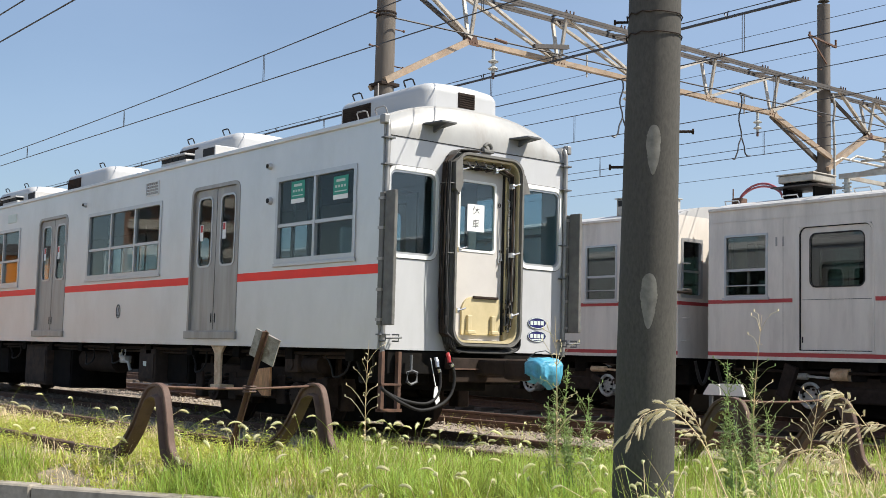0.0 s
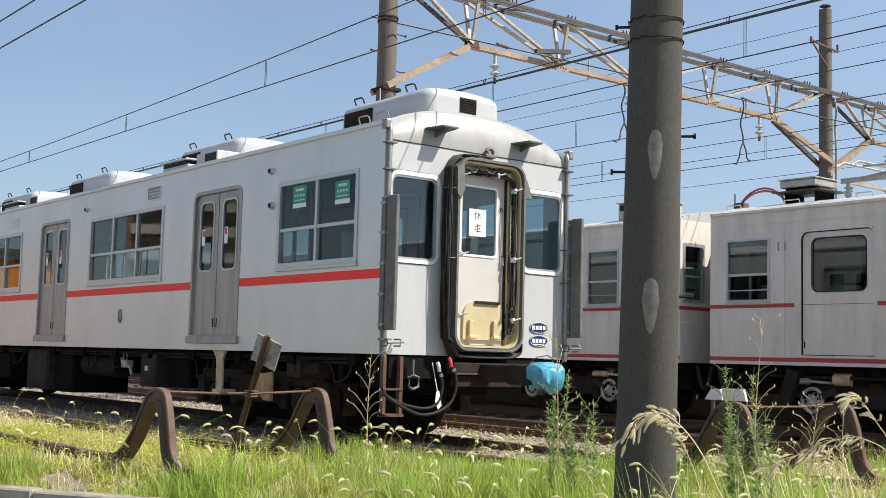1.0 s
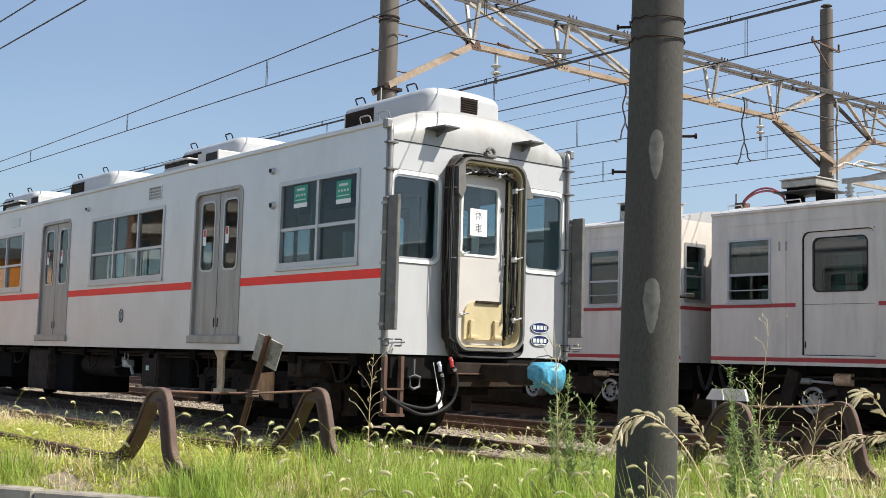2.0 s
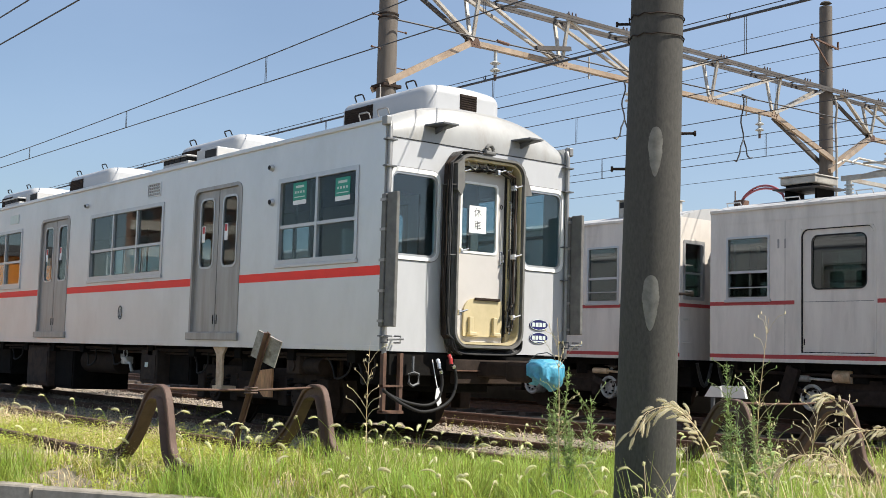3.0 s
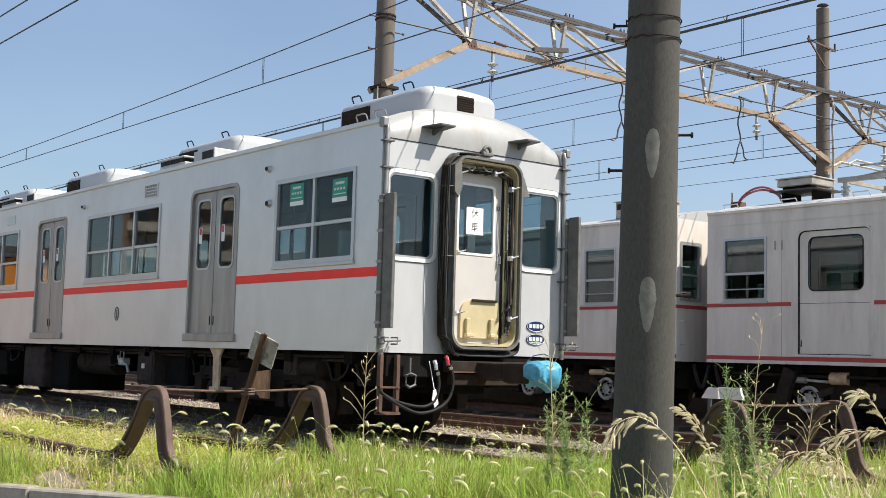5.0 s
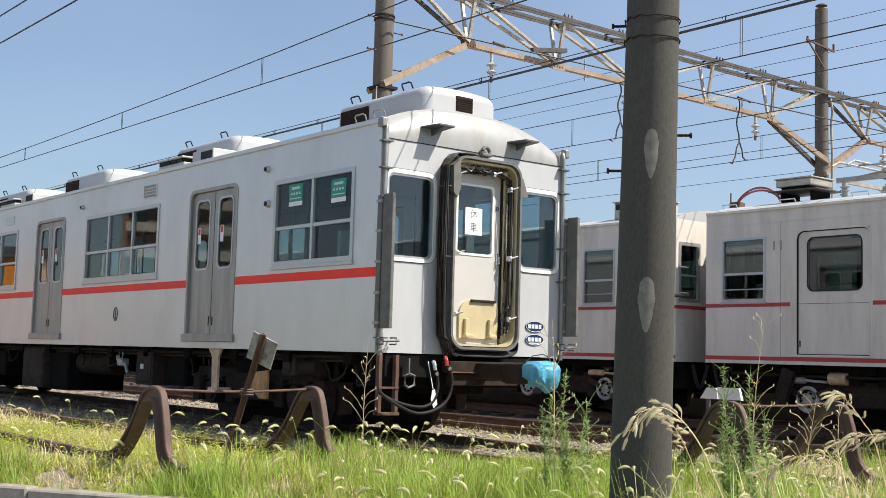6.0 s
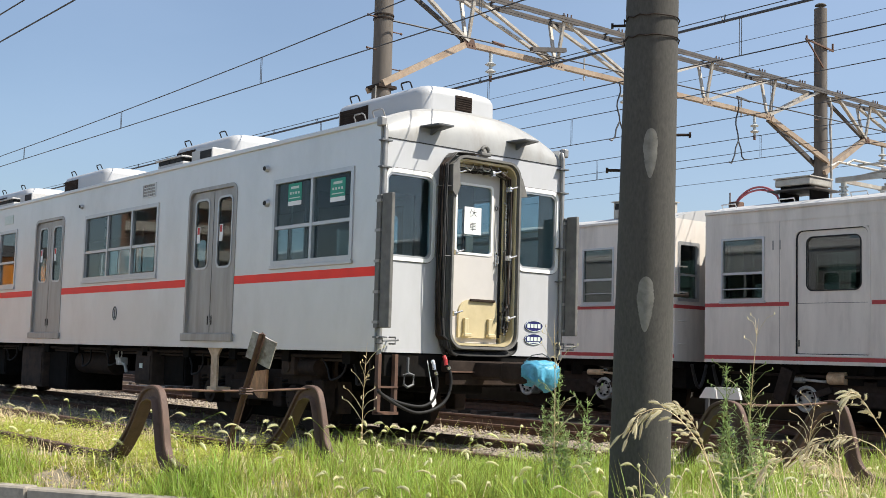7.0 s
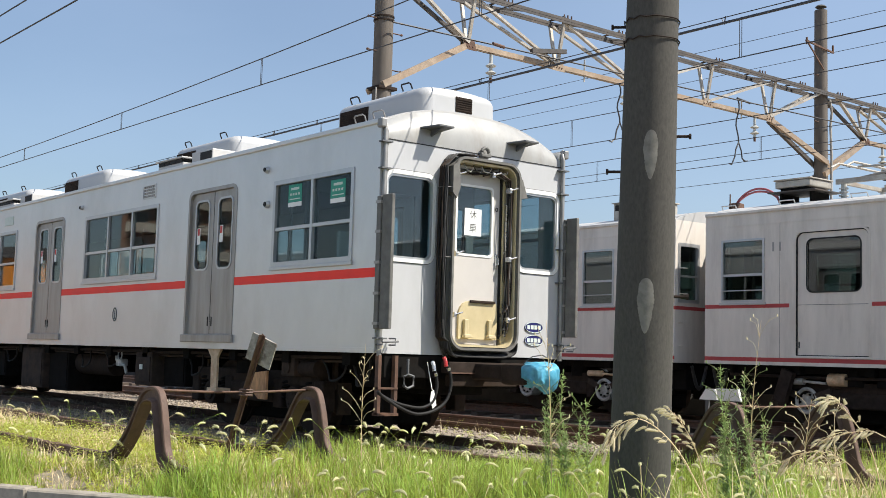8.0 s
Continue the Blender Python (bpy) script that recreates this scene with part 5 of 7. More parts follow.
    # Filler boxes added in black for the dense shadow behind the headstock.
    made("draft_gear", lambda bm: [box(bm, -1.2, -0.19, 1.05, 1.70, 0.55, 0.98, 0.02), box(bm, -1.0, -0.3, 0.45, 0.95, 0.62, 0.98, 0.02), box(bm, -1.0, -0.3, 1.85, 2.35, 0.62, 0.98, 0.02)], "black", car, "black filler boxes for the shadow behind the headstock")
    for y in (0.58,):
        made("rail_guard", lambda bm: box(bm, -0.66, -0.60, y, y + 0.14, 0.10, 0.62, 0.01), "black", car, "black rail guard")
    for y, z, r, m in ((0.17, 0.945, 0.022, "grime"), (0.24, 0.90, 0.016, "case"), (0.30, 0.955, 0.028, "black")):
        made("pipe_run", lambda bm: tube(bm, [(-18.8 + 0.9 * k, y, z - 0.012 * (k % 2)) for k in range(21)], r, 8), m, car, "grimy pipe along the sill", True)
    for x, w, d in ((-1.35, 0.55, 0.26), (-4.75, 0.5, 0.30), (-7.6, 0.6, 0.24), (-8.6, 0.5, 0.28), (-12.2, 0.7, 0.25), (-0.75, 0.4, 0.30)):
        made("drooping_cable", lambda bm: tube(bm, [(x + w * k / 10, 0.22 + 0.03 * math.sin(k), 0.93 - d * math.sin(k / 10 * math.pi)) for k in range(11)], 0.013, 8), "seal", car, "drooping black cable", True)
    for x in (-4.62, -3.58, -2.52, -1.48):
        made("brake_block", lambda bm: [prism(bm, [(x - 0.05, 0.30), (x + 0.04, 0.26), (x + 0.07, 0.48), (x + 0.03, 0.64), (x - 0.04, 0.62)], SIDE, 0.52, 0.72), beam(bm, (x, 0.50, 0.56), (x, 0.50, 0.92), 0.05, 0.06)], "case", car, "brown brake block on its hanger")
    for x in (-3.35, -2.75):
        made("brake_rod", lambda bm: tube(bm, [(x - 0.9, 0.33, 0.50), (x, 0.33, 0.54), (x + 0.9, 0.33, 0.50)], 0.018, 8), "grime", car, "greasy brake rod", True)
    made("lever_box", lambda bm: [box(bm, -2.15, -1.85, 0.16, 0.30, 0.70, 0.92, 0.02), tube(bm, [(-2.0, 0.14, 0.80), (-2.0, 0.20, 0.80)], 0.07, 14)], "case", car, "brown-grey slack adjuster", True)
    ends = [-0.03] + [v for a, b in DOORS for v in (b + 0.08, a - 0.08)] + [-CAR_L]
    for b, a in zip(ends[::2], ends[1::2]):
        made("panel_seam", lambda bm: box(bm, a, b, -0.0025, 0.0, 1.188, 1.194), "alu", car, "faint lower panel seam")
    # Plain dark boxes added to fill the space behind the cases.
    made("cable_tray", lambda bm: [box(bm, -14.2, -5.4, 1.25, 1.50, 0.62, 0.90), box(bm, -14.0, -5.0, 1.85, 2.55, 0.55, 0.95)], "black", car, "dark underfloor filler boxes")


build_carriage()


# ---- older train ----
def build_old_car(x_end, length, doors, wins, group="older train"):
    """An older grey carriage; x_end is the place of its +x end."""
    car = thing("old_carriage", x_end, 8.7, 0.0, "weathered grey electric carriage with thin faded red bands", "train carriage", group)
    holes = [(a, b, 1.16, 3.11) for a, b in doors] + [(a, b, 2.03, 3.05) for a, b in wins]
    far = [(a, b, 2.03, 3.05) for a, b in wins]
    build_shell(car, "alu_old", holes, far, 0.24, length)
    for y in (-0.004, CAR_W + 0.004):
        ends = [0.0] + [v for a, b in doors for v in (b + 0.05, a - 0.12)] + [-length]
        for b, a in zip(ends[::2], ends[1::2]):
            made("red_band", lambda bm: box(bm, a, b, min(y, y * 0.5 if y < 1 else CAR_W), max(y, 0 if y < 1 else y), 1.922, 1.985), "red_old", car, "thin faded red band")
        made("sill_band", lambda bm: box(bm, -length, 0, min(y, 0 if y < 1 else CAR_W), max(y, 0 if y < 1 else y), 1.045, 1.12), "red_old", car, "faded red sill band")
    for a, b in wins:
        for face, out in ((0.0, -1), (CAR_W, 1)):
            w = build_window(car, "window", a, b, 2.03, 3.05, 1, face, out, 2.47, "glass_green", 0.024, 0.012)
            made("guard_bar", lambda bm: tube(bm, [(a, face + out * 0.02, 2.21), (b, face + out * 0.02, 2.21)], 0.010, 6), "frame", w, "window guard bar")
    for a, b in doors:
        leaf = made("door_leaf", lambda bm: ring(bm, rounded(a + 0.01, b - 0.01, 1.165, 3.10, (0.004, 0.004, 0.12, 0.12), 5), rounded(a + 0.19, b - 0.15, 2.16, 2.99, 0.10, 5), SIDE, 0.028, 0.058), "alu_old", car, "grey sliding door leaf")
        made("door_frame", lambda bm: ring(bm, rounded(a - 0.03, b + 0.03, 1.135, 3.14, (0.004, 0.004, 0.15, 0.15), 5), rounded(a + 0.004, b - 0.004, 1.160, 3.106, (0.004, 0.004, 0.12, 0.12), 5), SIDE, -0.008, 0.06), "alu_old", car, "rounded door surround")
        made("door_seal", lambda bm: ring(bm, rounded(a + 0.003, b - 0.003, 1.16, 3.107, (0.004, 0.004, 0.12, 0.12), 5), rounded(a + 0.020, b - 0.016, 1.172, 3.092, (0.004, 0.004, 0.11, 0.11), 5), SIDE, 0.012, 0.027), "seal", car, "dark door seal")
        made("door_corner", lambda bm: [box(bm, a, a + 0.006, 0.004, 0.028, 1.16, 3.0)], "seal", car)
        pn = made("pane", lambda bm: prism(bm, rounded(a + 0.19, b - 0.15, 2.16, 2.99, 0.10, 5), SIDE, 0.041, 0.045), "glass_dark", leaf)
        pn.visible_shadow = False
        made("window_rim", lambda bm: ring(bm, rounded(a + 0.175, b - 0.135, 2.145, 3.005, 0.115, 5), rounded(a + 0.195, b - 0.155, 2.165, 2.985, 0.095, 5), SIDE, 0.020, 0.028), "seal", leaf, "dark rubber window rim")
        made("seam", lambda bm: box(bm, a + 0.02, b - 0.02, 0.025, 0.028, 1.955, 1.962), "inside_dark", leaf)
        made("handle", lambda bm: box(bm, a + 0.04, a + 0.058, 0.016, 0.028, 1.28, 1.38, 0.003), "seal", leaf)
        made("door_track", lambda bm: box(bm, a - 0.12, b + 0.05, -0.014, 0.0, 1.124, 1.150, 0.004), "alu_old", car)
        for k in range(2):
            made("lock_slot", lambda bm: box(bm, a - 0.44 + 0.13 * k, a - 0.405 + 0.13 * k, -0.006, 0.002, 2.83, 2.98, 0.004), "steel_door", car)
        made("panel_joint", lambda bm: box(bm, a - 0.30, a - 0.292, -0.003, 0.001, 1.12, 3.30), "steel_door", car)
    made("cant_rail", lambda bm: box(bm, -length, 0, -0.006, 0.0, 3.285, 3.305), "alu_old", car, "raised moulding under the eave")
    for b, s in ((0.0, 1), (-length, -1)):
        ew = [(0.10, 0.62, 2.08, 3.07), (2.13, 2.65, 2.08, 3.07), (0.98, 1.77, 1.15, 3.05)]
        x0, x1 = (b - 0.06, b) if s > 0 else (b, b + 0.06)
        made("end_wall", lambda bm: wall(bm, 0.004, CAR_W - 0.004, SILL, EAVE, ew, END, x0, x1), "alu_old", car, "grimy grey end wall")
        made("end_arch", lambda bm: prism(bm, [(0, EAVE)] + roof_outline(0.24)[1:-1] + [(CAR_W, EAVE)], END, x0, x1), "roof", car, "curved roof end")
        for a, c, d, e in ew[:2]:
            w = made("end_window", lambda bm: ring(bm, rounded(a - 0.03, c + 0.03, d - 0.03, e + 0.03, 0.03, 3), rounded(a + 0.03, c - 0.03, d + 0.03, e - 0.03, 0.03, 3), END, x0 - 0.01, x1 + 0.01), "frame", car)
            p = made("pane", lambda bm: box(bm, x0 + 0.02, x0 + 0.025, a, c, d, e), "glass_dark", w)
            made("transom", lambda bm: box(bm, x0 + 0.01, x1 + 0.004, a + 0.03, c - 0.03, 2.50, 2.535), "frame", w)
        gx = (b + 0.001, b + 0.30) if s > 0 else (b - 0.30, b - 0.001)
        made("gangway", lambda bm: ring(bm, rounded(0.90, 1.85, 1.05, 3.18, 0.12), rounded(0.98, 1.77, 1.13, 3.10, 0.08), END, *gx), "bellows", car, "dark gangway bellows")
        for p, q in ((0.0, 0.88), (1.87, CAR_W)):
            made("red_band", lambda bm: box(bm, min(b, b + s * 0.004), max(b, b + s * 0.004), p, q, 1.922, 1.985), "red_old", car)
        made("jumper", lambda bm: tube(bm, [(b + s * 0.10, 0.35 + 0.05 * t, 0.95 - 0.40 * math.sin(t / 8 * math.pi)) for t in range(9)], 0.03, 8), "cable", car, "drooping jumper cable", True)
        for z in (1.3, 1.7, 2.2, 2.65):
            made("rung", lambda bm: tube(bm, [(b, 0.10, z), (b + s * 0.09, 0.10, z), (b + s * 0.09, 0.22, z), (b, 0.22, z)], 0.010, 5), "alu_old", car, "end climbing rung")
    for xc in (-2.9, -length + 2.9):
        build_bogie(car, xc, 1.375, "boxes")
    # Filler blocks added so the gap beneath the car stays dark.
    made("cable_tray", lambda bm: [box(bm, -length + 4.6, -4.6, 1.2, 2.4, 0.34, 0.95, 0.02), box(bm, -1.1, -0.15, 0.5, 2.2, 0.52, 0.98, 0.02), box(bm, -length + 0.15, -length + 1.1, 0.5, 2.2, 0.52, 0.98, 0.02)], "black", car, "dark underfloor filler blocks")
    for x0, x1, z0 in ((-9.4, -8.0, 0.36), (-7.4, -6.0, 0.42), (-12.4, -10.6, 0.40)):
        bx = made("equipment_case", lambda bm: [box(bm, x0, x1, 0.14, 1.1, z0, 0.93, 0.015), box(bm, x0 + 0.04, x1 - 0.04, 0.125, 0.139, z0 + 0.05, 0.86, 0.004)], "black", car, "dark underfloor case")
        for x in (x0 + 0.15, x1 - 0.15):
            made("hanger", lambda bm: box(bm, x - 0.03, x + 0.03, 0.2, 1.05, 0.88, 1.0), "grime", bx)
    return car


CAR_B_END = -2.59           # the -x end of the nearer old car
B_LEN, A_LEN = 19.0, 19.0
car_b = build_old_car(CAR_B_END + B_LEN, B_LEN,
                      [(-0.80 - CAR_B_END - B_LEN + d, 0.48 - CAR_B_END - B_LEN + d) for d in (11.8, 5.9, 0.0)],
                      [(-2.24 - CAR_B_END - B_LEN, -1.40 - CAR_B_END - B_LEN)] + [(1.2 - CAR_B_END - B_LEN + d, 4.2 - CAR_B_END - B_LEN + d) for d in (0, 5.9)])
tagged(car_b, "weathered grey electric carriage with sliding doors and roof pantograph")
CAR_A_END = -3.25
car_a = build_old_car(CAR_A_END, A_LEN, [(-5.45, -4.05), (-10.5, -9.1), (-16.6, -15.2)],
                      [(-2.24, -1.46), (-8.6, -5.8), (-14.6, -11.0)])
# fittings of the nearer old car, in its own space
BX = CAR_B_END + B_LEN


def old_roof_gear():
    def P(x, y, z):
        return (x - BX, y - 8.7, z)
    v = made("roof_ventilator", lambda bm: [box(bm, -1.64 - BX, -0.96 - BX, 0.62, 1.25, 3.95, 4.075, 0.02)], "galv", car_b, "pale grey roof resistor box")
    made("base_plate", lambda bm: box(bm, -1.74 - BX, -0.82 - BX, 0.55, 1.32, 3.87, 3.89), "dark_beam", v)
    made("lid", lambda bm: box(bm, -1.66 - BX, -0.94 - BX, 0.60, 1.27, 4.076, 4.10, 0.008), "galv", v)
    made("foot", lambda bm: [box(bm, x - BX, x + 0.04 - BX, 0.7, 1.2, 3.62, 3.87) for x in (-1.6, -1.02)] + [box(bm, -1.55 - BX, -1.05 - BX, 0.66, 1.2, 3.89, 3.95)], "black", v)
    for dz in (0.0, 0.05):
        made("conduit", lambda bm: tube(bm, [P(-2.66 + 0.92 * k / 20, 9.6, 3.74 + 0.02 * k / 20 + (0.24 + dz) * math.sin(k / 20 * math.pi) ** 0.55) for k in range(21)], 0.019, 8), "hose_pink", car_b, "faded red conduit", True)
    made("junction", lambda bm: [box(bm, -2.74 - BX, -2.54 - BX, 0.80, 1.0, 3.66, 3.82, 0.02), tube(bm, [P(-2.7, 9.5, 3.7), P(-2.7, 9.5, 3.98)], 0.012, 6)], "rust", car_b)
    for x in (-2.35, -1.2, 0.1, 1.1):
        made("roof_step", lambda bm: tube(bm, [P(x, 8.86, 3.60), P(x, 8.82, 3.66), P(x + 0.28, 8.82, 3.66), P(x + 0.28, 8.86, 3.60)], 0.011, 6), "frame", car_b)
    # folded pantograph
    pan = made("pantograph", lambda bm: [beam(bm, P(-0.55, y, 3.98), P(1.55, y, 3.98), 0.06, 0.08) for y in (9.45, 10.7)] + [beam(bm, P(x, 9.45, 3.98), P(x, 10.7, 3.98), 0.06, 0.06) for x in (-0.5, 0.5, 1.5)], "galv", car_b, "folded pantograph on porcelain feet")
    for x in (-0.45, 1.45):
        for y in (9.5, 10.65):
            made("foot_insulator", lambda bm: [tube(bm, [P(x, y, 3.70), P(x, y, 3.94)], 0.045, 10)] + [tube(bm, [P(x, y, z), P(x, y, z + 0.02)], 0.075, 12) for z in (3.74, 3.80, 3.86)], "porcelain", pan, "", True)
    for y in (9.6, 10.55):
        made("arm", lambda bm: [tube(bm, [P(-0.35, y, 4.02), P(0.95, y - 0.1, 4.14)], 0.022, 8), tube(bm, [P(0.95, y - 0.1, 4.14), P(-0.25, y, 4.22)], 0.018, 8), tube(bm, [P(1.4, y, 4.02), P(0.1, y + 0.1, 4.13)], 0.022, 8)], "galv", pan, "", True)
    made("collector_head", lambda bm: [tube(bm, [P(x, 9.1, 4.16), P(x, 9.3, 4.25), P(x, 10.85, 4.25), P(x, 11.05, 4.16)], 0.02, 8) for x in (-0.42, -0.15)], "galv", pan)
    made("spring_case", lambda bm: [tube(bm, [P(0.1, 9.75, 4.03), P(0.8, 9.75, 4.03)], 0.06, 10), box(bm, 0.25 - BX, 0.6 - BX, 1.2, 1.55, 3.99, 4.22, 0.02)], "grime", pan)
    made("yellow_cylinder", lambda bm: tube(bm, [P(-0.35, 8.95, 0.80), P(-0.05, 8.95, 0.80)], 0.10, 14), "ochre", car_b, "ochre brake cylinder", True)
    made("air_pipe", lambda bm: tube(bm, [P(-2.2, 8.9, 0.84), P(-0.4, 8.9, 0.82), P(1.6, 8.9, 0.84)], 0.025, 8), "grime", car_b)
    made("shoe_beam", lambda bm: beam(bm, P(-1.15, 8.78, 0.42), P(-0.98, 8.78, 0.92), 0.10, 0.22), "grime", car_b, "brown hanging beam")
    ra = made("roof_ventilator", lambda bm: [box(bm, -1.95, -1.05, 0.5, 1.3, 3.66, 3.98, 0.02), box(bm, -1.98, -1.02, 0.47, 1.33, 3.981, 4.0, 0.005)], "galv", car_a, "grey roof ventilator box")
    made("slot", lambda bm: [box(bm, -1.9 + 0.3 * k, -1.65 + 0.3 * k, 0.492, 0.50, 3.84, 3.95) for k in range(3)], "seal", ra)


old_roof_gear()


# ---- overhead line ----
GX, BOT, TOP = -9.75, 7.90, 9.05


def build_pole(x, y, top, r0, r1, label):
    p = thing("catenary_pole", x, y, 0, label, "utility pole", "overhead line poles")
    made("shaft", lambda bm: tube(bm, [(0, 0, YARD - 0.6 + (top + 0.7) * i / 12) for i in range(13)], r0, 24, taper=r1 / r0), "pole_far", p, "", True)
    made("cap", lambda bm: tube(bm, [(0, 0, top + 0.102), (0, 0, top + 0.14), (0, 0, top + 0.16)], r1 * 0.93, 20, taper=0.6), "concrete", p)
    return p


def insulator(parent, x, y, z, drop=0.55):
    ins = made("insulator", lambda bm: [tube(bm, [(x, y, z), (x, y, z - drop)], 0.04, 10)] + [tube(bm, [(x, y, z - d + 0.05), (x, y, z - d)], 0.06, 16, taper=2.1) for d in (drop * 0.50, drop * 0.80)] +
               [tube(bm, [(x, y, z - d), (x, y, z - d - 0.025)], 0.126, 16, taper=0.7) for d in (drop * 0.50, drop * 0.80)], "porcelain", parent, "white porcelain insulator", True)
    for za in (z + 0.12, z - drop):
        made("cap_iron", lambda bm: tube(bm, [(x, y, za), (x, y, za - 0.12)], 0.035, 8), "rust", ins)
    return ins


def build_gantry():
    g = thing("catenary_gantry", GX, 0, 0, "rust-bleached steel lattice gantry carrying overhead wires", "gantry")
    # two top chords and one bottom chord, span by span
    # Top chords and battens carry the shade of their undersides in a darker colour.
    for dx in (-0.24, 0.24):
        made("top_chord", lambda bm: [beam(bm, (dx, 6.7, TOP), (dx, 40.0, TOP), 0.13, 0.07), beam(bm, (dx + 0.05, 6.7, TOP - 0.06), (dx + 0.05, 40.0, TOP - 0.06), 0.02, 0.07)], "dark_beam", g, "weathered top chord, dark like its shaded underside")
    for y in np.arange(8.2, 39, 1.9):
        made("batten", lambda bm: [beam(bm, (-0.26, y, TOP + 0.075), (0.26, y, TOP + 0.075), 0.08, 0.016), beam(bm, (-0.24, y, TOP), (0.24, y + 0.95, TOP), 0.04, 0.04)], "dark_beam", g)
        for k in (0.0, 0.12, 0.24):
            made("chord_clip", lambda bm: tube(bm, [(0.24, y + k, TOP + 0.06), (0.24, y + k, TOP + 0.13)], 0.018, 6), "rust", g)
    spans = ((6.92, 22.88), (22.88, 38.8))
    for ya, yb in spans:
        y0, y1 = ya + 2.15, yb - 2.45
        made("bottom_chord", lambda bm: [beam(bm, (0, y0, BOT), (0, y1, BOT), 0.13, 0.012), beam(bm, (-0.05, y0, BOT + 0.05), (-0.05, y1, BOT + 0.05), 0.012, 0.12), beam(bm, (0.05, y0, BOT + 0.05), (0.05, y1, BOT + 0.05), 0.012, 0.12)], "galv_tan", g, "tan rust-bleached bottom chord")
        made("knee_brace", lambda bm: beam(bm, (0.20, ya - 0.12, 6.62), (0.05, y0 + 0.05, BOT), 0.09, 0.14), "galv_tan", g, "tan knee brace")
        made("knee_brace", lambda bm: beam(bm, (-0.20, ya - 0.22, 6.50), (-0.05, y0 + 0.05, BOT), 0.09, 0.12), "galv_tan", g, "tan knee brace")
        made("knee_brace", lambda bm: beam(bm, (0.20, yb + 0.05, 6.98), (0.05, y1 - 0.05, BOT), 0.09, 0.14), "galv_tan", g, "tan knee brace")
        made("knee_brace", lambda bm: beam(bm, (-0.20, yb + 0.05, 6.90), (-0.05, y1 - 0.05, BOT), 0.09, 0.12), "dark_beam", g, "rusted knee brace")
        n = 4
        nodes = [y0 + 0.15 + (y1 - y0 - 0.25) * i / n for i in range(n + 1)]
        for i, y in enumerate(nodes):
            made("gusset", lambda bm: prism(bm, [(y - 0.20, BOT - 0.06), (y + 0.22, BOT - 0.06), (y + 0.16, BOT + 0.15), (y - 0.10, BOT + 0.18)], lambda u, v, w: (w, u, v), 0.062, 0.074), "rust" if i == 0 else "galv_tan", g, "bolted gusset plate")
            made("rivet", lambda bm: [tube(bm, [(0.074, y - 0.14 + 0.085 * k, BOT + 0.02), (0.088, y - 0.14 + 0.085 * k, BOT + 0.02)], 0.018, 6) for k in range(4)], "rust", g)
            for dx in (-0.24, 0.24):
                made("post", lambda bm: beam(bm, (dx * 0.15, y, BOT + 0.08), (dx, y, TOP - 0.05), 0.075, 0.06), "galv", g, "pale galvanised post")
        for dx in (-0.22, 0.22):
            for i in range(n):
                up_first = i < n / 2
                ya2, yb2 = nodes[i], nodes[i + 1]
                a, b = ((dx, ya2 + 0.05, TOP - 0.06), (dx * 0.2, yb2, BOT + 0.08)) if up_first else ((dx * 0.2, ya2, BOT + 0.08), (dx, yb2 - 0.05, TOP - 0.06))
                made("diagonal", lambda bm: beam(bm, a, b, 0.08, 0.06), "galv", g, "pale galvanised diagonal")
            made("diagonal", lambda bm: beam(bm, (dx, ya + 0.45, TOP - 0.02), (dx * 0.2, nodes[0], BOT + 0.1), 0.09, 0.07), "dark_beam" if dx < 0 else "galv", g, "end diagonal")
            made("diagonal", lambda bm: beam(bm, (dx, yb - 0.30, TOP - 0.02), (dx * 0.2, nodes[-1], BOT + 0.1), 0.09, 0.07), "galv", g, "end diagonal")
    for y in (9.94, 14.4, 19.70, 26.2):
        insulator(g, 0.0, y, BOT - 0.02)
    made("bracket", lambda bm: [beam(bm, (0.2, 11.0, 8.12), (0.2, 12.1, 8.30), 0.10, 0.10)], "dark_beam", g, "short dark bracket arm")
    # hanging feeder tails, each forking at its foot
    for yt, zt, zf, le, re in ((14.08, 7.88, 6.90, (-0.33, 6.40), (0.18, 6.54)), (18.80, 8.27, 7.05, (-0.35, 6.42), (0.45, 6.59))):
        stem = [(0.1 + 0.03 * math.sin(k * 1.1), yt + 0.035 * math.sin(k * 0.9), zt + (zf - zt) * k / 8) for k in range(9)]
        f = Vector(stem[-1])
        legs = [[f, f + Vector((0, 0.12 * sg, -0.22)), f + Vector((0, 0.16 * sg, -0.42)), Vector((0.1, yt + e[0] * 0.7, e[1] - 0.02)), Vector((0.1, yt + e[0], e[1]))] for sg, e in ((-1, le), (1, re))]
        made("feeder_tail", lambda bm: [tube(bm, q, 0.020, 6) for q in (stem, *legs)], "wire", g, "looped black feeder tail", True)
    made("tail_bar", lambda bm: tube(bm, [(0.1, 18.78, 8.27), (0.1, 19.35, 8.22)], 0.03, 6), "wire", g, "short dark bar holding a feeder tail")
    for y in (12.95, 19.1):
        made("hanger_rod", lambda bm: tube(bm, [(0.0, y, BOT + 0.4), (0.0, y, BOT - 0.15)], 0.02, 6), "galv", g)


build_gantry()
pl = build_pole(GX, 6.92, 11.6, 0.225, 0.195, "tall grey-brown concrete pole carrying the gantry")
for z in (8.02, 8.10):
    made("pole_band", lambda bm: ring(bm, [(0.225 * math.cos(t * 0.2618), 0.225 * math.sin(t * 0.2618)) for t in range(24)], [(0.20 * math.cos(t * 0.2618), 0.20 * math.sin(t * 0.2618)) for t in range(24)], FLAT, z, z + 0.03), "grime", pl)
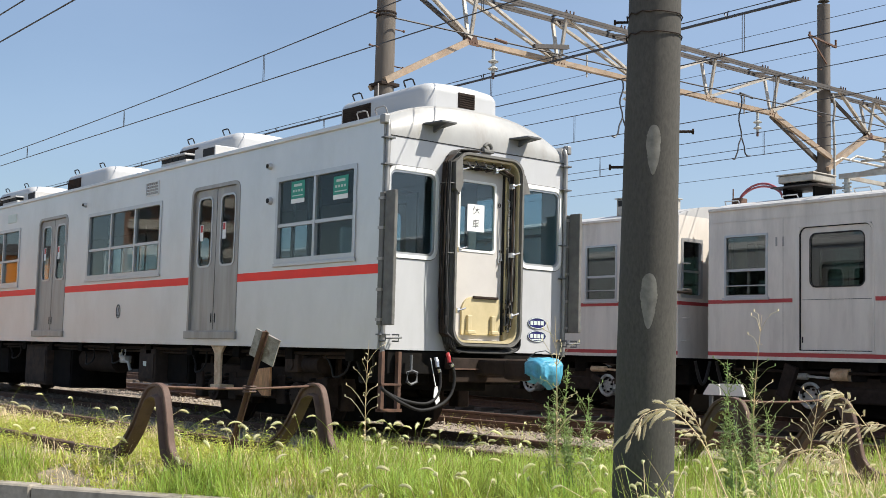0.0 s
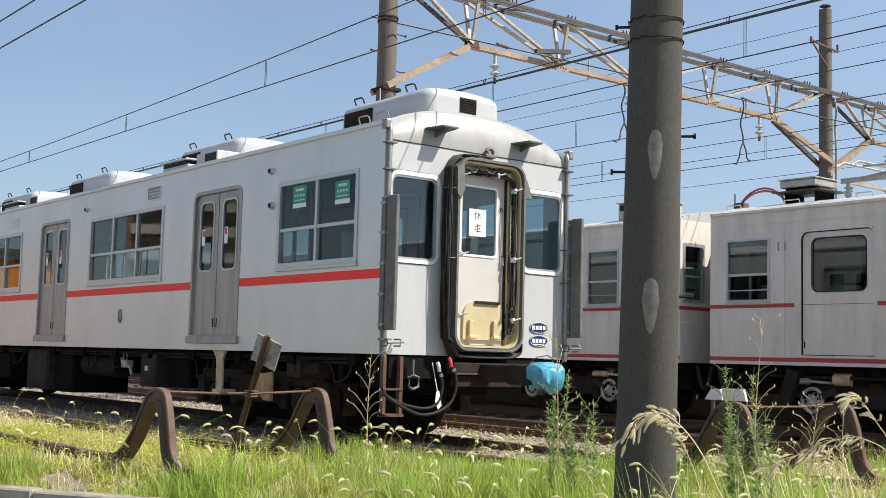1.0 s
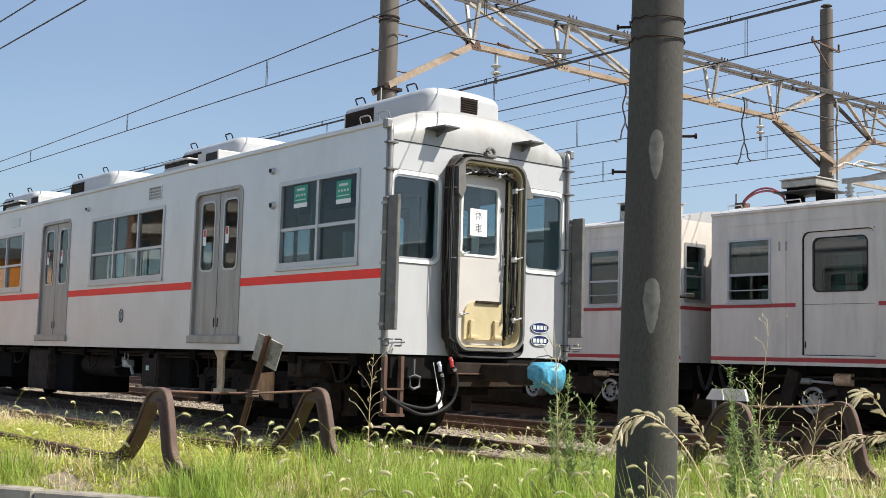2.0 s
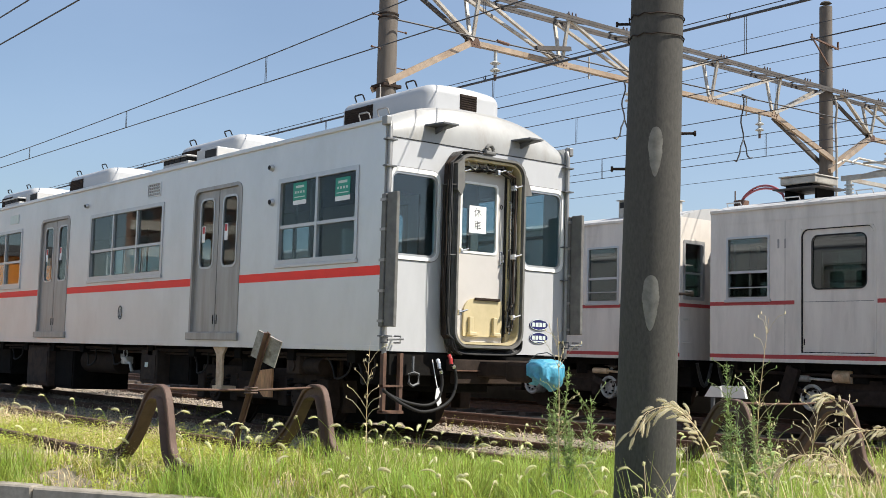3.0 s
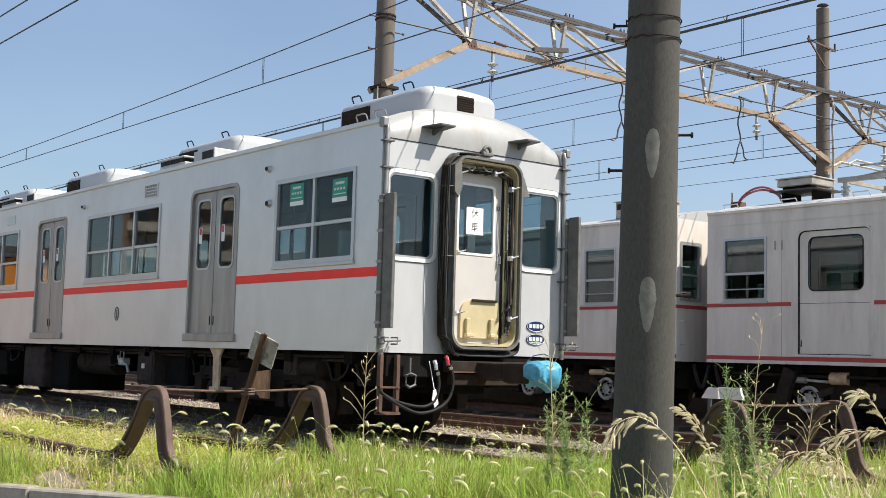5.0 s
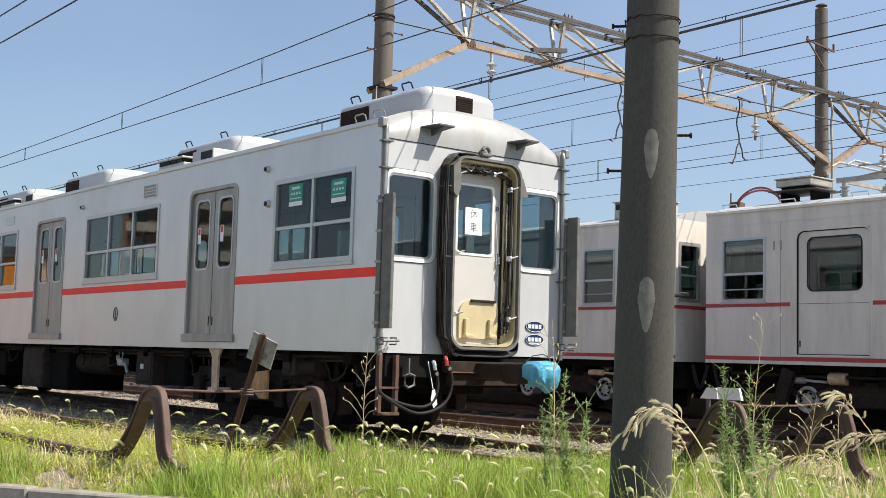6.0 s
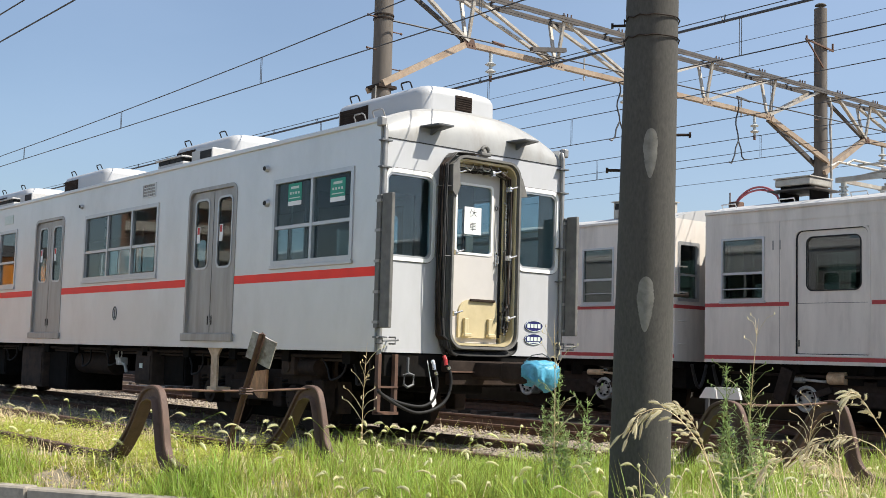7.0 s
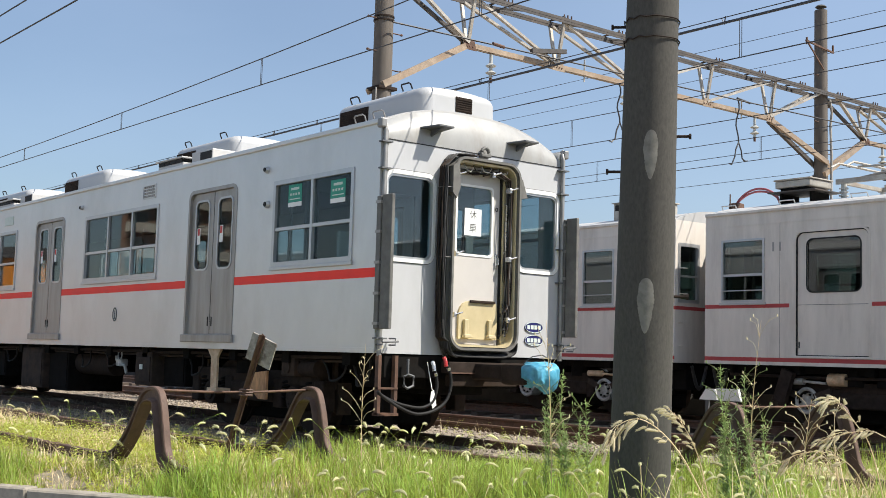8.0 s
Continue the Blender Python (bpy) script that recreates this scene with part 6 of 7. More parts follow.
made("pole_band", lambda bm: [box(bm, -0.235, 0.235, -0.235, 0.235, 6.53, 6.60, 0.01)], "grime", pl, "dark knee clamp")
for k, z in enumerate((7.0, 7.35, 7.8, 8.05, 8.6)):
    s = -1 if k % 2 else 1
    made("step_bolt", lambda bm: [tube(bm, [(0.05, s * 0.19, z), (0.05, s * 0.42, z)], 0.014, 6), tube(bm, [(0.05, s * 0.42, z), (0.05, s * 0.45, z)], 0.028, 8)], "rust", pl)
made("switch_gear", lambda bm: [box(bm, 0.05, 0.65, -0.60, -0.1, 5.95, 6.02, 0.01), box(bm, 0.25, 0.45, -0.50, -0.2, 6.02, 6.20, 0.02), tube(bm, [(0.5, -0.5, 6.0), (0.5, -0.5, 6.45)], 0.015, 6)], "galv", pl, "small grey fittings on the pole")
pr = build_pole(GX, 22.88, 11.60, 0.215, 0.185, "tall grey-brown concrete pole with a small crossarm")
made("crossarm", lambda bm: [beam(bm, (0.2, -1.05, 10.46), (0.2, 0.35, 10.34), 0.045, 0.05), beam(bm, (0.2, -0.95, 10.42), (0.2, -0.15, 9.75), 0.035, 0.04)], "rust", pr, "small rusty crossarm")
for ya in (-1.0, 0.32):
    made("arm_insulator", lambda bm: tube(bm, [(0.2, ya, 10.36), (0.2, ya, 10.56)], 0.032, 8), "rust", pr)
made("conduit", lambda bm: tube(bm, [(0.22, 0.12, 8.9), (0.24, 0.2, 8.5), (0.23, 0.14, 8.1), (0.24, 0.18, 7.2), (0.23, 0.15, 4)], 0.035, 6), "galv", pr, "", True)
for k, z in enumerate((7.6, 8.2, 8.7, 9.6, 7.3)):
    s = -1 if k % 2 else 1
    made("step_bolt", lambda bm: tube(bm, [(0.05, s * 0.18, z), (0.05, s * 0.40, z)], 0.014, 6), "rust", pr)


def wire(y, z, r, sag=0.0, x0=-48, x1=26, name="overhead_wire", label="thin dark overhead wire above the yard", y_end=None, z_end=None, hump=0.0):
    n = 24
    y_end, z_end = y if y_end is None else y_end, z if z_end is None else z_end
    pts = []
    for i in range(n + 1):
        t = i / n
        x = x0 + (x1 - x0) * t
        u = ((x - GX) / 38.0) % 1.0
        pts.append((x, y + (y_end - y) * t, z + (z_end - z) * t - sag * 4 * u * (1 - u) + hump * ((x + 20.0) / 20.0) ** 2))
    ob = made(name, lambda bm: tube(bm, pts, r, 6), "wire", None, "", True)
    return tagged(ob, label, "wire", "overhead wires")


wire(STUB, 4.72, 0.009)
wire(STUB, 5.08, 0.009)
for yc, zc, zm in ((1.375, 4.96, 5.19), (5.05, 4.97, 5.48), (10.08, 5.46, 6.02), (14.4, 5.56, 6.07)):
    a = wire(yc, zc, 0.008, label="grooved contact wire over a track")
    b = wire(yc, zm, 0.008, 0.0, hump=0.31 if yc < 2 else 0.0, label="messenger wire above a contact wire")
    for x in np.arange(-46, 24, 5.0 if yc > 1.4 else 5.05):
        for k in (0.0, 0.035):
            made("dropper", lambda bm: tube(bm, [(x + k + yc * 0.37, yc, zc), (x + k + yc * 0.37, yc, zm - 0.01 + (0.31 * ((x + yc * 0.37 + 20.0) / 20.0) ** 2 if yc < 2 else 0))], 0.005, 5), "wire", b)
fd = wire(9.94, 7.26, 0.026, 0.0, label="thick black feeder cable over the yard")
wire(9.94, 7.36, 0.009, 0.0)
for x in np.arange(-40, 22, 2.3):
    made("spacer", lambda bm: [tube(bm, [(x, 9.94, 7.23), (x + 0.03, 9.94, 7.38)], 0.012, 5), tube(bm, [(x, 9.94, 7.23), (x - 0.06, 9.94, 7.36)], 0.010, 5)], "wire", fd)
for y, z in ((22.0, 10.87), (23.4, 10.41), (17.0, 6.31), (24.0, 6.98)):
    wire(y, z, 0.008)
sp = made("span_wire", lambda bm: [tube(bm, [(GX + 0.35, 6.9 + 19.2 * i / 20, 7.94 + 0.32 * i / 20) for i in range(21)], 0.018, 6)], "wire", None, "", True)
tagged(sp, "dark span wire strung across between the poles", "wire", "overhead wires")
made("strain_insulator", lambda bm: [tube(bm, [(GX + 0.35, y - 0.17, 8.01), (GX + 0.35, y + 0.17, 7.99)], 0.04, 8) for y in (9.85,)], "rust", sp)


# ---- near pole ----
def build_near_pole():
    lo, hi = Vector((5.785, -2.29, -0.12)), Vector((6.225, -2.65, 6.05))
    p = thing("utility_pole", lo.x, lo.y, lo.z, "dark stained concrete utility pole with pale mortar patches", "utility pole")
    axis = hi - lo
    radius = lambda z: 0.173 - 0.0098 * z

    def shaft(bm):
        rings, seg, n = [], 40, 40
        for i in range(n + 1):
            c = axis * (i / n) - (Vector((0, 0, 0.6)) if i == 0 else Vector((0, 0, 0)))
            r = radius(c.z)
            rings.append([bm.verts.new(c + Vector((r * math.cos(2 * math.pi * j / seg), r * math.sin(2 * math.pi * j / seg), 0)) * (1 + 0.004 * noise.noise(Vector((j * 0.7, i * 0.8, 0))))) for j in range(seg)])
        for i in range(n):
            for j in range(seg):
                bm.faces.new((rings[i][j], rings[i][(j + 1) % seg], rings[i + 1][(j + 1) % seg], rings[i + 1][j]))
        bm.faces.new(rings[-1])
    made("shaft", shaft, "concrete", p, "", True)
    at = lambda z: axis * ((z - lo.z) / axis.z)
    view = math.atan2(EYE.y - lo.y, EYE.x - lo.x)

    def patch(zc, h, w, turn, seed):
        def draw(bm):
            rows, cols = 64, 14
            grid = []
            for i in range(rows + 1):
                s = -1 + 2 * i / rows
                body = w * math.sqrt(max(0.0, 1 - s * s)) * (1 + 0.38 * s)
                left = body * (1 + 0.14 * noise.noise(Vector((s * 3, seed, 0))) + 0.10 * noise.noise(Vector((s * 15, seed, 3))) + 0.09 * noise.noise(Vector((s * 43, seed, 6)))) + 0.001
                rite = body * (1 + 0.14 * noise.noise(Vector((s * 3, seed + 7, 5))) + 0.10 * noise.noise(Vector((s * 15, seed, 9))) + 0.09 * noise.noise(Vector((s * 43, seed, 12)))) + 0.001
                line = []
                for j in range(cols + 1):
                    c = at(zc + s * h)
                    u = -1 + 2 * j / cols
                    a = view + radians(turn) + (left if u < 0 else rite) / 0.16 * u
                    edge = (1 - s * s) * (1 - u ** 2)
                    r = radius(c.z) + 0.0010 + 0.0008 * edge
                    line.append(bm.verts.new(c + Vector((r * math.cos(a), r * math.sin(a), 0))))
                grid.append(line)
            for i in range(rows):
                for j in range(cols):
                    bm.faces.new((grid[i][j], grid[i][j + 1], grid[i + 1][j + 1], grid[i + 1][j]))
        made("mortar_patch", draw, "patch", p, "pale mortar patch", True)
    patch(1.285, 0.150, 0.042, 2, 1.0)
    patch(2.10, 0.135, 0.038, 4, 5.0)
    for z in (2.74, 2.85):
        made("wire_tie", lambda bm: tube(bm, [at(z + 0.012 * math.sin(3 * t)) + Vector(((radius(z) + 0.006) * math.cos(t * 0.2618), (radius(z) + 0.006) * math.sin(t * 0.2618), 0)) for t in range(24)], 0.004, 5, True), "grime", p)
    right = Vector((-math.sin(view), math.cos(view), 0))
    for z, s in ((2.83, -1), (2.225, 1), (2.03, -1), (1.345, 1)):
        c = at(z)
        made("step_bolt", lambda bm: [tube(bm, [c + right * s * (radius(z) - 0.01), c + right * s * (radius(z) + 0.065)], 0.008, 8), tube(bm, [c + right * s * (radius(z) + 0.065), c + right * s * (radius(z) + 0.078)], 0.016, 8)], "grime", p, "dark rusty step bolt")


build_near_pole()


# ---- bent-rail stops ----
HOOP = ((-1.66, 0.0), (-1.05, 0.0), (-0.73, 0.02), (-0.57, 0.08), (-0.38, 0.24), (-0.23, 0.43), (-0.14, 0.52), (0.0, 0.56),
        (0.14, 0.53), (0.21, 0.41), (0.26, 0.25), (0.31, 0.10), (0.42, 0.025), (0.60, 0.0))


def bent_path(x, h, base):
    """Side view of a rail bent up into a hoop: (x, z) points from the track end over the top to the ground."""
    return [(x + a, base + b * (h - base) / 0.56) for a, b in HOOP]


def rail_sweep(bm, pts, y):
    rings = []
    P = [Vector((a, 0, b)) for a, b in pts]
    # resample smoothly
    fine = []
    for i in range(len(P) - 1):
        p0, p1, p2, p3 = P[max(0, i - 1)], P[i], P[i + 1], P[min(len(P) - 1, i + 2)]
        for k in range(4):
            t = k / 4
            fine.append(0.5 * ((2 * p1) + (p2 - p0) * t + (2 * p0 - 5 * p1 + 4 * p2 - p3) * t * t + (3 * p1 - p0 - 3 * p2 + p3) * t ** 3))
    fine.append(P[-1])
    for i, p in enumerate(fine):
        d = (fine[min(i + 1, len(fine) - 1)] - fine[max(i - 1, 0)]).normalized()
        up = Vector((-d.z, 0, d.x))
        rings.append([bm.verts.new(p + Vector((0, y + 0.85 * u, 0)) + up * 0.72 * v) for u, v in RAIL])
    n = len(RAIL)
    for a, b in zip(rings, rings[1:]):
        for j in range(n):
            bm.faces.new((a[j], a[(j + 1) % n], b[(j + 1) % n], b[j]))
    bm.faces.new(rings[0][::-1])
    bm.faces.new(rings[-1])


def build_stop(xs, yc, h, base, label):
    """xs: where the two hoops have their tops."""
    st = thing("buffer_stop", 0, 0, 0, label, "buffer stop", "track ends")
    for x, y in zip(xs, (yc - 0.7495, yc + 0.7495)):
        made("bent_rail", lambda bm: rail_sweep(bm, bent_path(x, h, base), y), "rust_bar", st, "rusty rail bent into a hoop", True)
    a, b = Vector((xs[0] - 0.02, yc - 0.74, h - 0.03)), Vector((xs[1] - 0.02, yc + 0.74, h - 0.03))
    made("cross_bar", lambda bm: tube(bm, [a, a.lerp(b, 0.35) - Vector((0, 0, 0.018)), a.lerp(b, 0.65) - Vector((0, 0, 0.018)), b], 0.010, 8), "rust", st, "thin rusty cross rod", True)
    return st


build_stop((1.94, 1.77), STUB, 0.70, STUB_Z, "rusty track stop of two bent rails in the grass")
build_stop((4.12, 4.12), TRACK_1, 0.68, 0.02, "rusty track stop of bent rails behind tall weeds")


def build_sign():
    sg = thing("stop_sign", 1.62, -2.66, -0.14, "leaning rusty post with a weathered square board", "sign")
    foot, head = Vector((0, 0, 0)), Vector((0.60, 0.02, 1.25))
    made("post", lambda bm: [beam(bm, foot, head, 0.008, 0.050), beam(bm, foot + Vector((0, -0.02, 0)), head + Vector((0, -0.02, 0)), 0.04, 0.008)], "rust", sg, "rusty angle-iron post")
    c = Vector((0.535, 0.042, 1.125))
    d = (head - foot).normalized()
    side = Vector((0.80, 0.45, -0.38)).normalized()
    side = (side - d * side.dot(d)).normalized()
    nrm = d.cross(side)

    def board(bm):
        vs = [bm.verts.new(c + side * u * 0.118 + d * v * 0.112 + nrm * w) for u in (-1, 1) for v in (-1, 1) for w in (-0.006, 0.006)]
        for f in ((0, 1, 3, 2), (4, 6, 7, 5), (0, 4, 5, 1), (2, 3, 7, 6), (0, 2, 6, 4), (1, 5, 7, 3)):
            bm.faces.new([vs[k] for k in f])
    made("board", board, "board", sg, "flaking grey-white square board")
    made("tie", lambda bm: [tube(bm, [foot.lerp(head, 0.62) + Vector((0.05 * math.cos(t * 0.628), 0.05 * math.sin(t * 0.628), 0.02 * k)) for t in range(10)], 0.008, 5, True) for k in range(3)], "rust_bar", sg, "wire tie round the post")


build_sign()

# white lineside marker seen under the old train
wb = thing("white_marker", -0.64, 6.6, YARD, "white-painted sloped lineside marker with a dark slash", "marker")
made("board", lambda bm: prism(bm, [(-0.36, 0.57), (-0.06, 0.57), (-0.08, 0.73), (-0.24, 0.73)], SIDE, 0.0, 0.05), "white", wb)
made("board", lambda bm: prism(bm, [(-0.02, 0.57), (0.38, 0.57), (0.33, 0.74), (-0.05, 0.74)], SIDE, 0.0, 0.05), "white", wb)
for x in (-0.25, 0.2):
    made("leg", lambda bm: box(bm, x, x + 0.05, 0.01, 0.05, -0.05, 0.575), "inside_dark", wb)


# ---- street side, seen mirrored in the windows ----
def build_block(x, y, w, d, floors, label, material, band, rz):
    b = thing("apartment_block", x, y, -0.55, label, "building", rz=rz)
    h = floors * 3.0
    holes = [(-w / 2 + 1.0 + 3.0 * i, -w / 2 + 2.8 + 3.0 * i, 3.0 * k + 0.9, 3.0 * k + 2.4) for i in range(int((w - 1) / 3)) for k in range(floors)]
    made("wall", lambda bm: wall(bm, -w / 2, w / 2, 0, h, holes, SIDE, -d / 2, -d / 2 + 0.25), material, b)
    made("wall", lambda bm: [box(bm, -w / 2, w / 2, d / 2 - 0.25, d / 2, 0, h), box(bm, -w / 2, -w / 2 + 0.25, -d / 2 + 0.25, d / 2 - 0.25, 0, h), box(bm, w / 2 - 0.25, w / 2, -d / 2 + 0.25, d / 2 - 0.25, 0, h)], material, b)
    made("roof", lambda bm: box(bm, -w / 2 - 0.2, w / 2 + 0.2, -d / 2 - 0.2, d / 2 + 0.2, h, h + 0.5, 0.04), band, b)
    for k in range(1, floors):
        made("balcony", lambda bm: [box(bm, -w / 2 + 0.5, w / 2 - 0.5, -d / 2 - 1.2, -d / 2, 3.0 * k, 3.0 * k + 0.15), box(bm, -w / 2 + 0.5, w / 2 - 0.5, -d / 2 - 1.2, -d / 2 - 1.1, 3.0 * k + 0.15, 3.0 * k + 1.1)], band, b)
    for a, c, e, f in holes:
        win = made("window", lambda bm: ring(bm, [(a, e), (c, e), (c, f), (a, f)], [(a + 0.07, e + 0.07), (c - 0.07, e + 0.07), (c - 0.07, f - 0.07), (a + 0.07, f - 0.07)], SIDE, -d / 2 + 0.08, -d / 2 + 0.14), "frame", b)
        made("pane", lambda bm: box(bm, a + 0.06, c - 0.06, -d / 2 + 0.10, -d / 2 + 0.105, e + 0.06, f - 0.06), "glass_green", win)
    return b


build_block(-122, -57, 13, 10, 7, "distant brown tiled apartment block with cream balconies", "brick", "cream", 115)
# Stand-in added for an unidentified orange shape mirrored in the windows.
sh = thing("orange_stand_in", -48.6, -12.2, -0.5, "orange stand-in block mirrored in the carriage windows", "building", rz=115)
made("wall", lambda bm: [box(bm, -2, 2, -2, -1.8, 0, 5.6), box(bm, -2, 2, 1.8, 2, 0, 5.6), box(bm, -2, -1.8, -1.8, 1.8, 0, 5.6), box(bm, 1.8, 2, -1.8, 1.8, 0, 5.6)], "orange", sh, "orange sheet cladding")
made("roof", lambda bm: prism(bm, [(-2.3, 5.6), (2.3, 5.6), (0, 6.3)], END, -2.2, 2.2), "dark_beam", sh)
made("door", lambda bm: box(bm, -1.0, 1.0, -2.04, -2.0, 0, 3.0), "steel_door", sh, "grey roller door")


# ---- added backdrop for the shade beyond the older train ----
# Added strip hiding sunlit ground; its dark colour stands for shade under the cars.
tagged(made("wall_north", lambda bm: box(bm, -70, 45, 11.95, 12.15, -0.4, 0.92, 0.02), "shade_fill"), "low dark backdrop standing for shade beyond the older train", "wall", kind="structure")


# ---- growth ----
def blade_mesh(name, roots, lengths, leans, turns, widths, material, label, category, droop=0.9, levels=4):
    """Many curved tapering blades in one mesh, all arrays of one length."""
    n = len(roots)
    verts = np.zeros((n, 2 * levels + 1, 3))
    cx, sx = np.cos(turns), np.sin(turns)
    for k in range(levels + 1):
        t = k / levels
        ang = leans * (0.25 + droop * 1.6 * t)
        out = lengths * t * np.sin(np.clip(ang, 0, 2.2)) * 0.8
        up = lengths * t * np.cos(np.clip(ang * 0.75, 0, 1.9))
        c = roots + np.stack([cx * out, sx * out, up], 1)
        if k == levels:
            verts[:, 2 * levels] = c
        else:
            w = widths * (1 - 0.75 * t) * 0.5
            side = np.stack([-sx * w, cx * w, np.zeros(n)], 1)
            verts[:, 2 * k], verts[:, 2 * k + 1] = c - side, c + side
    quads, tris = [], []
    base = (2 * levels + 1) * np.arange(n)
    for k in range(levels - 1):
        quads.append(np.stack([base + 2 * k, base + 2 * k + 1, base + 2 * k + 3, base + 2 * k + 2], 1))
    tris = np.stack([base + 2 * levels - 2, base + 2 * levels - 1, base + 2 * levels], 1)
    faces = np.concatenate(quads).tolist() + tris.tolist()
    me = bpy.data.meshes.new(name)
    me.from_pydata(verts.reshape(-1, 3).tolist(), [], faces)
    me.materials.append(M[material])
    return tagged(new(name, me), label, category, kind="stuff")


CELL, GX0, GX1, GY0, GY1 = 0.09, -10.0, 7.2, -5.5, 5.5
GRID_X, GRID_Y = np.meshgrid(np.arange(GX0, GX1, CELL), np.arange(GY0, GY1, CELL), indexing="ij")


def over_grid(f):
    return np.array([f(float(x), float(y)) for x, y in zip(GRID_X.ravel(), GRID_Y.ravel())])


GRID_Z = over_grid(ground_z)
GRID_TALL = over_grid(lambda x, y: 0.5 + 0.75 * noise.noise(Vector((x * 0.8, y * 0.8, 12.0))))


def scatter(count, rng, keep):
    """Random places in the yard; keep(x, y) gives the chance that something grows there. Returns places and height factors."""
    w = over_grid(keep)
    pick = rng.choice(len(w), count, p=w / w.sum())
    x = GRID_X.ravel()[pick] + rng.uniform(-0.5, 0.5, count) * CELL
    y = GRID_Y.ravel()[pick] + rng.uniform(-0.5, 0.5, count) * CELL
    return np.stack([x, y, GRID_Z[pick] - 0.02], 1), GRID_TALL[pick]


def lush(x, y):
    edge = y - kerb_line(x)
    if edge < -0.04:
        return 0.0
    clump = 0.35 + 1.5 * noise.noise(Vector((x * 1.1, y * 1.1, 1.5))) + 0.9 * noise.noise(Vector((x * 3.2, y * 3.2, 4.5)))
    if edge < 0.7 or x > 2.6 and y < -1.4 + 0.5 * (x - 2.6):
        base, clump = 1.0, clump + 0.3
    elif y < -2.35:
        base = 0.20 if x > 0.6 else 0.11
    elif x > 1.7 and y < 0.3:
        base, clump = 0.95, clump + 0.25
    elif x > 1.2 and y < 2.6:
        base = 0.42
    elif y < -1.5:
        base = 0.035
    elif x > 3.4 and y < 5:
        base = 0.2
    else:
        base = 0.008
    return base * max(0.0, min(1.0, clump))


def dry(x, y):
    if y < kerb_line(x) + 0.03:
        return 0.0
    clump = 0.35 + 1.2 * noise.noise(Vector((x * 0.7 + 9, y * 0.7, 8.5)))
    base = (1.0 if x < -0.5 else 0.45) if y < -2.0 else (0.7 if x > 2.2 and y < 4 else 0.03)
    return base * max(0.0, min(1.0, clump))


def build_grass():
    rng = np.random.default_rng(11)
    r, tall = scatter(135000, rng, lush)
    n = len(r)
    near_kerb = np.array([0.98 if x > 2.6 and y > -2.6 else 0.80 if x > 2.6 else 0.8 if x > 1.7 and y > -2.0 else (0.62 if y - kerb_line(x) < 0.6 else 0.26) for x, y, _ in r])
    blade_mesh("grass", r, near_kerb * (0.13 + 0.27 * np.clip(tall, 0, 1.1)) * rng.uniform(0.4, 1.45, n), rng.uniform(0.05, 1.15, n), rng.uniform(0, 6.283, n), rng.uniform(0.0035, 0.012, n), "grass",
               "bright green uncut grass in clumps over the yard's edge", "grass")
    r, tall = scatter(40000, rng, dry)
    n = len(r)
    blade_mesh("dry_grass", r, rng.uniform(0.07, 0.30, n), rng.uniform(0.2, 1.3, n), rng.uniform(0, 6.283, n), rng.uniform(0.003, 0.006, n), "straw",
               "dry straw-coloured grass among the green", "grass")
    # tall thin grasses close to the street
    n = 620
    r = np.stack([rng.uniform(6.9, 8.3, n), rng.uniform(-3.5, -2.3, n), np.full(n, YARD)], 1)
    blade_mesh("roadside_grass", r, rng.uniform(0.35, 0.84, n), rng.uniform(0.1, 1.1, n), rng.normal(2.7, 1.4, n), rng.uniform(0.003, 0.006, n), "straw",
               "tall dry roadside grass", "grass", levels=6)
    n = 500
    r = np.stack([rng.uniform(6.4, 7.6, n), rng.uniform(-3.4, -1.8, n), np.full(n, YARD)], 1)
    blade_mesh("roadside_green", r, rng.uniform(0.35, 0.70, n), rng.uniform(0.1, 0.9, n), rng.normal(2.7, 1.4, n), rng.uniform(0.004, 0.008, n), "grass",
               "tall green roadside grass", "grass", levels=6)
    # broad low weeds
    def low(x, y):
        if y < kerb_line(x) + 0.05:
            return 0.0
        c = max(0.0, 0.4 + 1.3 * noise.noise(Vector((x * 1.3, y * 1.3, 20.0))))
        if -3.9 < y < -2.0 and -4.5 < x < 3.5:
            return 1.0 * c
        return 0.25 * c if -1.6 < y < -0.3 and -7 < x < 1 else 0.35 * lush(x, y)

    r, tall = scatter(30000, rng, low)
    n = len(r)
    blade_mesh("low_weeds", r, rng.uniform(0.05, 0.15, n), rng.uniform(0.4, 1.3, n), rng.uniform(0, 6.283, n), rng.uniform(0.010, 0.024, n), "low_weed",
               "low broad-leaved weeds between the grass", "weeds", levels=3)


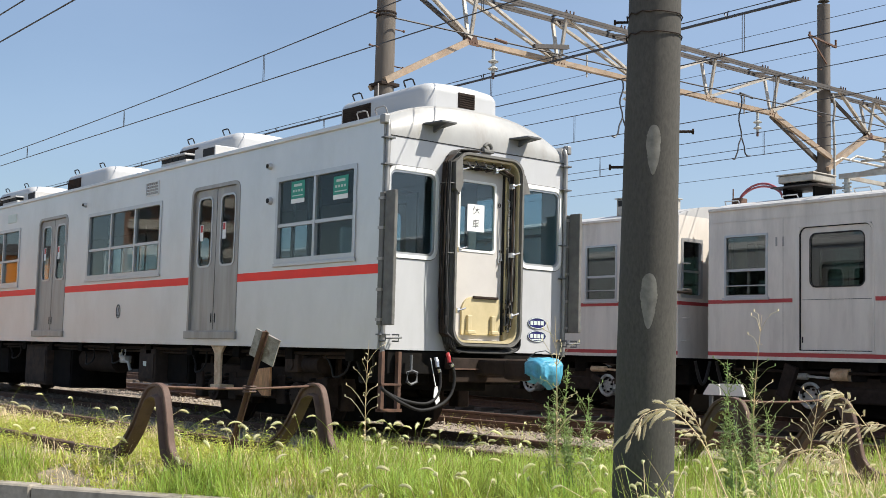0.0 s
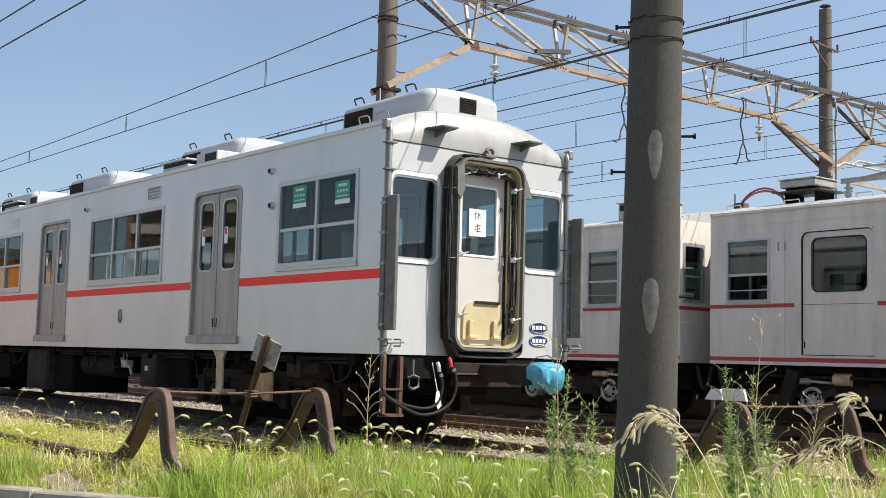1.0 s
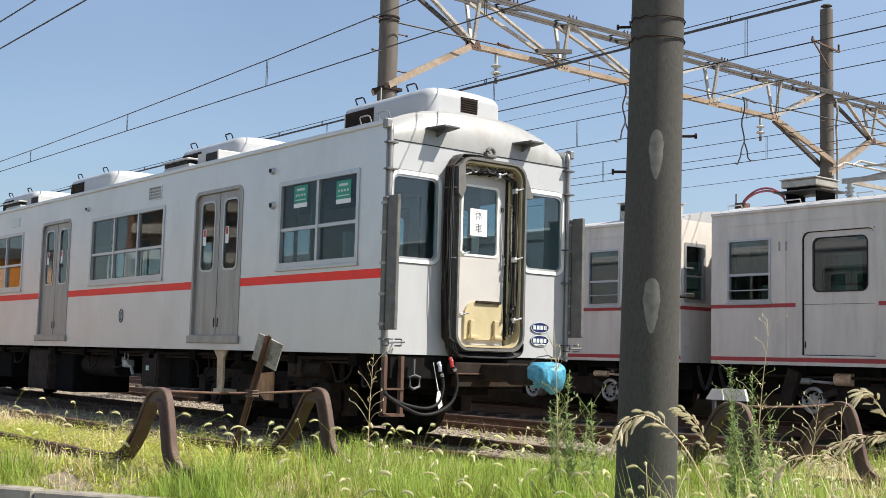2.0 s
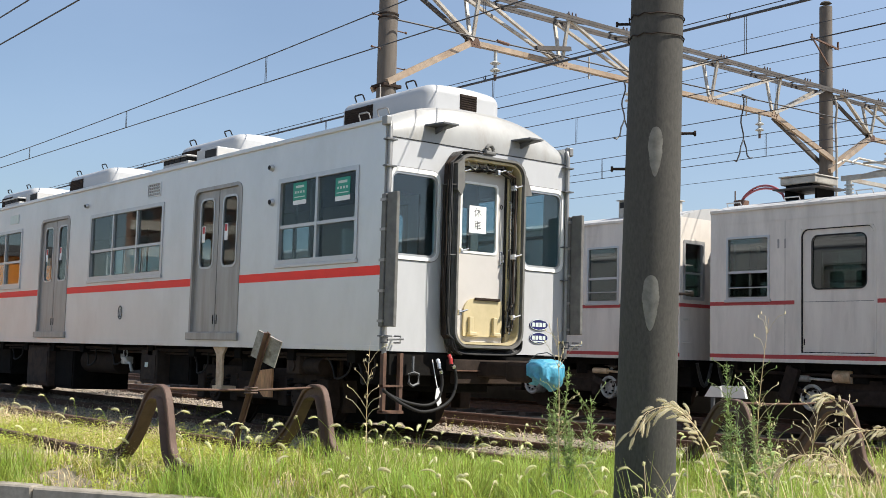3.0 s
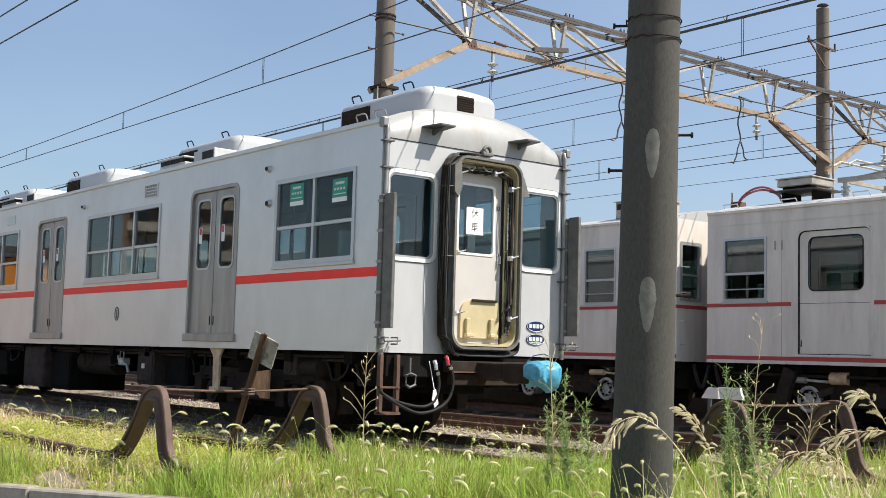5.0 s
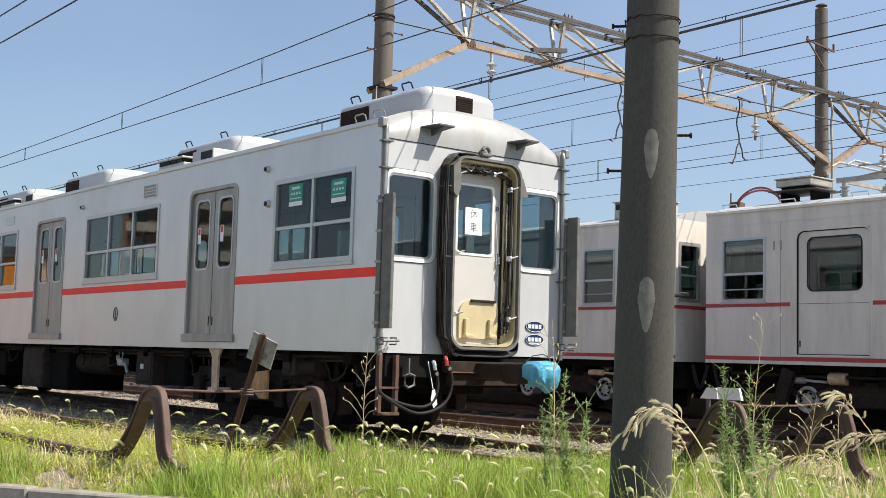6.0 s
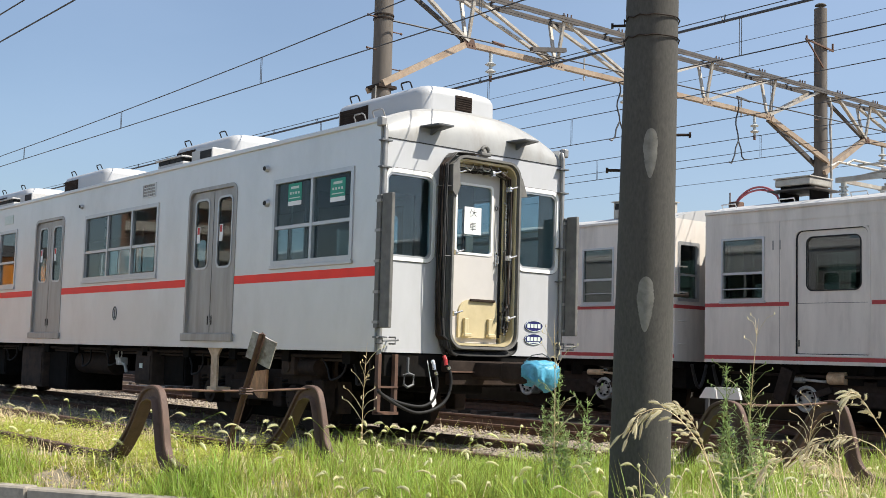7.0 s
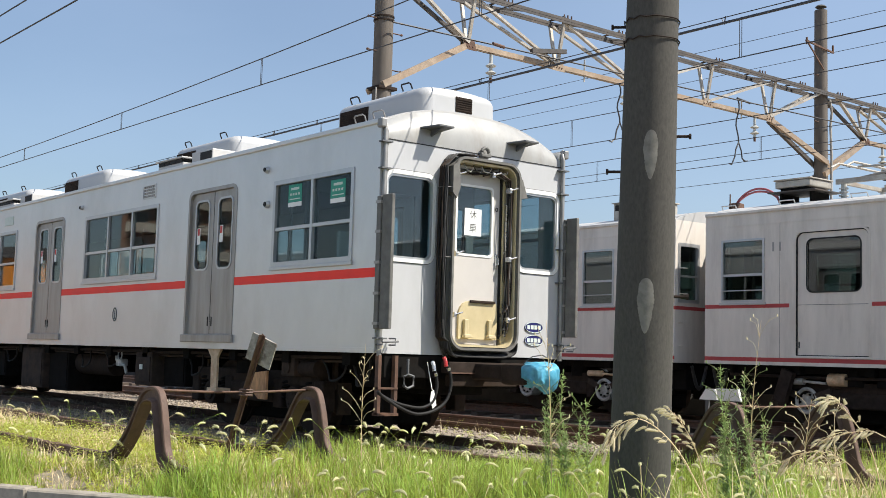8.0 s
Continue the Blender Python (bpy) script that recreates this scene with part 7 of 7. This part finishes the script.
def build_sprigs():
    """Small upright weeds with paired yellow-green leaves, thick over the bank and between the grasses."""
    rng = np.random.default_rng(77)

    def where(x, y):
        if y < kerb_line(x) + 0.12:
            return 0.0
        c = max(0.0, 0.35 + 1.4 * noise.noise(Vector((x * 0.9 + 3, y * 0.9, 31.0))) + 0.5 * noise.noise(Vector((x * 3.0, y * 3.0, 33.0))))
        if -3.9 < y < -1.75 and -3.0 < x < 3.4:
            return c
        if x > 1.6 and y < -0.4 and x < 6.0:
            return 0.8 * c
        return 0.12 * c if y < -2.0 or x > 1.8 and y < 2.4 else 0.02 * c

    n, levels = 2600, 7
    roots, _ = scatter(n, rng, where)
    verts, faces = [], []
    for k in range(n):
        h = rng.uniform(0.08, 0.24)
        lean = rng.normal(0, 0.22, 2)
        turn = rng.uniform(0, 6.283)
        for j in range(levels):
            t = (j + 0.6) / levels
            o = roots[k] + np.array([lean[0] * h * t * t, lean[1] * h * t * t, h * t])
            for half in (0.0, 3.1416):
                a = turn + 1.571 * j + half + rng.normal(0, 0.3)
                ln = rng.uniform(0.024, 0.052) * (1.25 - 0.7 * t)
                w = ln * rng.uniform(0.16, 0.26)
                out = np.array([math.cos(a), math.sin(a), rng.uniform(0.0, 0.7)])
                sd = np.array([-math.sin(a), math.cos(a), rng.normal(0, 0.25)]) * w
                b = len(verts)
                verts += [o, o + out * ln * 0.45 - sd, o + out * ln - np.array([0, 0, ln * 0.22]), o + out * ln * 0.45 + sd]
                faces.append((b, b + 1, b + 2, b + 3))
        b = len(verts)
        top = roots[k] + np.array([lean[0] * h, lean[1] * h, h])
        verts += [roots[k] + np.array([0.002, 0, 0]), roots[k] - np.array([0.002, 0, 0]), top]
        faces.append((b, b + 1, b + 2))
    me = bpy.data.meshes.new("weed_sprigs")
    me.from_pydata([tuple(map(float, v)) for v in verts], [], faces)
    me.materials.append(M["low_weed"])
    tagged(new("weed_sprigs", me), "yellow-green broad-leaved weed sprigs over the bank", "weeds", kind="stuff")


def foxtail_parts(rng, h, lean, turn, head=0.085):
    """Stalk points and head points of one foxtail, at the origin."""
    pts = []
    for k in range(9):
        t = k / 8
        o = lean * h * t * t
        pts.append(Vector((math.cos(turn) * o, math.sin(turn) * o, h * t * (1 - 0.22 * lean * t))))
    d = (pts[-1] - pts[-2]).normalized()
    hp, p = [pts[-1]], pts[-1]
    for k in range(6):
        d = (d + Vector((math.cos(turn) * 0.22, math.sin(turn) * 0.22, -0.20 - 0.12 * lean))).normalized()
        p = p + d * head / 6
        hp.append(p)
    return pts, hp


def head_mesh(bm, hp, r):
    prof = (0.35, 0.85, 1.0, 1.0, 0.9, 0.65, 0.2)
    rings = []
    for i, p in enumerate(hp):
        d = (hp[min(i + 1, 6)] - hp[max(i - 1, 0)]).normalized()
        u = d.cross(Vector((0.3, 0.2, 1))).normalized()
        v = d.cross(u)
        rings.append([bm.verts.new(p + r * prof[i] * (math.cos(j * 1.0472) * u + math.sin(j * 1.0472) * v)) for j in range(6)])
    for a, b in zip(rings, rings[1:]):
        for j in range(6):
            bm.faces.new((a[j], a[(j + 1) % 6], b[(j + 1) % 6], b[j]))
    # bristles
    for i in range(1, 6):
        for j in range(6):
            c = rings[i][j].co
            o = (c - hp[i]).normalized()
            d = (hp[i + 1] - hp[i]).normalized()
            t = c + o * r * 0.9 + d * r * 1.1
            s = d.cross(o) * r * 0.16
            bm.faces.new((bm.verts.new(c - s), bm.verts.new(c + s), bm.verts.new(t)))


def build_foxtail_stuff():
    rng = random.Random(21)
    stalk, heads = bmesh.new(), bmesh.new()
    done = 0
    while done < 240:
        x, y = rng.uniform(-6, 6.8), rng.uniform(-5, 2.6)
        if y < kerb_line(x) + 0.05 or -1.9 < y and x < 1.5 or rng.random() > 0.25 + 0.75 * (lush(x, y) > 0.15):
            continue
        if (x - 5.8) ** 2 + (y + 2.3) ** 2 < 0.06:
            continue
        pts, hp = foxtail_parts(rng, rng.uniform(0.22, 0.52), rng.uniform(0.0, 0.9), rng.uniform(0, 6.28), rng.uniform(0.05, 0.125))
        o = Vector((x, y, ground_z(x, y)))
        tube(stalk, [o + p for p in pts], 0.0017, 3)
        head_mesh(heads, [o + p for p in hp], rng.uniform(0.007, 0.011))
        done += 1
    tagged(part("foxtail_stalks", stalk, "grass"), "thin green stalks of foxtail grass", "grass", kind="stuff")
    tagged(part("foxtail_heads", heads, "foxtail"), "pale bristly foxtail seed heads", "grass", kind="stuff")


SWAY = []


def build_foxtail_plants():
    rng = random.Random(5)
    for x, y in ((6.6, -3.2), (6.9, -3.5), (6.5, -2.9), (6.75, -2.9), (7.1, -3.2), (6.3, -2.75), (7.3, -2.9), (7.0, -2.5), (6.7, -2.2), (7.5, -2.6),
                 (3.2, -2.2), (2.6, -1.5), (4.2, -1.2), (3.7, -2.7), (4.6, -2.5), (2.4, -2.9), (1.2, -3.2), (5.0, -1.0), (4.9, -3.0), (5.2, -1.6)):
        near = x > 6
        pl = thing("foxtail_grass", x, y, ground_z(x, y), "foxtail grass with drooping pale seed heads", "grass plant", "swaying grasses")
        for k in range(rng.randint(3, 5)):
            h = rng.uniform(0.42, 0.66) if near else rng.uniform(0.30, 0.50)
            pts, hp = foxtail_parts(rng, h, rng.uniform(0.2, 0.75), rng.gauss(2.7, 0.9), rng.uniform(0.06, 0.10) * (0.8 if near else 1))
            o = Vector((rng.uniform(-0.12, 0.12), rng.uniform(-0.12, 0.12), -0.02))
            st = made("stalk", lambda bm: tube(bm, [o + p for p in pts], 0.0016, 4), "grass" if k % 2 else "straw", pl)
            made("seed_head", lambda bm: head_mesh(bm, [o + p for p in hp], 0.0065 if near else 0.010), "foxtail", pl)
        SWAY.append((pl, rng.uniform(0, 6.28), rng.uniform(0.8, 1.3), 2.6 if near else 1.8))


def build_panicle(x, y, base_pts, spread, seed, size=1.0):
    """A tall grass whose stem arches over into a nodding panicle of pale spikelets."""
    rng = random.Random(seed)
    pl = thing("nodding_grass", x, y, -0.12, "tall arching grass with a nodding pale panicle", "grass plant", "swaying grasses")
    pts = [Vector(p) - Vector((x, y, -0.12)) for p in base_pts]
    fine = []
    for i in range(len(pts) - 1):
        p0, p1, p2, p3 = pts[max(0, i - 1)], pts[i], pts[i + 1], pts[min(len(pts) - 1, i + 2)]
        for k in range(5):
            t = k / 5
            fine.append(0.5 * ((2 * p1) + (p2 - p0) * t + (2 * p0 - 5 * p1 + 4 * p2 - p3) * t * t + (3 * p1 - p0 - 3 * p2 + p3) * t ** 3))
    fine.append(pts[-1])
    made("stem", lambda bm: tube(bm, fine, 0.0034 * size, 6, taper=0.4), "straw", pl, "straw-coloured arching stem", True)
    half = int(len(fine) * 0.52)
    for i in range(half, len(fine)):
        d = (fine[min(i + 1, len(fine) - 1)] - fine[i - 1]).normalized()
        for q in range(2 if rng.random() < 0.55 else 1):
            o = fine[i].lerp(fine[i - 1], q / 2)
            side = Vector((rng.uniform(-1, 1), rng.uniform(-1, 1), rng.uniform(-1.1, 0.35))).normalized()
            reach = rng.uniform(0.010, 0.055) * size
            root = o + (side * 0.8 + d * 0.5) * reach
            made("branch", lambda bm: tube(bm, [o, o.lerp(root, 0.5) + Vector((0, 0, 0.006)), root], 0.0014, 4), "straw", pl)
            way = (d * 0.8 + side * 0.45).normalized()
            span = rng.uniform(0.035, 0.062) * size
            hp = [root + way * span * k / 6 + Vector((0, 0, -0.35 * span * (k / 6) ** 2)) for k in range(7)]
            made("seed_head", lambda bm: head_mesh(bm, hp, rng.uniform(0.0045, 0.0068) * size), "flower", pl, "", True)
    SWAY.append((pl, rng.uniform(0, 6), rng.uniform(0.9, 1.2), 4.5))


def build_weed(x, y, h, seed, label, leafy=1.0, material="weed", lean=(0.0, 0.0)):
    """An upright weed: stem with narrow leaves and thin upper twigs."""
    rng = random.Random(seed)
    pl = thing("tall_weed", x, y, ground_z(x, y) - 0.02, label, "weed", "tall weeds")
    path = [Vector((lean[0] * t * t + 0.015 * math.sin(5 * t + seed), lean[1] * t * t + 0.015 * math.cos(4 * t), h * t)) for t in (k / 12 for k in range(13))]
    made("stem", lambda bm: tube(bm, path, 0.0048, 6, taper=0.3), material, pl, "", True)

    def leaves(bm):
        for k in range(int(150 * h * leafy)):
            t = rng.uniform(0.04, 0.96)
            i = min(11, int(t * 12))
            o = path[i].lerp(path[i + 1], t * 12 - i)
            a = rng.uniform(0, 6.283)
            ln = rng.uniform(0.05, 0.13) * (1.25 - 0.75 * t)
            out = Vector((math.cos(a), math.sin(a), rng.uniform(0.2, 0.9))).normalized()
            s = out.cross(Vector((0, 0, 1))).normalized() * ln * 0.085
            m = o + out * ln * 0.5 + Vector((0, 0, 0.004))
            e = o + out * ln - Vector((0, 0, ln * 0.25))
            v = [bm.verts.new(q) for q in (o, m - s, m + s, e)]
            bm.faces.new((v[0], v[1], v[3], v[2]))
    made("leaves", leaves, material, pl)
    for k in range(7 if leafy > 0.4 else 12):
        t = rng.uniform(0.45, 1.0)
        i = min(11, int(t * 12))
        o = path[i]
        a = rng.uniform(0, 6.283)
        ln = rng.uniform(0.08, 0.20)
        e = o + Vector((math.cos(a) * ln * 0.6, math.sin(a) * ln * 0.6, ln * 0.8))
        f = e + Vector((math.cos(a + 0.5) * 0.05, math.sin(a + 0.5) * 0.05, 0.02))
        made("twig", lambda bm: [tube(bm, [o, o.lerp(e, 0.5) + Vector((0, 0, 0.012)), e, f], 0.0018, 4), tube(bm, [f, f + Vector((0, 0, 0.018))], 0.006, 5, taper=0.4)], "flower" if leafy < 0.6 else material, pl)
    SWAY.append((pl, rng.uniform(0, 6), rng.uniform(0.8, 1.2), 1.1))


build_grass()
build_sprigs()
build_foxtail_stuff()
build_foxtail_plants()
build_panicle(7.40, -3.42, [(7.40, -3.42, -0.1), (7.37, -3.49, 0.25), (7.314, -3.609, 0.533), (7.284, -3.665, 0.652), (7.241, -3.732, 0.744), (7.196, -3.795, 0.785), (7.147, -3.854, 0.761), (7.118, -3.879, 0.688)], 0.1, 3)
build_panicle(7.30, -3.42, [(7.30, -3.42, -0.1), (7.27, -3.47, 0.25), (7.249, -3.528, 0.523), (7.236, -3.561, 0.634), (7.218, -3.595, 0.711), (7.197, -3.63, 0.771), (7.178, -3.659, 0.800)], 0.1, 8, 0.8)
build_panicle(7.92, -3.15, [(7.92, -3.15, -0.1), (7.89, -3.2, 0.30), (7.859, -3.266, 0.673), (7.832, -3.315, 0.777), (7.803, -3.361, 0.848), (7.786, -3.388, 0.879), (7.766, -3.413, 0.874)], 0.1, 12, 0.8)
build_panicle(8.05, -3.1, [(8.05, -3.1, -0.1), (8.0, -3.2, 0.40), (7.96, -3.28, 0.66), (7.911, -3.371, 0.735), (7.873, -3.419, 0.744), (7.821, -3.483, 0.727), (7.782, -3.529, 0.705)], 0.1, 15, 0.7)
build_panicle(7.72, -3.05, [(7.72, -3.05, -0.1), (7.70, -3.1, 0.30), (7.66, -3.2, 0.55), (7.58, -3.28, 0.63), (7.50, -3.36, 0.62), (7.44, -3.42, 0.57)], 0.1, 18, 0.7)
build_weed(4.39, -1.51, 1.05, 2, "green leafy horseweed standing in the grass", 1.6)
build_weed(4.25, -1.48, 0.90, 3, "green leafy horseweed standing in the grass", 1.6)
build_weed(4.50, -1.38, 0.85, 5, "green leafy horseweed standing in the grass", 1.5)
build_weed(4.42, -1.62, 1.38, 4, "dry thin weed stalk with bare twigs", 0.2, "straw", (-0.06, 0.0))
for k, (x, y, h) in enumerate(((4.31, -1.60, 0.80), (4.47, -1.55, 0.70), (4.36, -1.42, 0.62), (4.58, -1.50, 0.74), (5.15, -0.72, 0.88), (5.30, -0.84, 0.70), (5.18, -0.62, 0.62), (5.38, -0.58, 0.80))):
    build_weed(x, y, h, 30 + k, "green leafy horseweed in a thick clump", 1.9)
build_weed(5.22, -0.79, 1.12, 6, "green leafy horseweed before the far track stop", 1.8)
build_weed(5.26, -0.58, 1.10, 7, "green leafy horseweed before the far track stop", 1.6)
build_weed(5.35, -0.70, 0.75, 17, "green leafy horseweed before the far track stop", 1.8)
build_weed(5.30, -0.62, 1.42, 9, "dry thin weed stalk with bare twigs", 0.12, "straw", (0.03, 0.05))
build_weed(5.77, -0.73, 0.90, 10, "dry branching weed with pale buds", 0.12, "straw", (0.05, 0.06))
build_weed(5.93, -0.53, 0.86, 14, "dry branching weed with pale buds", 0.12, "straw", (-0.05, 0.04))
build_weed(2.70, -2.01, 1.05, 16, "dry thin weed stalk with bare twigs", 0.1, "straw", (0.02, 0.0))
stones("loose_ballast", "grey-brown ballast stones between the rails", [(-7, 3.0, -1.2, 4.4), (-26, -7, -3.6, 4.4)], 26000, 0.023, 3)


def motions():
    """Wind in the grasses: small keyed leans about each plant's foot."""
    for pl, phase, speed, amount in SWAY:
        base = pl.matrix_basis.copy()
        rows = []
        for k in range(17):
            t = 0.5 * k
            a = amount * (math.sin(2.1 * speed * t + phase) + 0.45 * math.sin(4.7 * speed * t + 2.0 * phase))
            b = 0.5 * amount * math.sin(1.6 * speed * t + 1.7 * phase)
            rows.append((t, base @ pose(0, 0, 0, b, a, 0)))
        walk(pl, rows)


motions()
